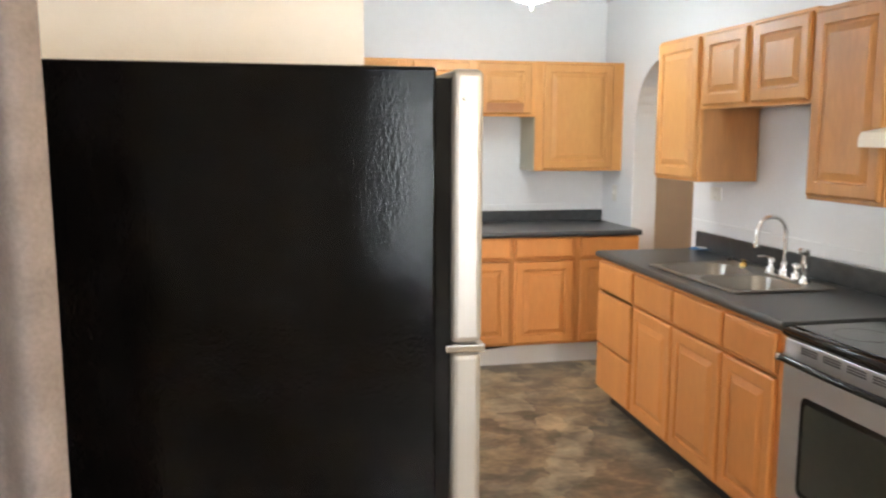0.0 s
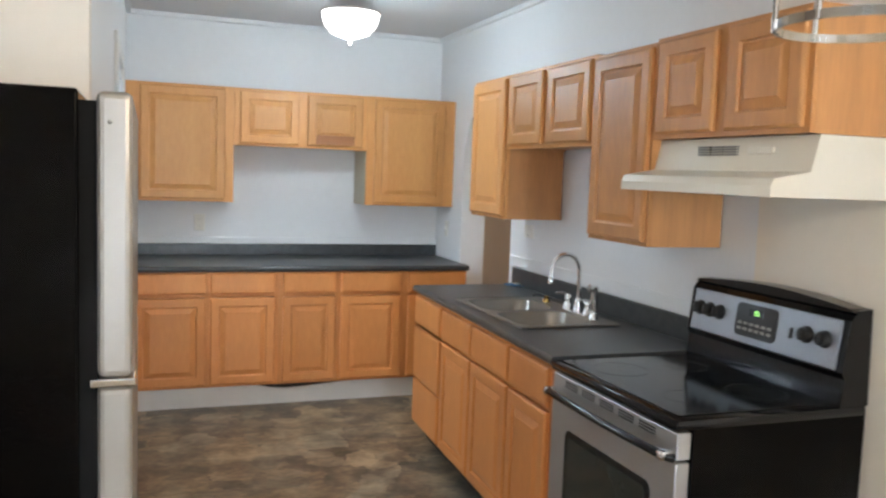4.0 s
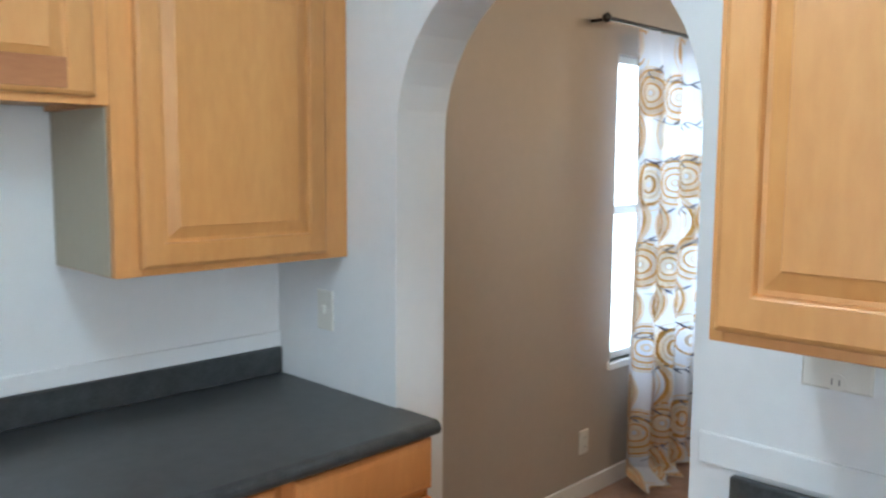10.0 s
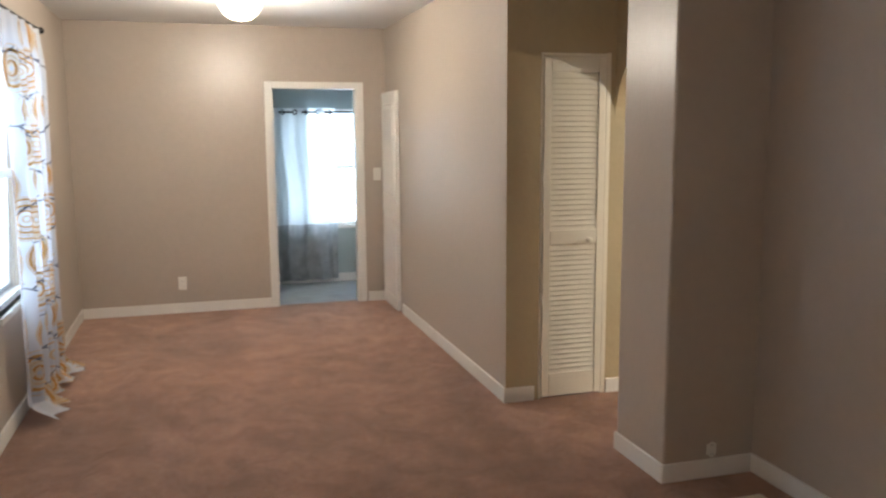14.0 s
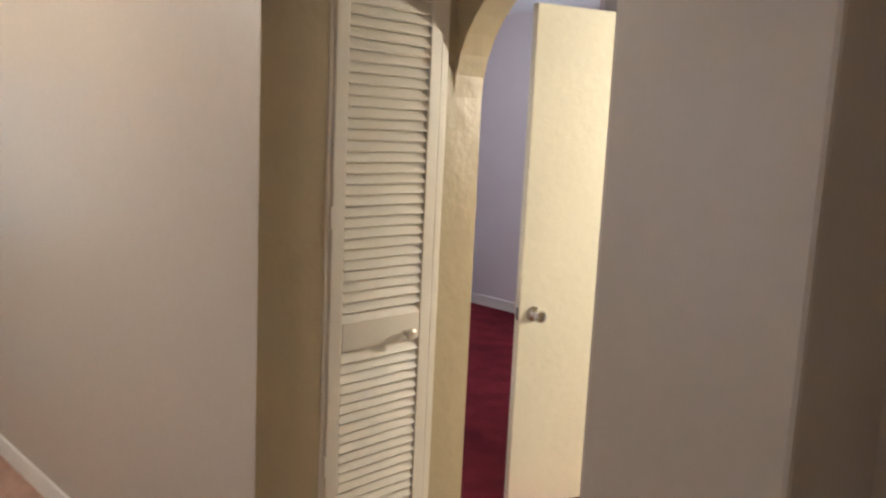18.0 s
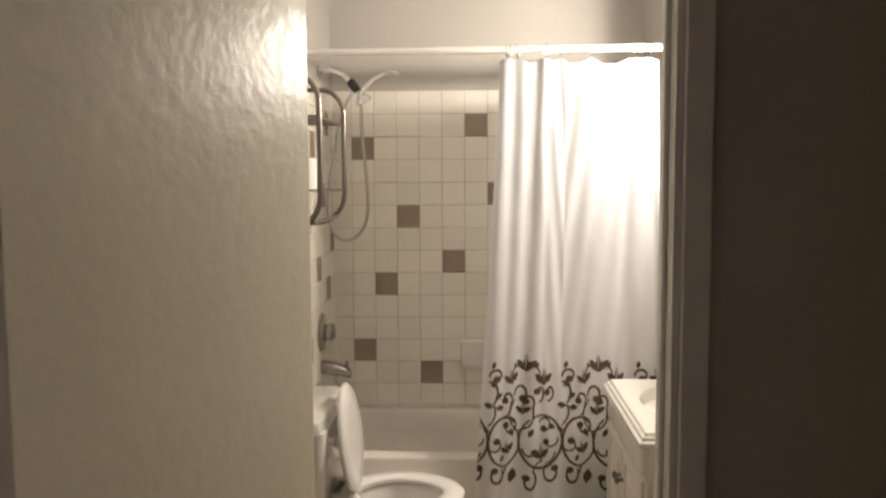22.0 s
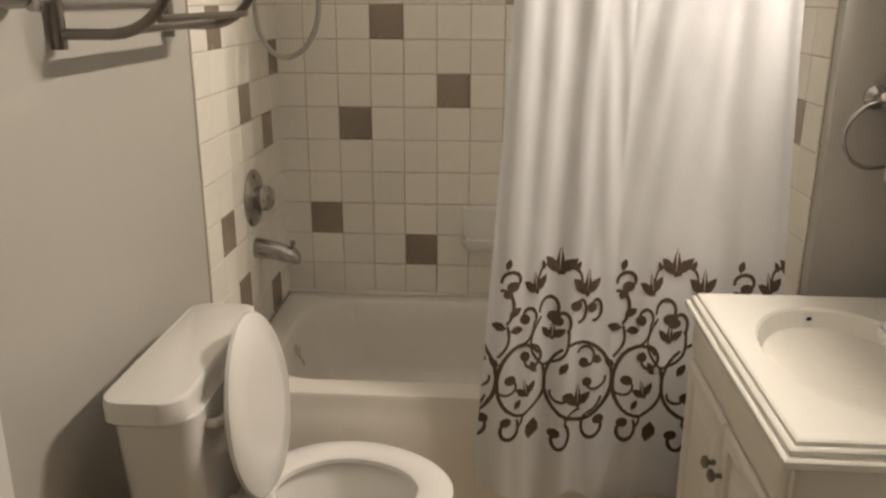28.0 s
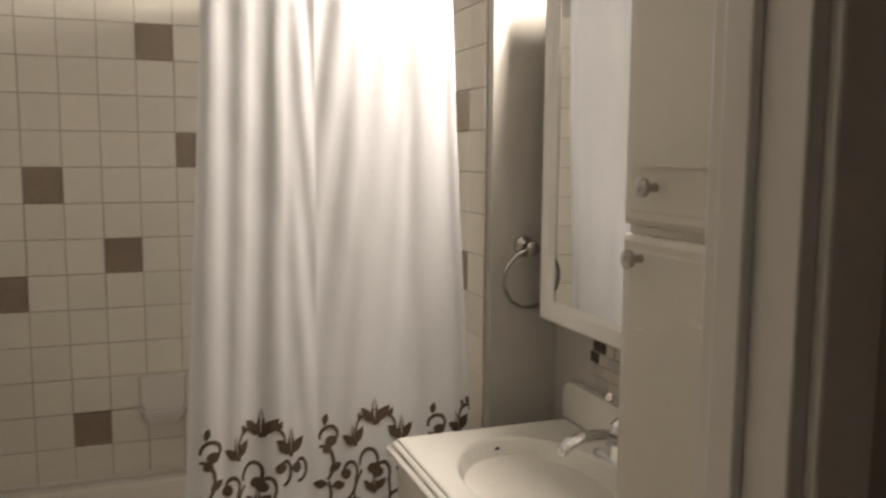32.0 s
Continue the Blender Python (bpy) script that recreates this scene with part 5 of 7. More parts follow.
def flush_bowl(place, label):
    """A glass bowl hung just clear of the ceiling by a thin metal rim."""
    ob = thing("ceiling_lamp", label, "ceiling light", pose(*place), "living room ceiling lights")
    part("canopy", lathe([(0.07, 0), (0.07, -0.012), (0.05, -0.03), (0.02, -0.05)], 28), PEWTER, ob, smooth=True)
    part("rim", tube([(0.151 * math.cos(a), 0.151 * math.sin(a), -0.034) for a in [2 * math.pi * i / 48 for i in range(48)]], 0.003, 6, True), PEWTER, ob, "thin dark metal rim", smooth=True)
    part("shade", lathe([(0.149, -0.034), (0.148, -0.060), (0.136, -0.105), (0.108, -0.148), (0.066, -0.176), (0.012, -0.186)], 40), LAMP_WARM, ob, "glowing frosted glass bowl", smooth=True)
    part("finial", lathe([(0.011, -0.184), (0.012, -0.190), (0.004, -0.196)], 14), PEWTER, ob, smooth=True)
    return ob


flush_bowl((9.0, 4.845, L_C), "frosted glass bowl ceiling light, lit warm, in the living room")
flush_bowl((4.35, 4.845, L_C), "frosted glass bowl ceiling light, lit warm, near the kitchen arch")

# ---------------------------------------------------------------- louver closet door


def louver_door():
    ob = thing("louver_door", "cream painted louvered closet door, closed", "door", pose(L_X + 0.018, 3.286, 0.012, 0, 0, -90))
    w, h, t = 0.382, 1.962, 0.028

    def bar(nm, x0, z0, x1, z1):
        return part(nm, box(x0, -t, z0, x1, 0, z1, 0.004), LOUVER, ob)
    bar("stile", 0, 0, 0.045, h)
    bar("stile", w - 0.045, 0, w, h)
    for z0, z1 in ((0, 0.14), (0.90, 0.985), (h - 0.085, h)):
        bar("rail", 0.045, z0, w - 0.045, z1)
    me = None
    for lo, hi in ((0.14, 0.90), (0.985, h - 0.085)):
        n = int((hi - lo) / 0.0292)
        for i in range(n):
            m = pose(0.045, -t / 2, lo + (i + 0.5) * (hi - lo) / n, 60, 0, 0)
            if me is None:
                me = part("slat", box(0, -0.0235, -0.003, w - 0.09, 0.0235, 0.003, 0.002, seg=1), LOUVER, ob)
                me.matrix_basis = m
            else:
                same("slat", me, ob, m)
    part("knob", lathe([(0.009, 0), (0.008, 0.014), (0.017, 0.022), (0.018, 0.032), (0.009, 0.038)], 18, pose(0.281, -t, 0.925, 90)), LOUVER, ob, smooth=True)
    for z in (0.55, 1.25):
        part("hinge", box(-0.006, -t - 0.002, z, 0.004, -t + 0.012, z + 0.06, 0.001), LOUVER, ob)
    # added near-black sheet: paints the shade seen between the slats
    part("shade_back", box(0.045, 0.002, 0.1, w - 0.045, 0.006, h - 0.05), HOLE_SHADE, ob)
    fr = thing("trim_closet_door", "cream painted closet door frame", "door frame", kind="structure")
    part("upright", box(L_X - 0.006, LV[0] - 0.028, 0, L_X + 0.03, LV[0] + 0.002, LV[3] + 0.02, 0.004), LOUVER, fr)
    part("upright", box(L_X - 0.004, LV[1] - 0.002, 0, L_X + 0.03, LV[1] + 0.012, LV[3] + 0.015, 0.004), LOUVER, fr)
    part("head", box(L_X - 0.004, LV[0] + 0.002, LV[3] - 0.004, L_X + 0.03, LV[1] - 0.002, LV[3] + 0.015, 0.004), LOUVER, fr)


louver_door()


def panel_door(name, w, h, m, label, material, panels, knob=None, t=0.035):
    ob = thing(name, label, "door", m, kind="structure")
    slabm = box(0, -t, 0, w, 0, h, 0.003)
    slab_ob = part("leaf", slabm, material, ob)
    for x0, z0, x1, z1 in panels:
        p = part("panel", raised(x1 - x0, z1 - z0, 0.012, 0.012), material, slab_ob)
        p.matrix_basis = pose(x0, -t + 0.002, z0)
    return ob, slab_ob


side_door, leaf = panel_door("door_end_closet", 0.53, 1.90, pose(10.71, L_S2 + 0.004, 0.01, 0, 0, 180), "white molded panel door, closed, near the end wall", TRIM,
                             [(0.06, 0.10, 0.47, 0.85), (0.06, 0.98, 0.47, 1.80)])

# bathroom door: flush leaf swung out into the hall
DOOR_ANGLE = 70.0
bath_door = thing("door_bathroom", "cream flush bathroom door standing open", "door", pose(7.655, 1.447, 0.012, 0, 0, DOOR_ANGLE), kind="structure")
leaf = part("leaf", box(0.004, -0.001, 0, 0.752, 0.034, 2.0, 0.003), DOOR_PAINT, bath_door)
for side, y in ((1, 0.034), (-1, -0.001)):
    k = part("knob", lathe([(0.031, 0), (0.031, 0.006), (0.013, 0.012), (0.011, 0.03), (0.024, 0.04), (0.027, 0.052), (0.022, 0.064), (0.006, 0.068)], 20, pose(0.69, y, 0.815, -90 * side)), BRASS if side < 0 else CHROME, bath_door, smooth=True)
part("latch_plate", box(0.751, 0.008, 0.79, 0.7535, 0.026, 0.84, 0.0005), PEWTER, bath_door)
for z in (0.2, 1.0, 1.75):
    part("hinge", tube([(0.0, -0.006, z), (0.0, -0.006, z + 0.09)], 0.006, 8), PEWTER, bath_door, smooth=True)


# ---------------------------------------------------------------- kitchen outer door
def outer_door():
    a0, a1, z0, top = KD
    casing("trim_kitchen_door", a0, a1, top, K_L, 1, "y", "white casing round the kitchen's outer door", 0.07, 0.018)
    ob = thing("door_kitchen", "white outer door, half glazed, with a cross-buck panel", "door", pose(K_L - 0.03, a0 + 0.004, 0.012, 0, 0, 90), kind="structure")
    w, h = a1 - a0 - 0.008, top - 0.016
    gx0, gx1, gz0, gz1 = 0.13, w - 0.11, 0.965, h - 0.10
    lf = bmesh.new()
    for x0, y0, x1, y1 in ((0, 0, w, gz0), (0, gz1, w, h), (0, gz0, gx0, gz1), (gx1, gz0, w, gz1)):
        box(x0, 0, y0, x1, 0.04, y1, bm=lf)
    part("leaf", lf, TRIM, ob)
    pane = part("pane", box(gx0, 0.015, gz0, gx1, 0.02, gz1), GLASS, ob)
    pane.visible_shadow = False
    for x0, y0, x1, y1 in ((gx0 - 0.025, gz0 - 0.025, gx1 + 0.025, gz0), (gx0 - 0.025, gz1, gx1 + 0.025, gz1 + 0.025), (gx0 - 0.025, gz0, gx0, gz1), (gx1, gz0, gx1 + 0.025, gz1)):
        part("glazing_bead", box(x0, -0.012, y0, x1, 0.0, y1, 0.003), TRIM, ob)
    px0, px1, pz0, pz1 = 0.12, w - 0.12, 0.16, 0.82
    for x0, y0, x1, y1 in ((px0, pz0, px1, pz0 + 0.02), (px0, pz1 - 0.02, px1, pz1), (px0, pz0, px0 + 0.02, pz1), (px1 - 0.02, pz0, px1, pz1)):
        part("panel_moulding", box(x0, -0.010, y0, x1, 0.0, y1, 0.003), TRIM, ob)
    for a, b in (((px0, pz0), (px1, pz1)), ((px0, pz1), (px1, pz0))):
        part("cross_buck", tube([(a[0], -0.002, a[1]), (b[0], -0.002, b[1])], 0.016, 6), TRIM, ob)
    kn = lathe([(0.032, 0), (0.032, 0.006), (0.012, 0.012), (0.011, 0.032), (0.025, 0.042), (0.028, 0.054), (0.02, 0.066), (0.005, 0.069)], 20, pose(0.065, 0, 0.90, 90))
    part("knob", kn, BRASS, ob, "polished brass knob", smooth=True)
    part("key_plate", box(0.045, -0.004, 0.80, 0.07, 0, 0.86, 0.002), BRASS, ob)
    part("deadbolt", lathe([(0.024, 0), (0.024, 0.012), (0.008, 0.016)], 18, pose(0.065, 0, 1.05, 90)), BRASS, ob, smooth=True)
    blind = thing("window_blind", "white mini blind hanging over the door glass", "blind")
    bx = K_L - 0.03 + 0.016
    part("head_rail", box(bx, a0 + gx0 - 0.02, gz1 - 0.01, bx + 0.03, a0 + gx1 + 0.02, gz1 + 0.028, 0.003), BLIND, blind)
    one = None
    n = 42
    for i in range(n):
        m = pose(bx + 0.014, 0, gz0 + 0.01 + i * (gz1 - gz0 - 0.02) / n, 0, 40, 0)
        if one is None:
            one = part("slat", box(-0.012, a0 + gx0 - 0.015, -0.0006, 0.012, a0 + gx1 + 0.015, 0.0006), BLIND, blind)
            one.matrix_basis = m
        else:
            same("slat", one, blind, m)
    part("bottom_rail", box(bx + 0.004, a0 + gx0 - 0.015, gz0 - 0.012, bx + 0.024, a0 + gx1 + 0.015, gz0 + 0.004, 0.003), BLIND, blind)
    part("wand", tube([(bx + 0.033, a0 + gx0 + 0.13, gz1), (bx + 0.036, a0 + gx0 + 0.13, gz0 + 0.35)], 0.004, 8), BLIND, blind)


outer_door()


# ---------------------------------------------------------------- plates, outlets, register
def plate(name, label, m, kind, w=0.072, h=0.115):
    """A wall plate facing -y."""
    ob = thing(name, label, kind, m)
    part("plate", loft([[(sx * (w / 2 - i), -d, sz * (h / 2 - i)) for sx, sz in ((-1, -1), (1, -1), (1, 1), (-1, 1))] for i, d in ((0, 0.0005), (0, 0.004), (0.004, 0.006))]), PLATE, ob)
    if kind == "outlet":
        for z in (-0.022, 0.022):
            s = part("socket", prism([(x, zz + z) for x, zz in rounded(0.032, 0.028, 0.012, 4)], -0.0085, -0.006, "y"), PLATE, ob)
            for x in (-0.006, 0.006):
                part("slot", box(x - 0.0012, -0.0092, z - 0.005, x + 0.0012, -0.0085, z + 0.005), GREY_SLOT, s)
    else:
        part("toggle", box(-0.006, -0.016, -0.008, 0.006, -0.006, 0.014, 0.002), PLATE, ob)
    return ob


plate("light_switch", "white toggle switch beside the kitchen arch", pose(K_R, 5.90, 1.156, 0, 0, -90), "switch")
plate("wall_outlet", "white duplex outlet above the back counter", pose(1.08, K_B, 1.16), "outlet")
plate("wall_outlet", "white duplex outlet on the sink wall under a cabinet", pose(K_R, 4.495, 1.243, 0, 0, -90), "outlet", 0.115, 0.075)
plate("wall_outlet", "white duplex outlet low on the taupe wall", pose(4.55, L_N, 0.273), "outlet")
plate("wall_outlet", "white duplex outlet low on the end wall", pose(L_E, 5.34, 0.262, 0, 0, -90), "outlet")
plate("wall_outlet", "white duplex outlet low on the pier", pose(P_X0, 2.98, 0.10 + 0.03, 0, 0, -90), "outlet", 0.05, 0.05)
plate("light_switch", "white toggle switch beside the far doorway", pose(L_E, 3.587, 1.181, 0, 0, -90), "switch")
reg = thing("floor_register", "cream metal floor heating register in the carpet", "register", pose(6.0, 2.97, 0.0))
part("frame", loft([[(sx * (0.17 - i), sy * (0.085 - i), z) for sx, sy in ((-1, -1), (1, -1), (1, 1), (-1, 1))] for i, z in ((0, 0.0005), (0, 0.004), (0.006, 0.007), (0.02, 0.007), (0.022, 0.003))]), LOUVER, reg)
one = None
for i in range(13):
    m = pose(-0.138 + i * 0.023, 0, 0.005, 0, 25, 0)
    if one is None:
        one = part("slat", box(-0.008, -0.062, -0.001, 0.008, 0.062, 0.001), LOUVER, reg)
        one.matrix_basis = m
    else:
        same("slat", one, reg, m)
nail = part("nail", lathe([(0.006, 0), (0.006, 0.003), (0.002, 0.004)], 12, pose(6.80, P_Y, 2.19, -90)), PEWTER)
tagged(nail, "small dark screw driven into the plaster pier", "screw")
# ---------------------------------------------------------------- bathroom: tiles and tub
def tile_mesh(w, h, t=0.006, e=0.0015):
    g = 0.0012
    return loft([[(sx * (w / 2 - g - i), -d, sz * (h / 2 - g - i)) for sx, sz in ((-1, -1), (1, -1), (1, 1), (-1, 1))] for i, d in ((0, 0.0), (0, t - e), (e, t))], cap0=False)


def tile_field(name, cols, origin, turn, dark, label):
    """Tiles in columns (centre offset, width) along a wall; origin is the top left corner as one faces it."""
    ob = thing(name, label, "tiled wall", pose(*origin, 0, 0, turn), kind="structure")
    total = sum(w for w in cols)
    rows = 14
    part("grout_bed", box(0, -0.0035, -rows * T, total, -0.0002, 0), GROUT, ob, "sandy grout")
    made, at = {}, 0.0
    for c, w in enumerate(cols):
        for r in range(rows):
            is_dark = (c, r) in dark
            key = (round(w, 4), is_dark)
            m = pose(at + w / 2, -0.001, -(r + 0.5) * T)
            if key not in made:
                made[key] = part("tile", tile_mesh(w, T), TILE_DARK if is_dark else TILE, ob)
                made[key].matrix_basis = m
            else:
                same("tile", made[key], ob, m)
        at += w
    return ob


# ---- fittings first, the many tiles stand at the end of the file


def bathtub():
    ob = thing("bathtub", "white enameled alcove bathtub", "bathtub")
    x0, x1, y0, y1, z = 6.494, 7.985, -0.817, -0.035, 0.327
    cx, cy, w, d = (x0 + x1) / 2, (y0 + y1) / 2, x1 - x0, y1 - y0

    def ring(iw, idp, zz, r, dx=0.0, dy=0.0):
        return [(cx + dx + x, cy + dy + y, zz) for x, y in rounded(w - 2 * iw, d - 2 * idp, r, 8)]
    body = loft([ring(0, -0.019, 0.0, 0.012, 0, 0.019), ring(0, -0.016, z - 0.12, 0.012, 0, 0.016), ring(0, -0.006, z - 0.06, 0.014, 0, 0.006), ring(0, 0.0, z - 0.035, 0.016), ring(0.001, 0.001, z - 0.014, 0.018), ring(0.006, 0.006, z - 0.003, 0.02), ring(0.014, 0.014, z, 0.02),
                 ring(0.085, 0.075, z, 0.16, 0.0, -0.008), ring(0.10, 0.088, z - 0.012, 0.15, 0, -0.008), ring(0.13, 0.105, z - 0.10, 0.14, 0, -0.008), ring(0.19, 0.13, z - 0.22, 0.13, 0, -0.008),
                 ring(0.25, 0.17, z - 0.262, 0.10, 0, -0.008), ring(0.34, 0.22, z - 0.27, 0.08, 0, -0.008)])
    part("shell", body, TUB_WHITE, ob, smooth=True)
    part("caulk", box(x0, -0.8235, z - 0.002, x1, -0.806, z + 0.009, 0.003), TUB_WHITE, ob)
    part("overflow_plate", lathe([(0.034, 0), (0.034, 0.004), (0.028, 0.008), (0.008, 0.01)], 24, pose(7.872, -0.44, 0.25, 0, -80, 0)), CHROME, ob, smooth=True)
    part("trip_lever", tube([(7.862, -0.44, 0.25), (7.848, -0.43, 0.235), (7.842, -0.42, 0.222)], 0.004, 8), CHROME, ob, smooth=True)
    part("drain", lathe([(0.03, 0), (0.03, 0.003), (0.01, 0.004)], 20, pose(7.62, -0.44, 0.056)), CHROME, ob, smooth=True)
    return ob


bathtub()


def shower():
    ob = thing("shower_valve", "round chrome tub and shower valve trim", "shower valve", pose(B_E - 0.008, -0.445, 0.765, 0, -90, 0))
    part("escutcheon", lathe([(0.088, 0), (0.088, 0.004), (0.08, 0.012), (0.05, 0.02), (0.034, 0.024)], 36), AGED_CHROME, ob, smooth=True)
    part("handle", lathe([(0.036, 0.022), (0.040, 0.034), (0.038, 0.052), (0.026, 0.062), (0.006, 0.065)], 24), AGED_CHROME, ob, smooth=True)
    sp = thing("tub_spout", "chrome tub spout with a diverter knob", "tub spout")
    part("barrel", loft([[(x, -0.45 + r * math.cos(a), z + r * 0.9 * math.sin(a)) for a in [2 * math.pi * i / 18 for i in range(18)]] for x, r, z in ((B_E - 0.007, 0.036, 0.605), (7.97, 0.035, 0.605), (7.90, 0.031, 0.593), (7.862, 0.029, 0.580), (7.848, 0.019, 0.572))]), AGED_CHROME, sp, smooth=True)
    part("diverter", lathe([(0.006, 0), (0.006, 0.012), (0.01, 0.016), (0.008, 0.026)], 14, pose(7.868, -0.45, 0.604)), AGED_CHROME, sp, smooth=True)
    sh = thing("hand_shower", "chrome shower arm with two heads and a metal hose", "shower head")
    part("flange", lathe([(0.028, 0), (0.026, 0.006), (0.012, 0.012)], 20, pose(B_E - 0.004, -0.52, 1.945, 0, -90, 0)), CHROME, sh, smooth=True)
    part("arm", tube([(B_E - 0.01, -0.52, 1.945), (7.93, -0.523, 1.95), (7.88, -0.527, 1.93), (7.845, -0.53, 1.895)], 0.0105, 10), CHROME, sh, smooth=True)
    br = part("bracket", lathe([(0.016, 0), (0.02, 0.01), (0.02, 0.05), (0.015, 0.06)], 16, pose(7.85, -0.53, 1.90, 0, -140, 0)), BLACK_PLASTIC, sh, "black bracket collar", smooth=True)
    part("fixed_head", lathe([(0.012, 0), (0.02, 0.012), (0.036, 0.03), (0.038, 0.046), (0.03, 0.05)], 22, pose(7.805, -0.535, 1.845, 0, -155, 15)), CHROME, sh, smooth=True)
    part("wand_grip", tube([(7.80, -0.535, 1.845), (7.755, -0.555, 1.90), (7.70, -0.58, 1.935)], 0.011, 10), CHROME, sh, smooth=True)
    part("wand_head", loft([[(7.70 - 0.075 * s + 0.0 * c, -0.58 - 0.02 * s + 0.030 * k * math.cos(a), 1.937 + 0.008 * math.sin(math.pi * s) + 0.013 * k * math.sin(a)) for a in [2 * math.pi * i / 16 for i in range(16)]] for s, k, c in ((0, 0.45, 0), (0.2, 0.8, 0), (0.5, 1.0, 0), (0.8, 0.95, 0), (1.0, 0.5, 0))]), CHROME, sh, smooth=True)
    left = [(7.835, -0.52, 1.845), (7.87, -0.51, 1.78), (7.912, -0.50, 1.62), (7.945, -0.49, 1.42), (7.950, -0.485, 1.30)]
    loop = [(7.930, -0.487, 1.225), (7.89, -0.49, 1.185), (7.845, -0.50, 1.185), (7.800, -0.51, 1.225), (7.772, -0.52, 1.31), (7.778, -0.525, 1.47), (7.797, -0.53, 1.66), (7.80, -0.535, 1.80), (7.80, -0.535, 1.845)]
    pts = left + loop
    fine = []
    for i in range(len(pts) - 1):
        p0, p1, p2, p3 = (Vector(pts[max(0, min(len(pts) - 1, i + k))]) for k in (-1, 0, 1, 2))
        for j in range(5):
            t = j / 5
            fine.append(0.5 * ((2 * p1) + (p2 - p0) * t + (2 * p0 - 5 * p1 + 4 * p2 - p3) * t * t + (3 * p1 - p0 - 3 * p2 + p3) * t ** 3))
    part("hose", tube(fine, 0.0075, 8), STEEL, sh, "flexible steel hose", smooth=True)


shower()
soap = thing("soap_dish", "cream ceramic soap dish set in the tile", "soap dish", pose(7.288, B_S + 0.006, 0.532))
part("tray", loft([[(x, y + 0.046, z) for x, y in rounded(w, d, 0.022, 4)] for w, d, z in ((0.11, 0.060, -0.012), (0.138, 0.090, 0.012), (0.140, 0.092, 0.030), (0.126, 0.078, 0.030), (0.112, 0.064, 0.012))]), PORCELAIN, soap, smooth=True)
part("back_plate", box(-0.070, 0, -0.008, 0.070, 0.018, 0.128, 0.008), PORCELAIN, soap)


def shower_curtain():
    rod = thing("shower_rod", "white tension shower rod across the tub", "shower rod")
    ya, yb, za, zb = -0.055, -0.11, 1.952, 1.965
    xa, xb = B_E - 0.001, 6.479

    def at(x):
        s = (xa - x) / (xa - xb)
        return ya + (yb - ya) * s, za + (zb - za) * s
    part("bar", tube([(xa, *at(xa)), (xb, *at(xb))], 0.0135, 14), TRIM, rod, smooth=True)
    part("sleeve", tube([(7.45, *at(7.45)), (xb, *at(xb))], 0.0155, 14), TRIM, rod, smooth=True)
    for x, r in ((xa, -90), (xb, 90)):
        part("end_cup", lathe([(0.036, 0), (0.036, 0.008), (0.026, 0.02), (0.018, 0.024)], 22, pose(x, *at(x), 0, r, 0)), TRIM, rod, smooth=True)
    ob = thing("shower_curtain", "white shower curtain with a brown scroll border", "shower curtain")
    top, bottom = 1.928, 0.085
    hooks = (0.05, 0.075, 0.11, 0.275, 0.295, 0.375, 0.57, 0.82, 0.855, 0.92, 0.945)
    pleats = ((0.05, 0.030, 0.026), (0.15, 0.036, 0.022), (0.285, 0.026, 0.026), (0.345, 0.05, 0.012), (0.56, 0.075, 0.020), (0.70, 0.05, 0.007), (0.875, 0.048, 0.030), (0.985, 0.022, 0.020))

    def ridges(u, v):
        """The standing folds of the cloth, each a rounded pleat that drifts a little on its way down."""
        out = 0.0
        for k, (c, wd, h) in enumerate(pleats):
            c += 0.018 * math.sin(2.1 * v + 1.7 * k) * v
            wd *= 1 + 0.35 * v
            out += 0.62 * h * (0.8 + 0.45 * v) * math.exp(-abs((u - c) / wd) ** 2.4)
        return out

    def place(u, v, lift=0.0):
        """u across from the open edge, 0..1; v downwards, 0..1."""
        wide = 0.628 + 0.125 * min(1.0, v * 1.1) ** 1.2
        x = 6.557 - 0.035 * v + wide * (1 - u) + 0.004 * math.sin(2 * math.pi * u * 5 + 2.0 * v)
        fold = ridges(u, v) - 0.016 + 0.004 * v * math.sin(2 * math.pi * u * 3.1 + 1)
        soft = math.exp(-((u - 0.43) / 0.13) ** 2) + 0.5 * math.exp(-((u - 0.73) / 0.09) ** 2)
        drag = 0.006 * soft * math.sin(2 * math.pi * (3.2 * v + 1.6 * abs(u - 0.43) * 6)) * (1 - 0.6 * v)
        crease = 0.0016 * math.sin(19 * v + 9 * u) * math.sin(17 * u + 4 * v) + 0.0010 * math.sin(47 * v - 23 * u) * math.sin(11 * u) + 0.0012 * soft * math.sin(31 * v + 40 * u)
        yr, zr = at(x)
        near = min(abs(u - h) for h in hooks)
        sag = 0.022 * min(1.0, near / 0.09) * max(0, 1 - v * 14)
        y = yr + 0.135 * min(1.0, v / 0.8) ** 1.3 + fold + drag + crease
        z = top - (top - bottom) * v - sag + (0.022 * math.sin(2 * math.pi * u * 3.4 + 1) if v > 0.9 else 0) * (v - 0.9) / 0.1
        return (x, y + lift, z)
    part("panel", sheet(lambda a, b: place(a, b), 190, 110), SHOWER_CLOTH, ob, smooth=True)
    part("hem", sheet(lambda a, b: place(a, 0.022 * b, 0.004), 120, 2), SHOWER_CLOTH, ob, smooth=True)
    for u in hooks:
        x, y, z = place(u, 0.006)
        yr, zr = at(x)
        part("ring", tube([(x + 0.004 * math.sin(a), yr + 0.026 * math.cos(a), zr - 0.012 + 0.034 * math.sin(a)) for a in [2 * math.pi * k / 18 for k in range(18)]], 0.0016, 6, True), CHROME, ob, smooth=True)
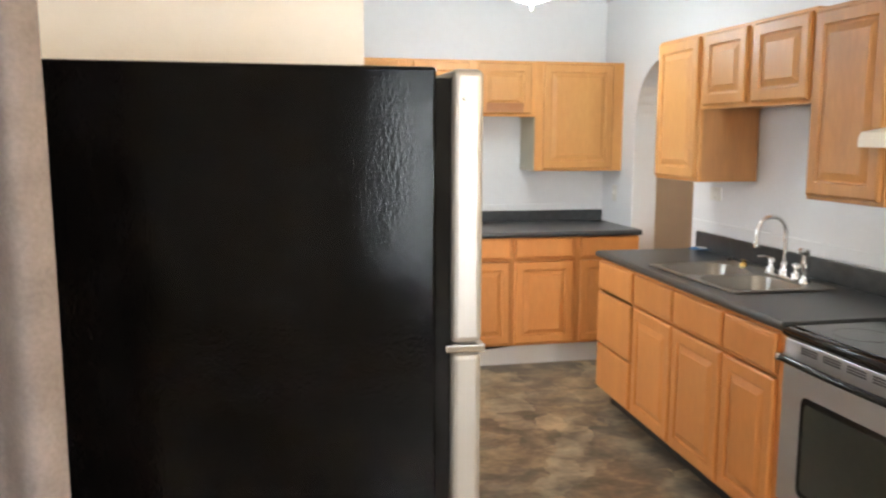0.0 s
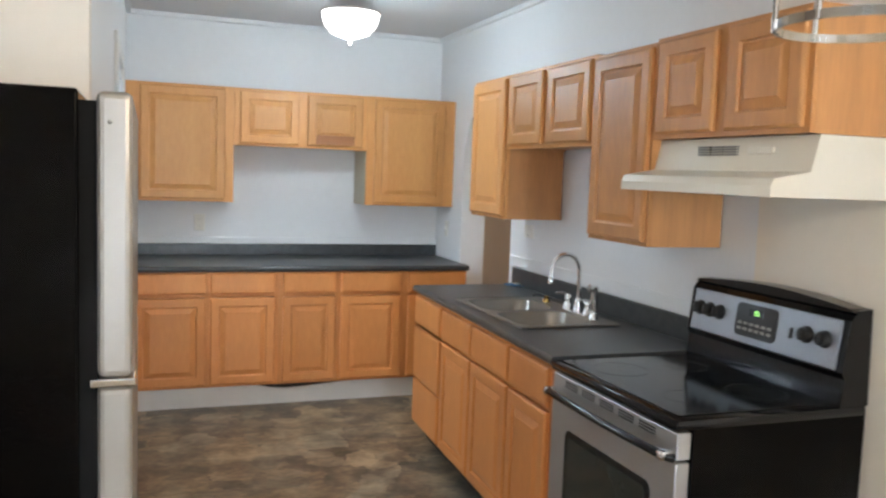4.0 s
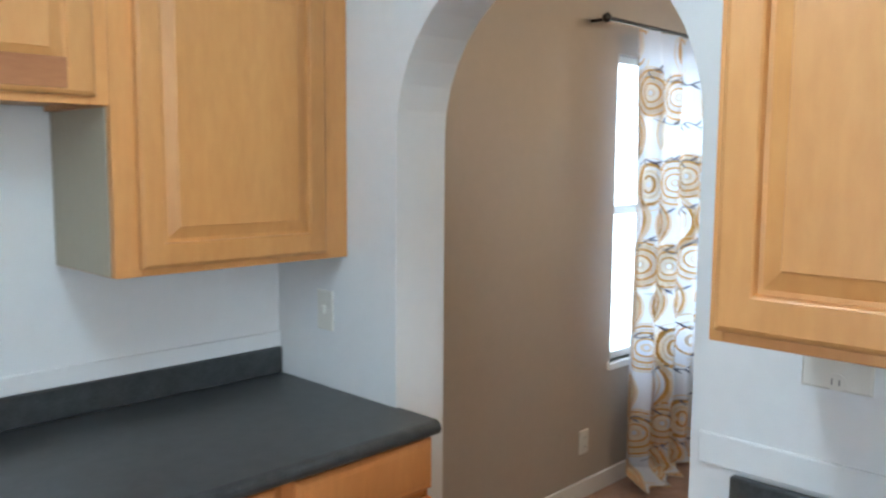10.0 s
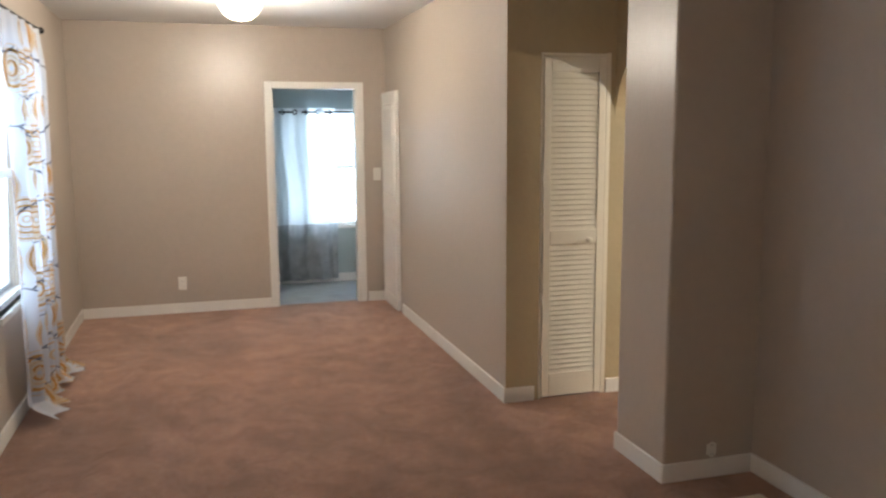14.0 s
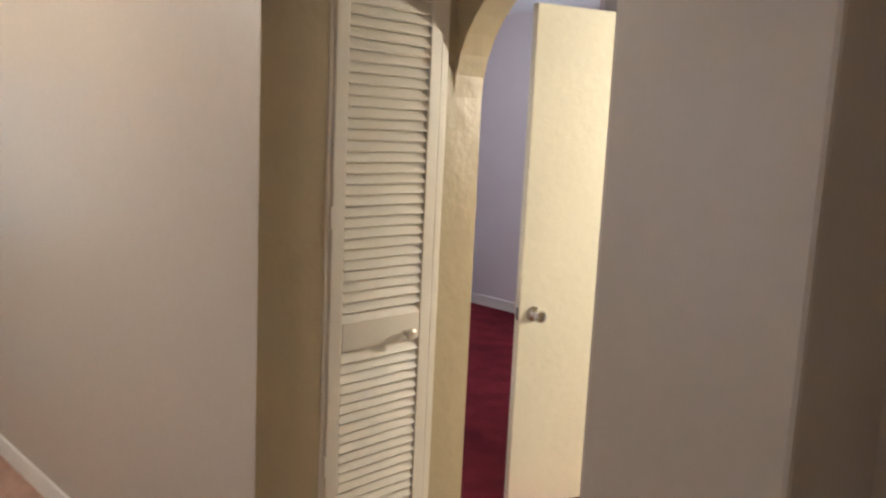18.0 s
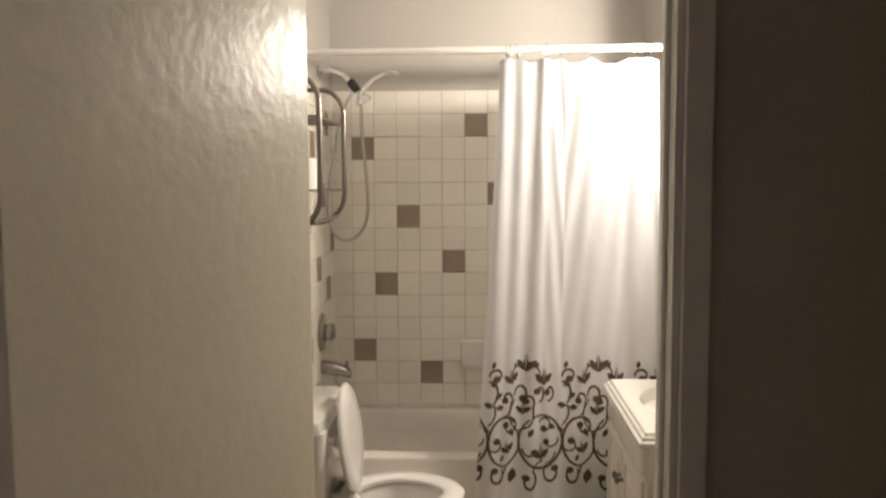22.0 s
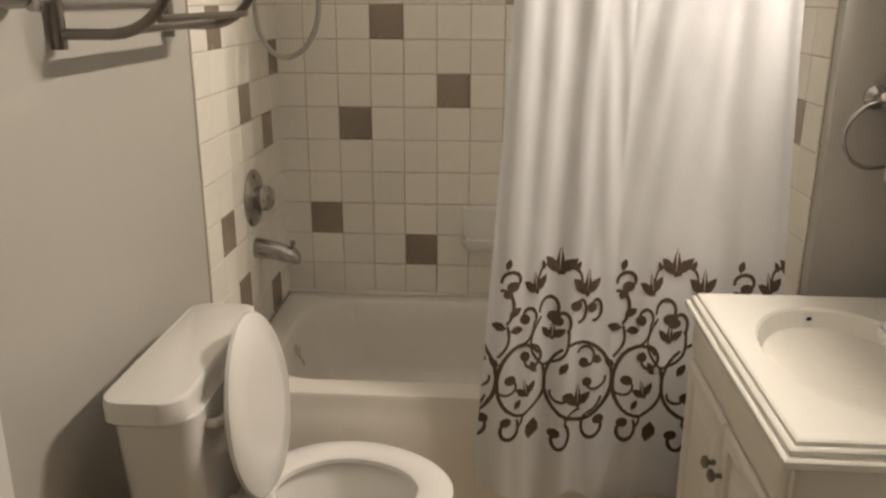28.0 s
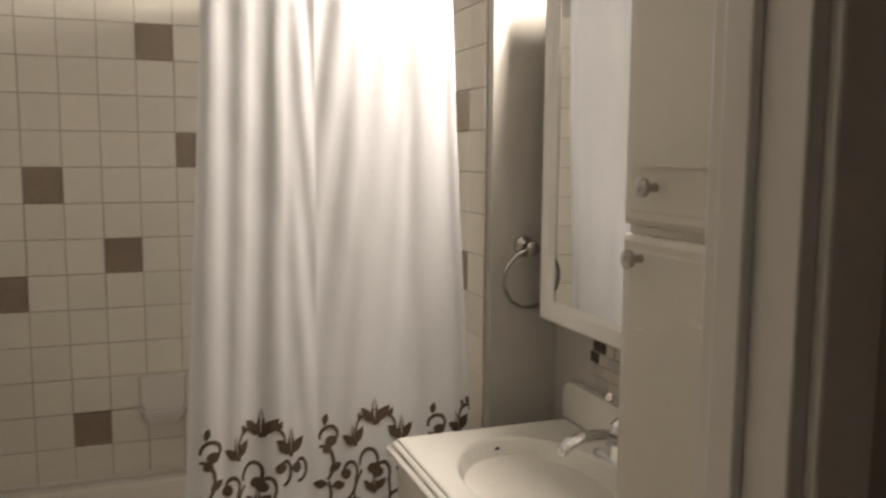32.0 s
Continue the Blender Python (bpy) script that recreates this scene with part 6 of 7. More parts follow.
    # scroll border: s across and h upwards from the lowest curls, in metres of cloth
    bm = bmesh.new()
    cloth_w, h0 = 0.80, 0.228

    def lay(s, h):
        return place(min(0.998, max(0.002, s / cloth_w)), (top - (h0 + 1.10 * h)) / (top - bottom), 0.0026)

    def disc(x, y, r, k=0.8):
        blob(bm, [(x + r * math.cos(a), y + k * r * math.sin(a)) for a in [2 * math.pi * i / 12 for i in range(12)]], lay)

    def vine(cx, cy, rx, ry, a0, a1, curl=0.0, width=0.0075):
        """A stem that runs round an oval; with curl it winds inwards and ends in a round bud."""
        n = max(8, int(abs(a1 - a0) / 14))
        pts = []
        for i in range(n + 1):
            t = i / n
            k, a = 1 - curl * t ** 1.5, radians(a0 + (a1 - a0) * t)
            pts.append((cx + rx * k * math.cos(a), cy + ry * k * math.sin(a)))
        ribbon(bm, pts, lambda t: width * (0.78 + 0.42 * math.sin(math.pi * (0.1 + 0.85 * t))), lay)
        if curl:
            disc(*pts[-1], 0.0155)

    def stem(x0, y0, x1, y1, bend, width=0.007):
        d = math.hypot(x1 - x0, y1 - y0)
        nx, ny = -(y1 - y0) / d, (x1 - x0) / d
        ribbon(bm, [(x0 + (x1 - x0) * t + nx * bend * math.sin(math.pi * t), y0 + (y1 - y0) * t + ny * bend * math.sin(math.pi * t)) for t in [i / 10 for i in range(11)]], width * 1.0, lay)

    def leaf(x, y, a, size, wide=0.24):
        size *= 1.2
        wide *= 1.25
        c, s = math.cos(radians(a)), math.sin(radians(a))
        blob(bm, [(x + size * (px * c - py * s), y + size * (px * s + py * c)) for px, py in ((0, 0), (0.25, wide * 0.8), (0.55, wide), (0.82, wide * 0.5), (1, 0), (0.75, -wide * 0.7), (0.4, -wide * 0.85))], lay)

    def tulip(x, y, a, size):
        """A flower of two spread petals and two that close to a point, with a gap between them."""
        size *= 1.15
        for d in (-48, 48):
            leaf(x, y, a + d, size * 0.86, 0.20)
        for m in (-1, 1):
            c, s = math.cos(radians(a)), math.sin(radians(a))
            blob(bm, [(x + size * (px * c - m * py * s), y + size * (px * s + m * py * c)) for px, py in ((-0.05, 0.0), (0.18, 0.15), (0.50, 0.19), (1.12, 0.02), (0.70, 0.045), (0.35, 0.02))], lay)
        disc(x, y, size * 0.14)

    def sprig(c, f):
        """One repeat of the border; f = -1 turns it round, as the lower vines do in turn."""
        q = lambda x: c + f * x
        turn = lambda a: a if f > 0 else 180 - a
        v = lambda x, y, rx, ry, a0, a1, curl=0.0, width=0.0075: vine(q(x), y, rx, ry, turn(a0), turn(a1), curl, width)
        # the lower wreath with its hanging curl
        v(0.075, 0.178, 0.068, 0.088, -80, -310, 0.0, 0.0085)
        v(0.095, 0.236, 0.034, 0.030, 100, -190, 0.45)
        v(0.046, 0.058, 0.030, 0.036, 40, -240, 0.5, 0.0085)
        stem(q(0.086), 0.090, q(0.070), 0.060, f * 0.006)
        stem(q(0.086), 0.090, q(0.134), 0.215, f * -0.030, 0.0085)
        v(0.035, 0.168, 0.030, 0.026, -150, 70, 0.5, 0.006)
        leaf(q(0.010), 0.215, turn(150), 0.026)
        leaf(q(0.060), 0.105, turn(60), 0.026)
        leaf(q(0.118), 0.200, turn(130), 0.030)
        tulip(q(0.096), 0.142, turn(112), 0.036)
        leaf(q(0.122), 0.082, turn(-100), 0.046, 0.30)
        # the stem that climbs between two wreaths
        stem(q(0.134), 0.215, q(0.118), 0.330, f * 0.034)
        v(0.142, 0.345, 0.030, 0.034, 190, -60, 0.5)
        stem(q(0.134), 0.215, q(0.190), 0.300, f * -0.026)
        v(0.172, 0.318, 0.022, 0.030, -50, 170, 0.5)
        tulip(q(0.152), 0.278, turn(90), 0.034)
        # the vine at the wreath's shoulder
        stem(q(0.004), 0.235, q(0.022), 0.310, f * -0.014)
        v(0.004, 0.350, 0.030, 0.042, -60, 100, 0.0)
        v(0.026, 0.412, 0.026, 0.024, 190, -80, 0.5)
        disc(q(0.018), 0.382, 0.012)
        leaf(q(0.024), 0.330, turn(35), 0.030)
        leaf(q(0.020), 0.305, turn(170), 0.032)
        leaf(q(0.028), 0.296, turn(10), 0.030)
        leaf(q(0.012), 0.436, turn(80), 0.024)
        v(0.078, 0.330, 0.026, 0.024, -40, 210, 0.5)
        stem(q(0.060), 0.262, q(0.098), 0.318, f * -0.012)
        # crowns
        tulip(q(0.098), 0.388, turn(105), 0.040)
        v(0.128, 0.420, 0.028, 0.030, 200, 40, 0.0, 0.006)
        v(0.188, 0.410, 0.026, 0.036, 150, -20, 0.0, 0.006)
        tulip(q(0.158), 0.432, turn(90), 0.046)
        leaf(q(0.118), 0.440, turn(120), 0.020)
        leaf(q(0.196), 0.438, turn(70), 0.022)
        v(0.214, 0.350, 0.020, 0.030, -100, 150, 0.45)
        v(0.262, 0.352, 0.022, 0.028, -110, 170, 0.5)
        tulip(q(0.232), 0.385, turn(90), 0.046)
        # the second wreath, wider and leaning
        v(0.232, 0.178, 0.092, 0.096, 118, -235, 0.0, 0.0085)
        v(0.246, 0.238, 0.030, 0.028, 160, -120, 0.5, 0.0065)
        v(0.272, 0.182, 0.036, 0.026, 20, -170, 0.5, 0.0065)
        v(0.186, 0.148, 0.030, 0.026, 170, 330, 0.4, 0.0065)
        stem(q(0.202), 0.085, q(0.240), 0.110, f * 0.004)
        tulip(q(0.232), 0.118, turn(95), 0.044)
        leaf(q(0.176), 0.195, turn(60), 0.030)
        leaf(q(0.296), 0.228, turn(160), 0.030)
        v(0.186, 0.036, 0.028, 0.040, 60, -210, 0.5, 0.0085)
        stem(q(0.200), 0.088, q(0.198), 0.070, f * 0.002)
        v(0.284, 0.068, 0.036, 0.040, 130, 400, 0.5, 0.0085)
        stem(q(0.262), 0.100, q(0.300), 0.140, f * -0.008)
    for k in range(-1, 3):
        sprig(0.03 + k * 0.318, 1)
    tagged(part("scroll_print", bm, SCROLL_CLOTH, ob), "dark brown scroll and tulip print", kind="stuff")
    return ob


shower_curtain()


# ---------------------------------------------------------------- toilet
def toilet():
    ob = thing("toilet", "white two-piece toilet with its lid raised", "toilet", pose(B_E, 0.515, 0, 0, 0, 180))

    def oval(cx, rx, ry, z, back=0.85, n=36):
        out = []
        for i in range(n):
            a = 2 * math.pi * i / n
            x = rx * math.cos(a)
            out.append((cx + (x if x > 0 else x * back), ry * math.sin(a) * (1 - 0.06 * max(0, math.cos(a))), z))
        return out
    tank = loft([[(0.166 + x, y + 0.008, z) for x, y in rounded(w, d, r, 5)] for w, d, r, z in ((0.120, 0.37, 0.03, 0.335), (0.132, 0.40, 0.04, 0.35), (0.150, 0.44, 0.04, 0.62), (0.152, 0.445, 0.04, 0.66))])
    part("tank", tank, PORCELAIN, ob, smooth=True)
    lid_pts = [(x + 0.125 + (0.022 * math.cos(2.2 * math.pi * y / 0.478) if x > 0 else 0), y) for x, y in rounded(0.168, 0.478, 0.04, 9)]
    part("tank_lid", loft([[(0.166 + (x - 0.125) * k, y * k + 0.008, z) for x, y in lid_pts] for k, z in ((0.97, 0.655), (1.0, 0.662), (1.0, 0.690), (0.985, 0.700), (0.95, 0.703))]), PORCELAIN, ob, smooth=True)
    part("flush_lever", tube([(0.236, -0.15, 0.625), (0.256, -0.15, 0.625), (0.262, -0.13, 0.622), (0.264, -0.09, 0.617)], 0.009, 8), PLATE, ob, smooth=True)
    bowl = loft([oval(0.38, 0.17, 0.105, 0.0, 1.5), oval(0.38, 0.172, 0.108, 0.03, 1.5), oval(0.38, 0.16, 0.098, 0.10, 1.55), oval(0.39, 0.175, 0.108, 0.17, 1.5), oval(0.42, 0.215, 0.145, 0.26, 1.25),
                 oval(0.44, 0.228, 0.172, 0.34, 1.1), oval(0.445, 0.228, 0.178, 0.375, 1.1), oval(0.445, 0.222, 0.172, 0.383, 1.1), oval(0.455, 0.165, 0.12, 0.383, 1.0), oval(0.455, 0.155, 0.112, 0.36, 1.0), oval(0.45, 0.13, 0.095, 0.27, 1.0), oval(0.43, 0.07, 0.055, 0.20, 1.0)])
    part("bowl", bowl, PORCELAIN, ob, smooth=True)
    part("deck", loft([[(0.155 + x, y, z) for x, y in rounded(w, d, 0.04, 5)] for w, d, z in ((0.20, 0.16, 0.22), (0.24, 0.23, 0.30), (0.25, 0.25, 0.338))]), PORCELAIN, ob, smooth=True)
    for side in (-1, 1):
        pts = [(x, side * y, z) for x, y, z in ((0.42, 0.085, 0.15), (0.38, 0.092, 0.19), (0.32, 0.096, 0.232), (0.25, 0.098, 0.25), (0.195, 0.098, 0.225), (0.172, 0.098, 0.165), (0.205, 0.098, 0.105), (0.28, 0.098, 0.068), (0.36, 0.098, 0.052), (0.43, 0.09, 0.05))]
        part("trapway", tube(pts, 0.034, 12), PORCELAIN, ob, smooth=True)
        part("bolt_cap", lathe([(0.016, 0), (0.015, 0.012), (0.006, 0.018)], 14, Matrix.Translation((0.26, side * 0.118, 0.0))), PORCELAIN, ob, smooth=True)

    def seat_ring(k, z):
        return [(0.452 + (x - 0.452) * k[0], y * k[1], z) for x, y, _ in oval(0.452, 0.222, 0.182, 0, 0.92)]
    part("seat", loft([seat_ring((0.98, 0.98), 0.389), seat_ring((1, 1), 0.394), seat_ring((1, 1), 0.402), seat_ring((0.96, 0.95), 0.409), seat_ring((0.72, 0.66), 0.408), seat_ring((0.68, 0.62), 0.402), seat_ring((0.68, 0.62), 0.390), seat_ring((0.98, 0.98), 0.389)], False, False), SEAT, ob, "white plastic seat ring", smooth=True)
    lid = bmesh.new()
    prof = [((x - 0.24) * 0.86, y * 0.97) for x, y, _ in oval(0.45, 0.215, 0.182, 0, 0.95)]
    lid = loft([[(d, y * k, 0.19 + (x - 0.19) * k) for x, y in prof] for k, d in ((0.96, 0.0), (1.0, 0.004), (1.0, 0.012), (0.95, 0.020), (0.6, 0.024), (0.2, 0.025))])
    lob = part("lid", lid, SEAT, ob, "raised white lid leaning on the tank", smooth=True)
    lob.matrix_basis = pose(0.305, 0, 0.405, 0, -7, 0)
    for y in (-0.075, 0.075):
        part("hinge", box(0.235, y - 0.022, 0.384, 0.285, y + 0.022, 0.418, 0.006), SEAT, ob, smooth=True)
    return ob


toilet()
supply = thing("water_supply", "chrome supply stop with a braided hose", "valve")
part("stop_valve", lathe([(0.018, 0), (0.018, 0.006), (0.01, 0.01), (0.01, 0.05), (0.016, 0.055), (0.016, 0.07)], 14, pose(B_E - 0.001, 0.80, 0.14, 0, -90, 0)), CHROME, supply, smooth=True)
part("hose", tube([(7.93, 0.80, 0.145), (7.915, 0.80, 0.22), (7.91, 0.76, 0.29), (7.905, 0.70, 0.345)], 0.006, 8), STEEL, supply, smooth=True)
brush = thing("toilet_brush", "dark toilet brush standing behind the tank", "brush", pose(7.93, 0.25, 0))
part("cup", lathe([(0.045, 0), (0.05, 0.01), (0.042, 0.10), (0.038, 0.10)], 18), BLACK_PLASTIC, brush, smooth=True)
part("stick", tube([(0, 0, 0.02), (0, 0, 0.36)], 0.008, 8), BLACK_PLASTIC, brush, smooth=True)


# ---------------------------------------------------------------- vanity, mirror cabinet, linen cabinet
def vanity():
    ob = thing("vanity_cabinet", "off-white two-door vanity cabinet with worn paint", "vanity")
    x0, xf, ya, yb, z = B_W, 6.762, 0.105, 0.765, 0.652
    part("body", box(x0 + 0.002, ya, 0.06, xf, yb, z, 0.003), VANITY_WHITE, ob)
    part("toe_board", box(x0 + 0.002, ya + 0.01, 0.0, xf - 0.05, yb - 0.01, 0.06), VANITY_WHITE, ob)
    part("false_drawer", raised(yb - ya - 0.03, 0.10, 0.014, plain=True), VANITY_WHITE, ob).matrix_basis = pose(xf, ya + 0.015, 0.545, 0, 0, 90)
    w = (yb - ya - 0.036) / 2
    for i in range(2):
        d = part("door", raised(w, 0.455, 0.016, 0.04), VANITY_WHITE, ob)
        d.matrix_basis = pose(xf, ya + 0.015 + i * (w + 0.006), 0.08, 0, 0, 90)
        kx = w - 0.022 if i == 0 else 0.022
        part("knob", lathe([(0.006, 0), (0.005, 0.012), (0.013, 0.018), (0.014, 0.024), (0.006, 0.029)], 16, pose(kx, -0.016, 0.35, 90)), PEWTER, d, smooth=True)
    part("side_rail", box(x0 + 0.05, yb, 0.50, xf - 0.004, yb + 0.005, z, 0.002), VANITY_WHITE, ob)
    part("side_panel", box(x0 + 0.05, yb, 0.06, xf - 0.03, yb + 0.003, 0.495, 0.001), VANITY_WHITE, ob)
    top = thing("basin_counter", "cream cultured marble vanity top with an oval basin", "counter")
    tx0, tx1, ty0, ty1, tz = B_W + 0.001, 6.79, 0.078, 0.79, 0.692
    cx, cy, w, d = (tx0 + tx1) / 2, (ty0 + ty1) / 2, tx1 - tx0, ty1 - ty0
    bx, by = 6.545, 0.43
    n = 48

    def rect(inset, zz):
        out = []
        for i in range(n):
            a = 2 * math.pi * (i + 0.5) / n
            c, s = math.cos(a), math.sin(a)
            k = min((w / 2 - inset) / max(1e-6, abs(c)), (d / 2 - inset) / max(1e-6, abs(s)))
            out.append([cx + k * c, cy + k * s, zz])
        for sx, sy in ((1, 1), (1, -1), (-1, 1), (-1, -1)):
            px, py = cx + sx * (w / 2 - inset), cy + sy * (d / 2 - inset)
            q = min(out, key=lambda p: (p[0] - px) ** 2 + (p[1] - py) ** 2)
            q[0], q[1] = px, py
        return [tuple(p) for p in out]

    def bowl(rx, ry, zz):
        return [(bx + rx * math.cos(2 * math.pi * (i + 0.5) / n), by + ry * math.sin(2 * math.pi * (i + 0.5) / n), zz) for i in range(n)]
    slabm = loft([rect(0.006, tz - 0.044), rect(0.0, tz - 0.040), rect(0.0, tz - 0.028), rect(0.004, tz - 0.0245), rect(0.011, tz - 0.024), rect(0.011, tz - 0.014), rect(0.015, tz - 0.0105), rect(0.021, tz - 0.010), rect(0.022, tz - 0.003), rect(0.027, tz), bowl(0.172, 0.252, tz), bowl(0.166, 0.246, tz - 0.006),
                  bowl(0.155, 0.23, tz - 0.04), bowl(0.13, 0.20, tz - 0.085), bowl(0.09, 0.13, tz - 0.115), bowl(0.03, 0.03, tz - 0.125)])
    part("slab", slabm, CULTURED, top)
    arc_pts = [(ty0 + 0.045 - 0.045 * math.sin(k * math.pi / 12), tz + 0.055 + 0.045 * math.cos(k * math.pi / 12)) for k in range(7)]
    part("backsplash", prism(arc_pts + [(ty0 + 0.004, tz + 0.0005), (ty1 - 0.004, tz + 0.0005), (ty1 - 0.004, tz + 0.10)], tx0, tx0 + 0.02, "x"), CULTURED, top)
    part("overflow_hole", lathe([(0.006, 0), (0.006, 0.002), (0.002, 0.002)], 10, pose(6.545, 0.197, tz - 0.022, 60, 0, 0)), HOLE_SHADE, top)
    part("drain", lathe([(0.024, 0), (0.024, 0.003), (0.008, 0.004)], 18, Matrix.Translation((bx, by, tz - 0.1245))), CHROME, top, smooth=True)
    fa = thing("basin_faucet", "chrome single-handle basin faucet", "faucet", pose(6.345, 0.43, tz) @ Matrix.Scale(1.24, 4))
    part("base", loft([[(x, y, z) for x, y in rounded(w, d, 0.02, 5)] for w, d, z in ((0.05, 0.15, 0.0005), (0.05, 0.15, 0.008), (0.042, 0.12, 0.014))]), CHROME, fa, smooth=True)
    part("column", lathe([(0.026, 0.012), (0.024, 0.03), (0.021, 0.06), (0.023, 0.075), (0.012, 0.085)], 20), CHROME, fa, smooth=True)
    part("spout", loft([[(x, r * 1.15 * math.cos(a), z + r * 0.8 * math.sin(a)) for a in [2 * math.pi * i / 14 for i in range(14)]] for x, z, r in ((0.0, 0.045, 0.019), (0.04, 0.056, 0.017), (0.085, 0.058, 0.015), (0.115, 0.05, 0.014), (0.125, 0.036, 0.013))]), CHROME, fa, smooth=True)
    part("lever", tube([(0, 0, 0.08), (-0.004, 0, 0.10), (0.02, 0.012, 0.122), (0.045, 0.02, 0.135)], 0.0075, 8), CHROME, fa, smooth=True)


vanity()


def medicine_cabinet():
    ob = thing("medicine_cabinet", "white framed mirror cabinet over the vanity", "mirror cabinet")
    x0, x1, ya, yb, z0, z1 = B_W + 0.001, 6.372, 0.100, 0.80, 0.965, 1.80
    part("box", box(x0, ya + 0.01, z0 + 0.012, x1, yb - 0.01, z1 - 0.01, 0.003), VANITY_WHITE, ob)
    e, t = 0.052, 0.02
    dr = part("door", loft([[(x1 + dx, y, z) for y, z in ((ya + i, z0 + i), (yb - i, z0 + i), (yb - i, z1 - i), (ya + i, z1 - i))] for i, dx in ((0, 0), (0, t - 0.006), (0.006, t), (e - 0.012, t), (e, t - 0.01), (e, 0.004))], True, False), TRIM, ob, "white moulded door frame")
    part("mirror", box(x1 + 0.003, ya + e - 0.004, z0 + e - 0.004, x1 + 0.009, yb - e + 0.004, z1 - e + 0.004), MIRROR, dr)
    part("cornice_neck", box(x0, ya - 0.008, z1 - 0.004, x1 + t + 0.012, yb + 0.008, z1 + 0.0125, 0.003), VANITY_WHITE, ob)
    part("cornice", box(x0, ya - 0.03, z1 + 0.012, x1 + t + 0.034, yb + 0.03, z1 + 0.045, 0.010), VANITY_WHITE, ob)
    li = thing("vanity_light", "three-globe bath light bar, lit, over the mirror", "wall light")
    part("back_plate", box(x0, 0.08, 1.925, x0 + 0.025, 0.44, 2.015, 0.006), CHROME, li)
    for y in (0.15, 0.26, 0.37):
        part("arm", tube([(x0 + 0.02, y, 1.97), (6.325, y, 1.97)], 0.011, 12), CHROME, li, smooth=True)
        g = part("globe", lathe([(0.02, 0.0), (0.035, 0.012), (0.048, 0.04), (0.048, 0.06), (0.035, 0.088), (0.006, 0.098)], 24, pose(6.313, y, 1.97, 0, 90, 0) @ Matrix.Scale(0.66, 4)), LAMP_GLASS, li, "lit frosted globe", smooth=True)


medicine_cabinet()


def linen_cabinet():
    ob = thing("linen_cabinet", "tall white linen cabinet with scalloped door panels", "cabinet")
    x0, x1, ya, yb = B_W + 0.001, 6.69, 0.955, 1.285
    part("body", box(x0, ya, 0.0, x1, yb, 2.0, 0.003), VANITY_WHITE, ob)
    w = yb - ya - 0.01
    for z0, h, knob, kx in ((0.06, 1.210, 1.180, 0.052), (1.283, 0.685, 0.053, 0.080)):
        d = part("door", raised(w, h, 0.016, plain=True), VANITY_WHITE, ob)
        d.matrix_basis = pose(x1, ya + 0.005, z0, 0, 0, 90)
        n = 16
        arch = [(0.05 + (w - 0.10) * i / n, h - 0.09 - 0.035 * (0.5 + 0.5 * math.cos(2 * math.pi * 1.0 * i / n)) * 1.0) for i in range(n + 1)]
        part("panel", prism([(0.05, 0.08), (w - 0.05, 0.08)] + arch[::-1], -0.025, -0.0165, "y"), VANITY_WHITE, d)
        part("knob", lathe([(0.006, 0), (0.005, 0.012), (0.012, 0.017), (0.013, 0.024), (0.005, 0.029)], 16, pose(kx, -0.017, knob, 90)), AGED_CHROME, d, smooth=True)
    return ob


linen_cabinet()
mos = thing("mosaic_strip", "grey and brown glass mosaic strip over the vanity", "tile strip")
part("bed", box(B_W + 0.0005, 0.19, 0.805, B_W + 0.004, 0.93, 0.925), GROUT, mos)
MOS = [mat("mosaic dark", (0.06, 0.055, 0.05), 0.15), mat("mosaic grey", (0.50, 0.49, 0.46), 0.2), mat("mosaic tan", (0.60, 0.56, 0.49), 0.15)]
rng = random.Random(3)
proto = {}
for r in range(4):
    y = 0.192 + 0.012 * (r % 2)
    while y < 0.915:
        w = rng.choice((0.025, 0.04, 0.06))
        k = rng.choice((0, 1, 1, 2, 2))
        m = pose(B_W + 0.004, y, 0.808 + r * 0.0292)
        if (w, k) in proto:
            same("mosaic_piece", proto[(w, k)], mos, m)
        else:
            proto[(w, k)] = part("mosaic_piece", box(0, 0.001, 0.001, 0.004, w - 0.001, 0.027, 0.001, seg=1), MOS[k], mos)
            proto[(w, k)].matrix_basis = m
        y += w

# ---------------------------------------------------------------- rack, towel bar, ring
rack = thing("towel_rack", "dark pewter train rack shelf over the toilet", "shelf rack")
RX = B_E - 0.016
for y in (0.578, 0.105):
    f = part("side_frame", tube([(RX, y, 1.265), (RX, y, 1.82)], 0.0125, 12), PEWTER, rack, smooth=True)
    part("front_bow", tube([(RX, y, 1.79), (7.88, y, 1.79)] + arc((7.865, y, 1.70), 0.09, 90, 180, 8)[1:] + [(7.775, y, 1.40)] + arc((7.885, y, 1.40), 0.11, 180, 270, 8)[1:] + [(RX, y, 1.29)], 0.0095, 10), PEWTER, f, smooth=True)
for z in (1.655, 1.415):
    sh = part("shelf", box(7.777, 0.105, z - 0.004, 7.785, 0.578, z + 0.004), PEWTER, rack)
    part("shelf_bar", box(RX - 0.005, 0.105, z - 0.004, RX + 0.003, 0.578, z + 0.004), PEWTER, sh)
    one = None
    for i in range(19):
        m = pose(0, 0.115 + i * 0.0253, z + 0.004)
        if one is None:
            one = part("wire", box(7.777, -0.0065, -0.003, RX, 0.0065, 0.001), PEWTER, rack)
            one.matrix_basis = m
        else:
            same("wire", one, rack, m)
part("lower_bar", tube([(7.80, 0.105, 1.315), (7.80, 0.578, 1.315)], 0.007, 8), PEWTER, rack, smooth=True)
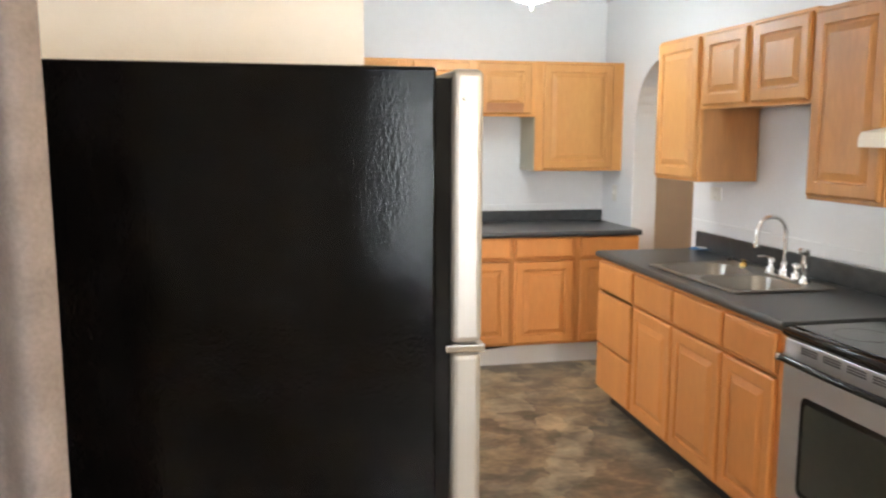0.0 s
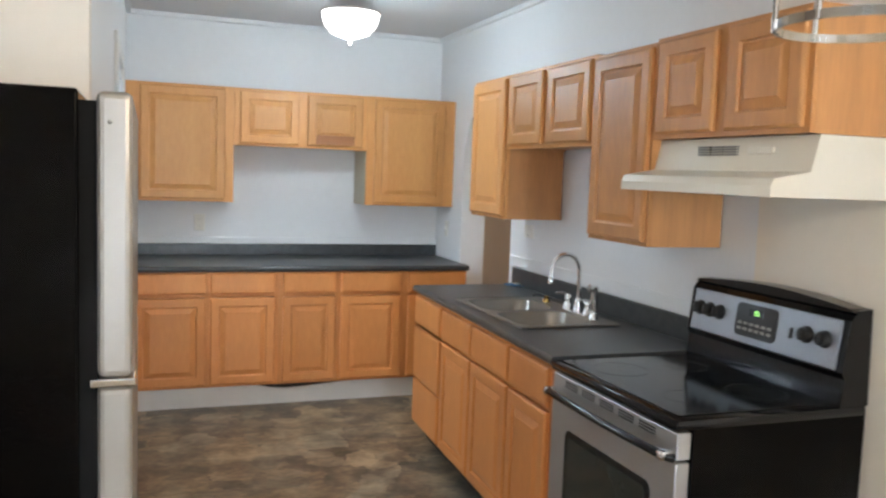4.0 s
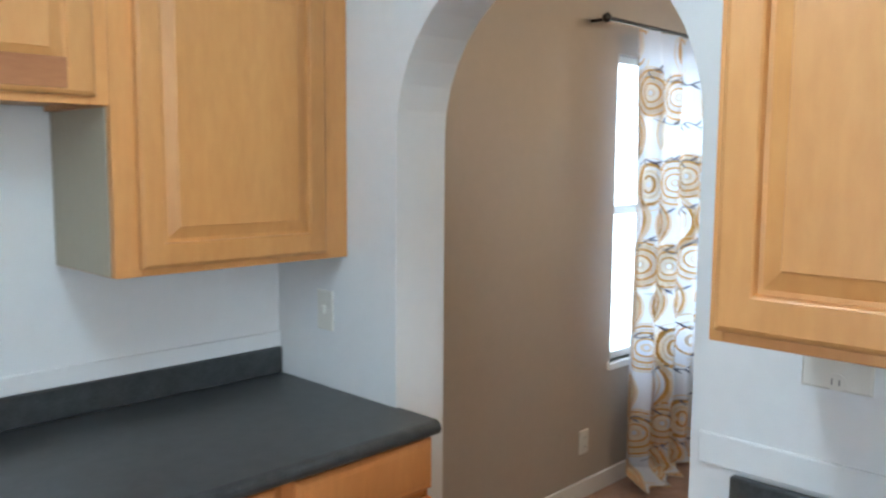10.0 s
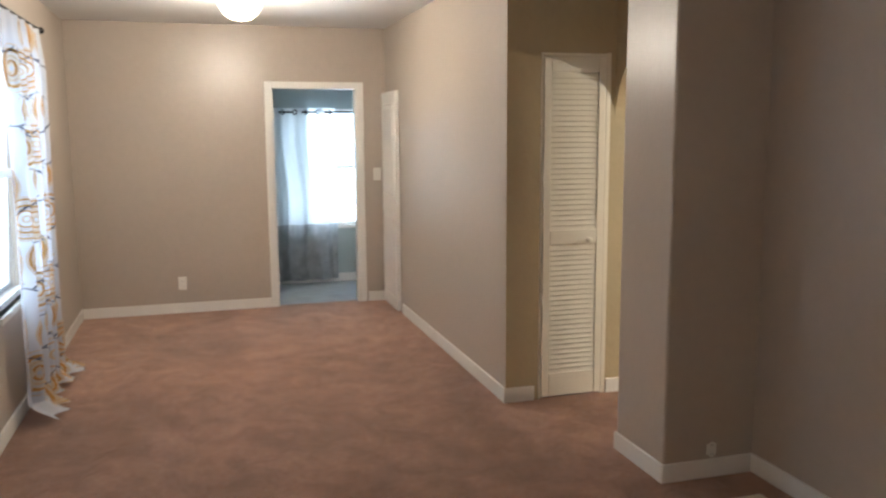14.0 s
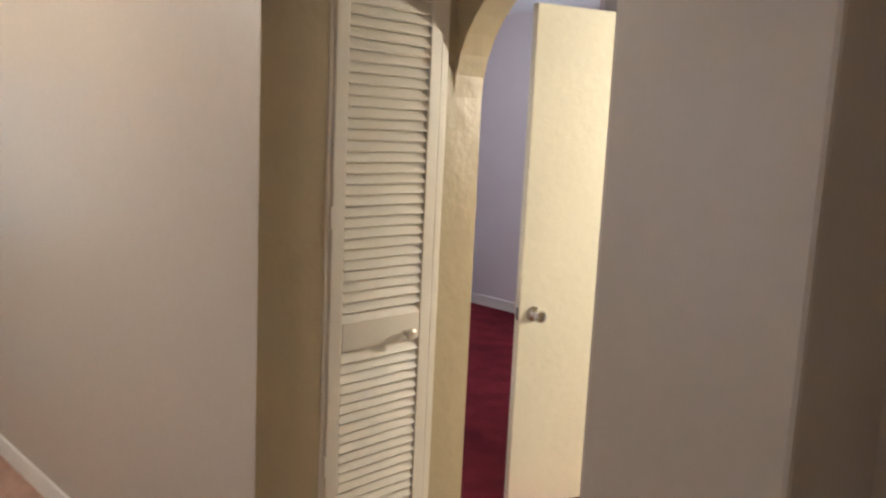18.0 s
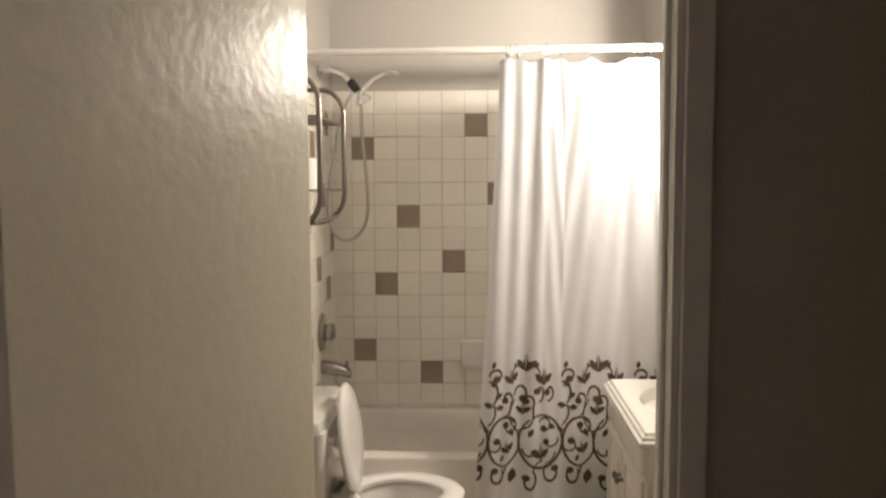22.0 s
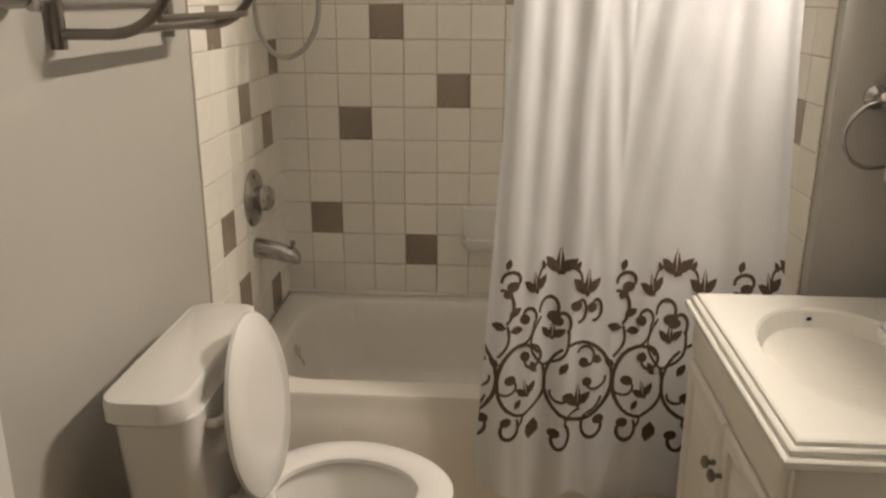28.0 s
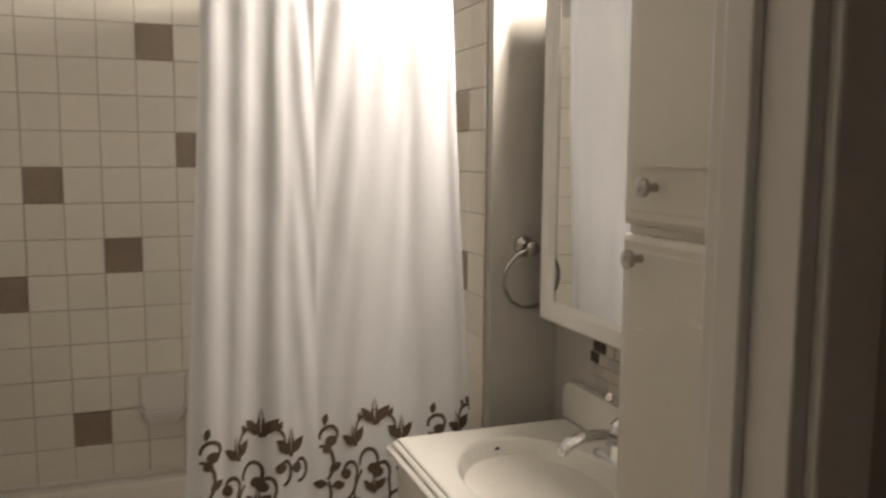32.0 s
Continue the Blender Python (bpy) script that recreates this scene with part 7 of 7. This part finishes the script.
part("lower_bar", tube([(7.87, 0.105, 1.295), (7.87, 0.578, 1.295)], 0.007, 8), PEWTER, rack, smooth=True)
part("upper_bar", tube([(RX, 0.105, 1.755), (RX, 0.578, 1.755)], 0.007, 8), PEWTER, rack, smooth=True)
for y, r in ((0.385, 0.05), (0.275, 0.05)):
    tp = thing("toilet_roll", "white toilet paper roll standing on the rack", "toilet paper", pose(7.875, y, 1.4205), "rolls on the rack")
    part("paper", lathe([(r - 0.001, 0), (r, 0.003), (r, 0.102), (r - 0.001, 0.105), (0.021, 0.105), (0.02, 0.1), (0.02, 0.005)], 28), PAPER, tp, smooth=True)
    part("core", lathe([(0.0205, 0.001), (0.0205, 0.1052), (0.0195, 0.1052), (0.0195, 0.001)], 20), mat("cardboard", (0.35, 0.26, 0.17), 0.8), tp, smooth=True)
bar = thing("towel_bar", "chrome towel bar on round wall posts", "towel bar")
for y in (0.725, 1.245):
    p = part("post", lathe([(0.032, 0), (0.032, 0.005), (0.026, 0.012), (0.014, 0.02), (0.012, 0.05), (0.017, 0.058), (0.017, 0.07), (0.006, 0.074)], 22, pose(B_E - 0.0005, y, 1.345, 0, -90, 0)), AGED_CHROME, bar, smooth=True)
part("rod", tube([(B_E - 0.06, 0.685, 1.345), (B_E - 0.06, 1.27, 1.345)], 0.0085, 12), AGED_CHROME, bar, smooth=True)
ring = thing("towel_ring", "chrome towel ring on the wall by the tub", "towel ring")
part("post", lathe([(0.028, 0), (0.028, 0.005), (0.022, 0.012), (0.013, 0.02), (0.012, 0.045), (0.018, 0.055), (0.006, 0.062)], 22, pose(6.385, -0.0095, 1.135, -90, 0, 0)), AGED_CHROME, ring, smooth=True)
part("hoop", tube([(6.385 + 0.075 * math.cos(a), 0.035 + 0.012 * math.sin(a), 1.055 + 0.078 * math.sin(a)) for a in [2 * math.pi * i / 36 for i in range(36)]], 0.005, 8, True), AGED_CHROME, ring, smooth=True)

# ---------------------------------------------------------------- bathroom floor and wall tiles
floor = thing("floor_bathroom", "beige mottled ceramic floor tiles, dark grout", "floor", kind="structure")
part("grout_bed", box(B_W, -0.03, -0.12, B_E, 1.38, -0.004), FLOOR_GROUT, floor)
FT = 0.298
cells = {}
for i in range(-4, 3):
    for j in range(-3, 6):
        x0, x1 = max(B_W, 7.085 + i * FT) + 0.002, min(B_E, 7.085 + (i + 1) * FT) - 0.002
        y0, y1 = max(-0.025, 0.302 + j * FT) + 0.002, min(1.375, 0.302 + (j + 1) * FT) - 0.002
        if x1 - x0 < 0.02 or y1 - y0 < 0.02:
            continue
        key = (round(x1 - x0, 3), round(y1 - y0, 3))
        m = pose((x0 + x1) / 2, (y0 + y1) / 2, 0)
        if key in cells:
            same("tile", cells[key], floor, m)
        else:
            w, d = (x1 - x0) / 2, (y1 - y0) / 2
            cells[key] = part("tile", loft([[(sx * (w - i), sy * (d - i), z) for sx, sy in ((-1, -1), (1, -1), (1, 1), (-1, 1))] for i, z in ((0, -0.006), (0, -0.0015), (0.002, 0.0))], cap0=False), FLOOR_TILE, floor)
            cells[key].matrix_basis = m

DARK_BACK = {(c + 1, r + 1) for c, r in ((5, 0), (0, 1), (2, 4), (4, 6), (1, 7), (0, 10), (3, 11), (6, 3))}
first = B_E - 7.891
tile_field("tile_wall_back", [first] + [T] * 12 + [B_E - first - 12 * T - 6.4785], (B_E, B_S, TILE_TOP), 180, DARK_BACK, "cream square wall tiles with scattered brown tiles")
tile_field("tile_wall_left", [T] * 7, (B_E, B_S + 7 * T, TILE_TOP), -90, {(6 - c, r) for c, r in ((4, 2), (1, 1), (5, 5), (3, 7), (1, 8), (0, 6), (5, 10), (4, 12), (1, 13), (2, 4))}, "cream and brown wall tiles beside the shower")
tile_field("tile_wall_right", [T] * 7, (6.4785, B_S, TILE_TOP), 90, {(5, 3), (5, 7), (2, 5), (1, 10)}, "cream and brown wall tiles at the tub's far end")
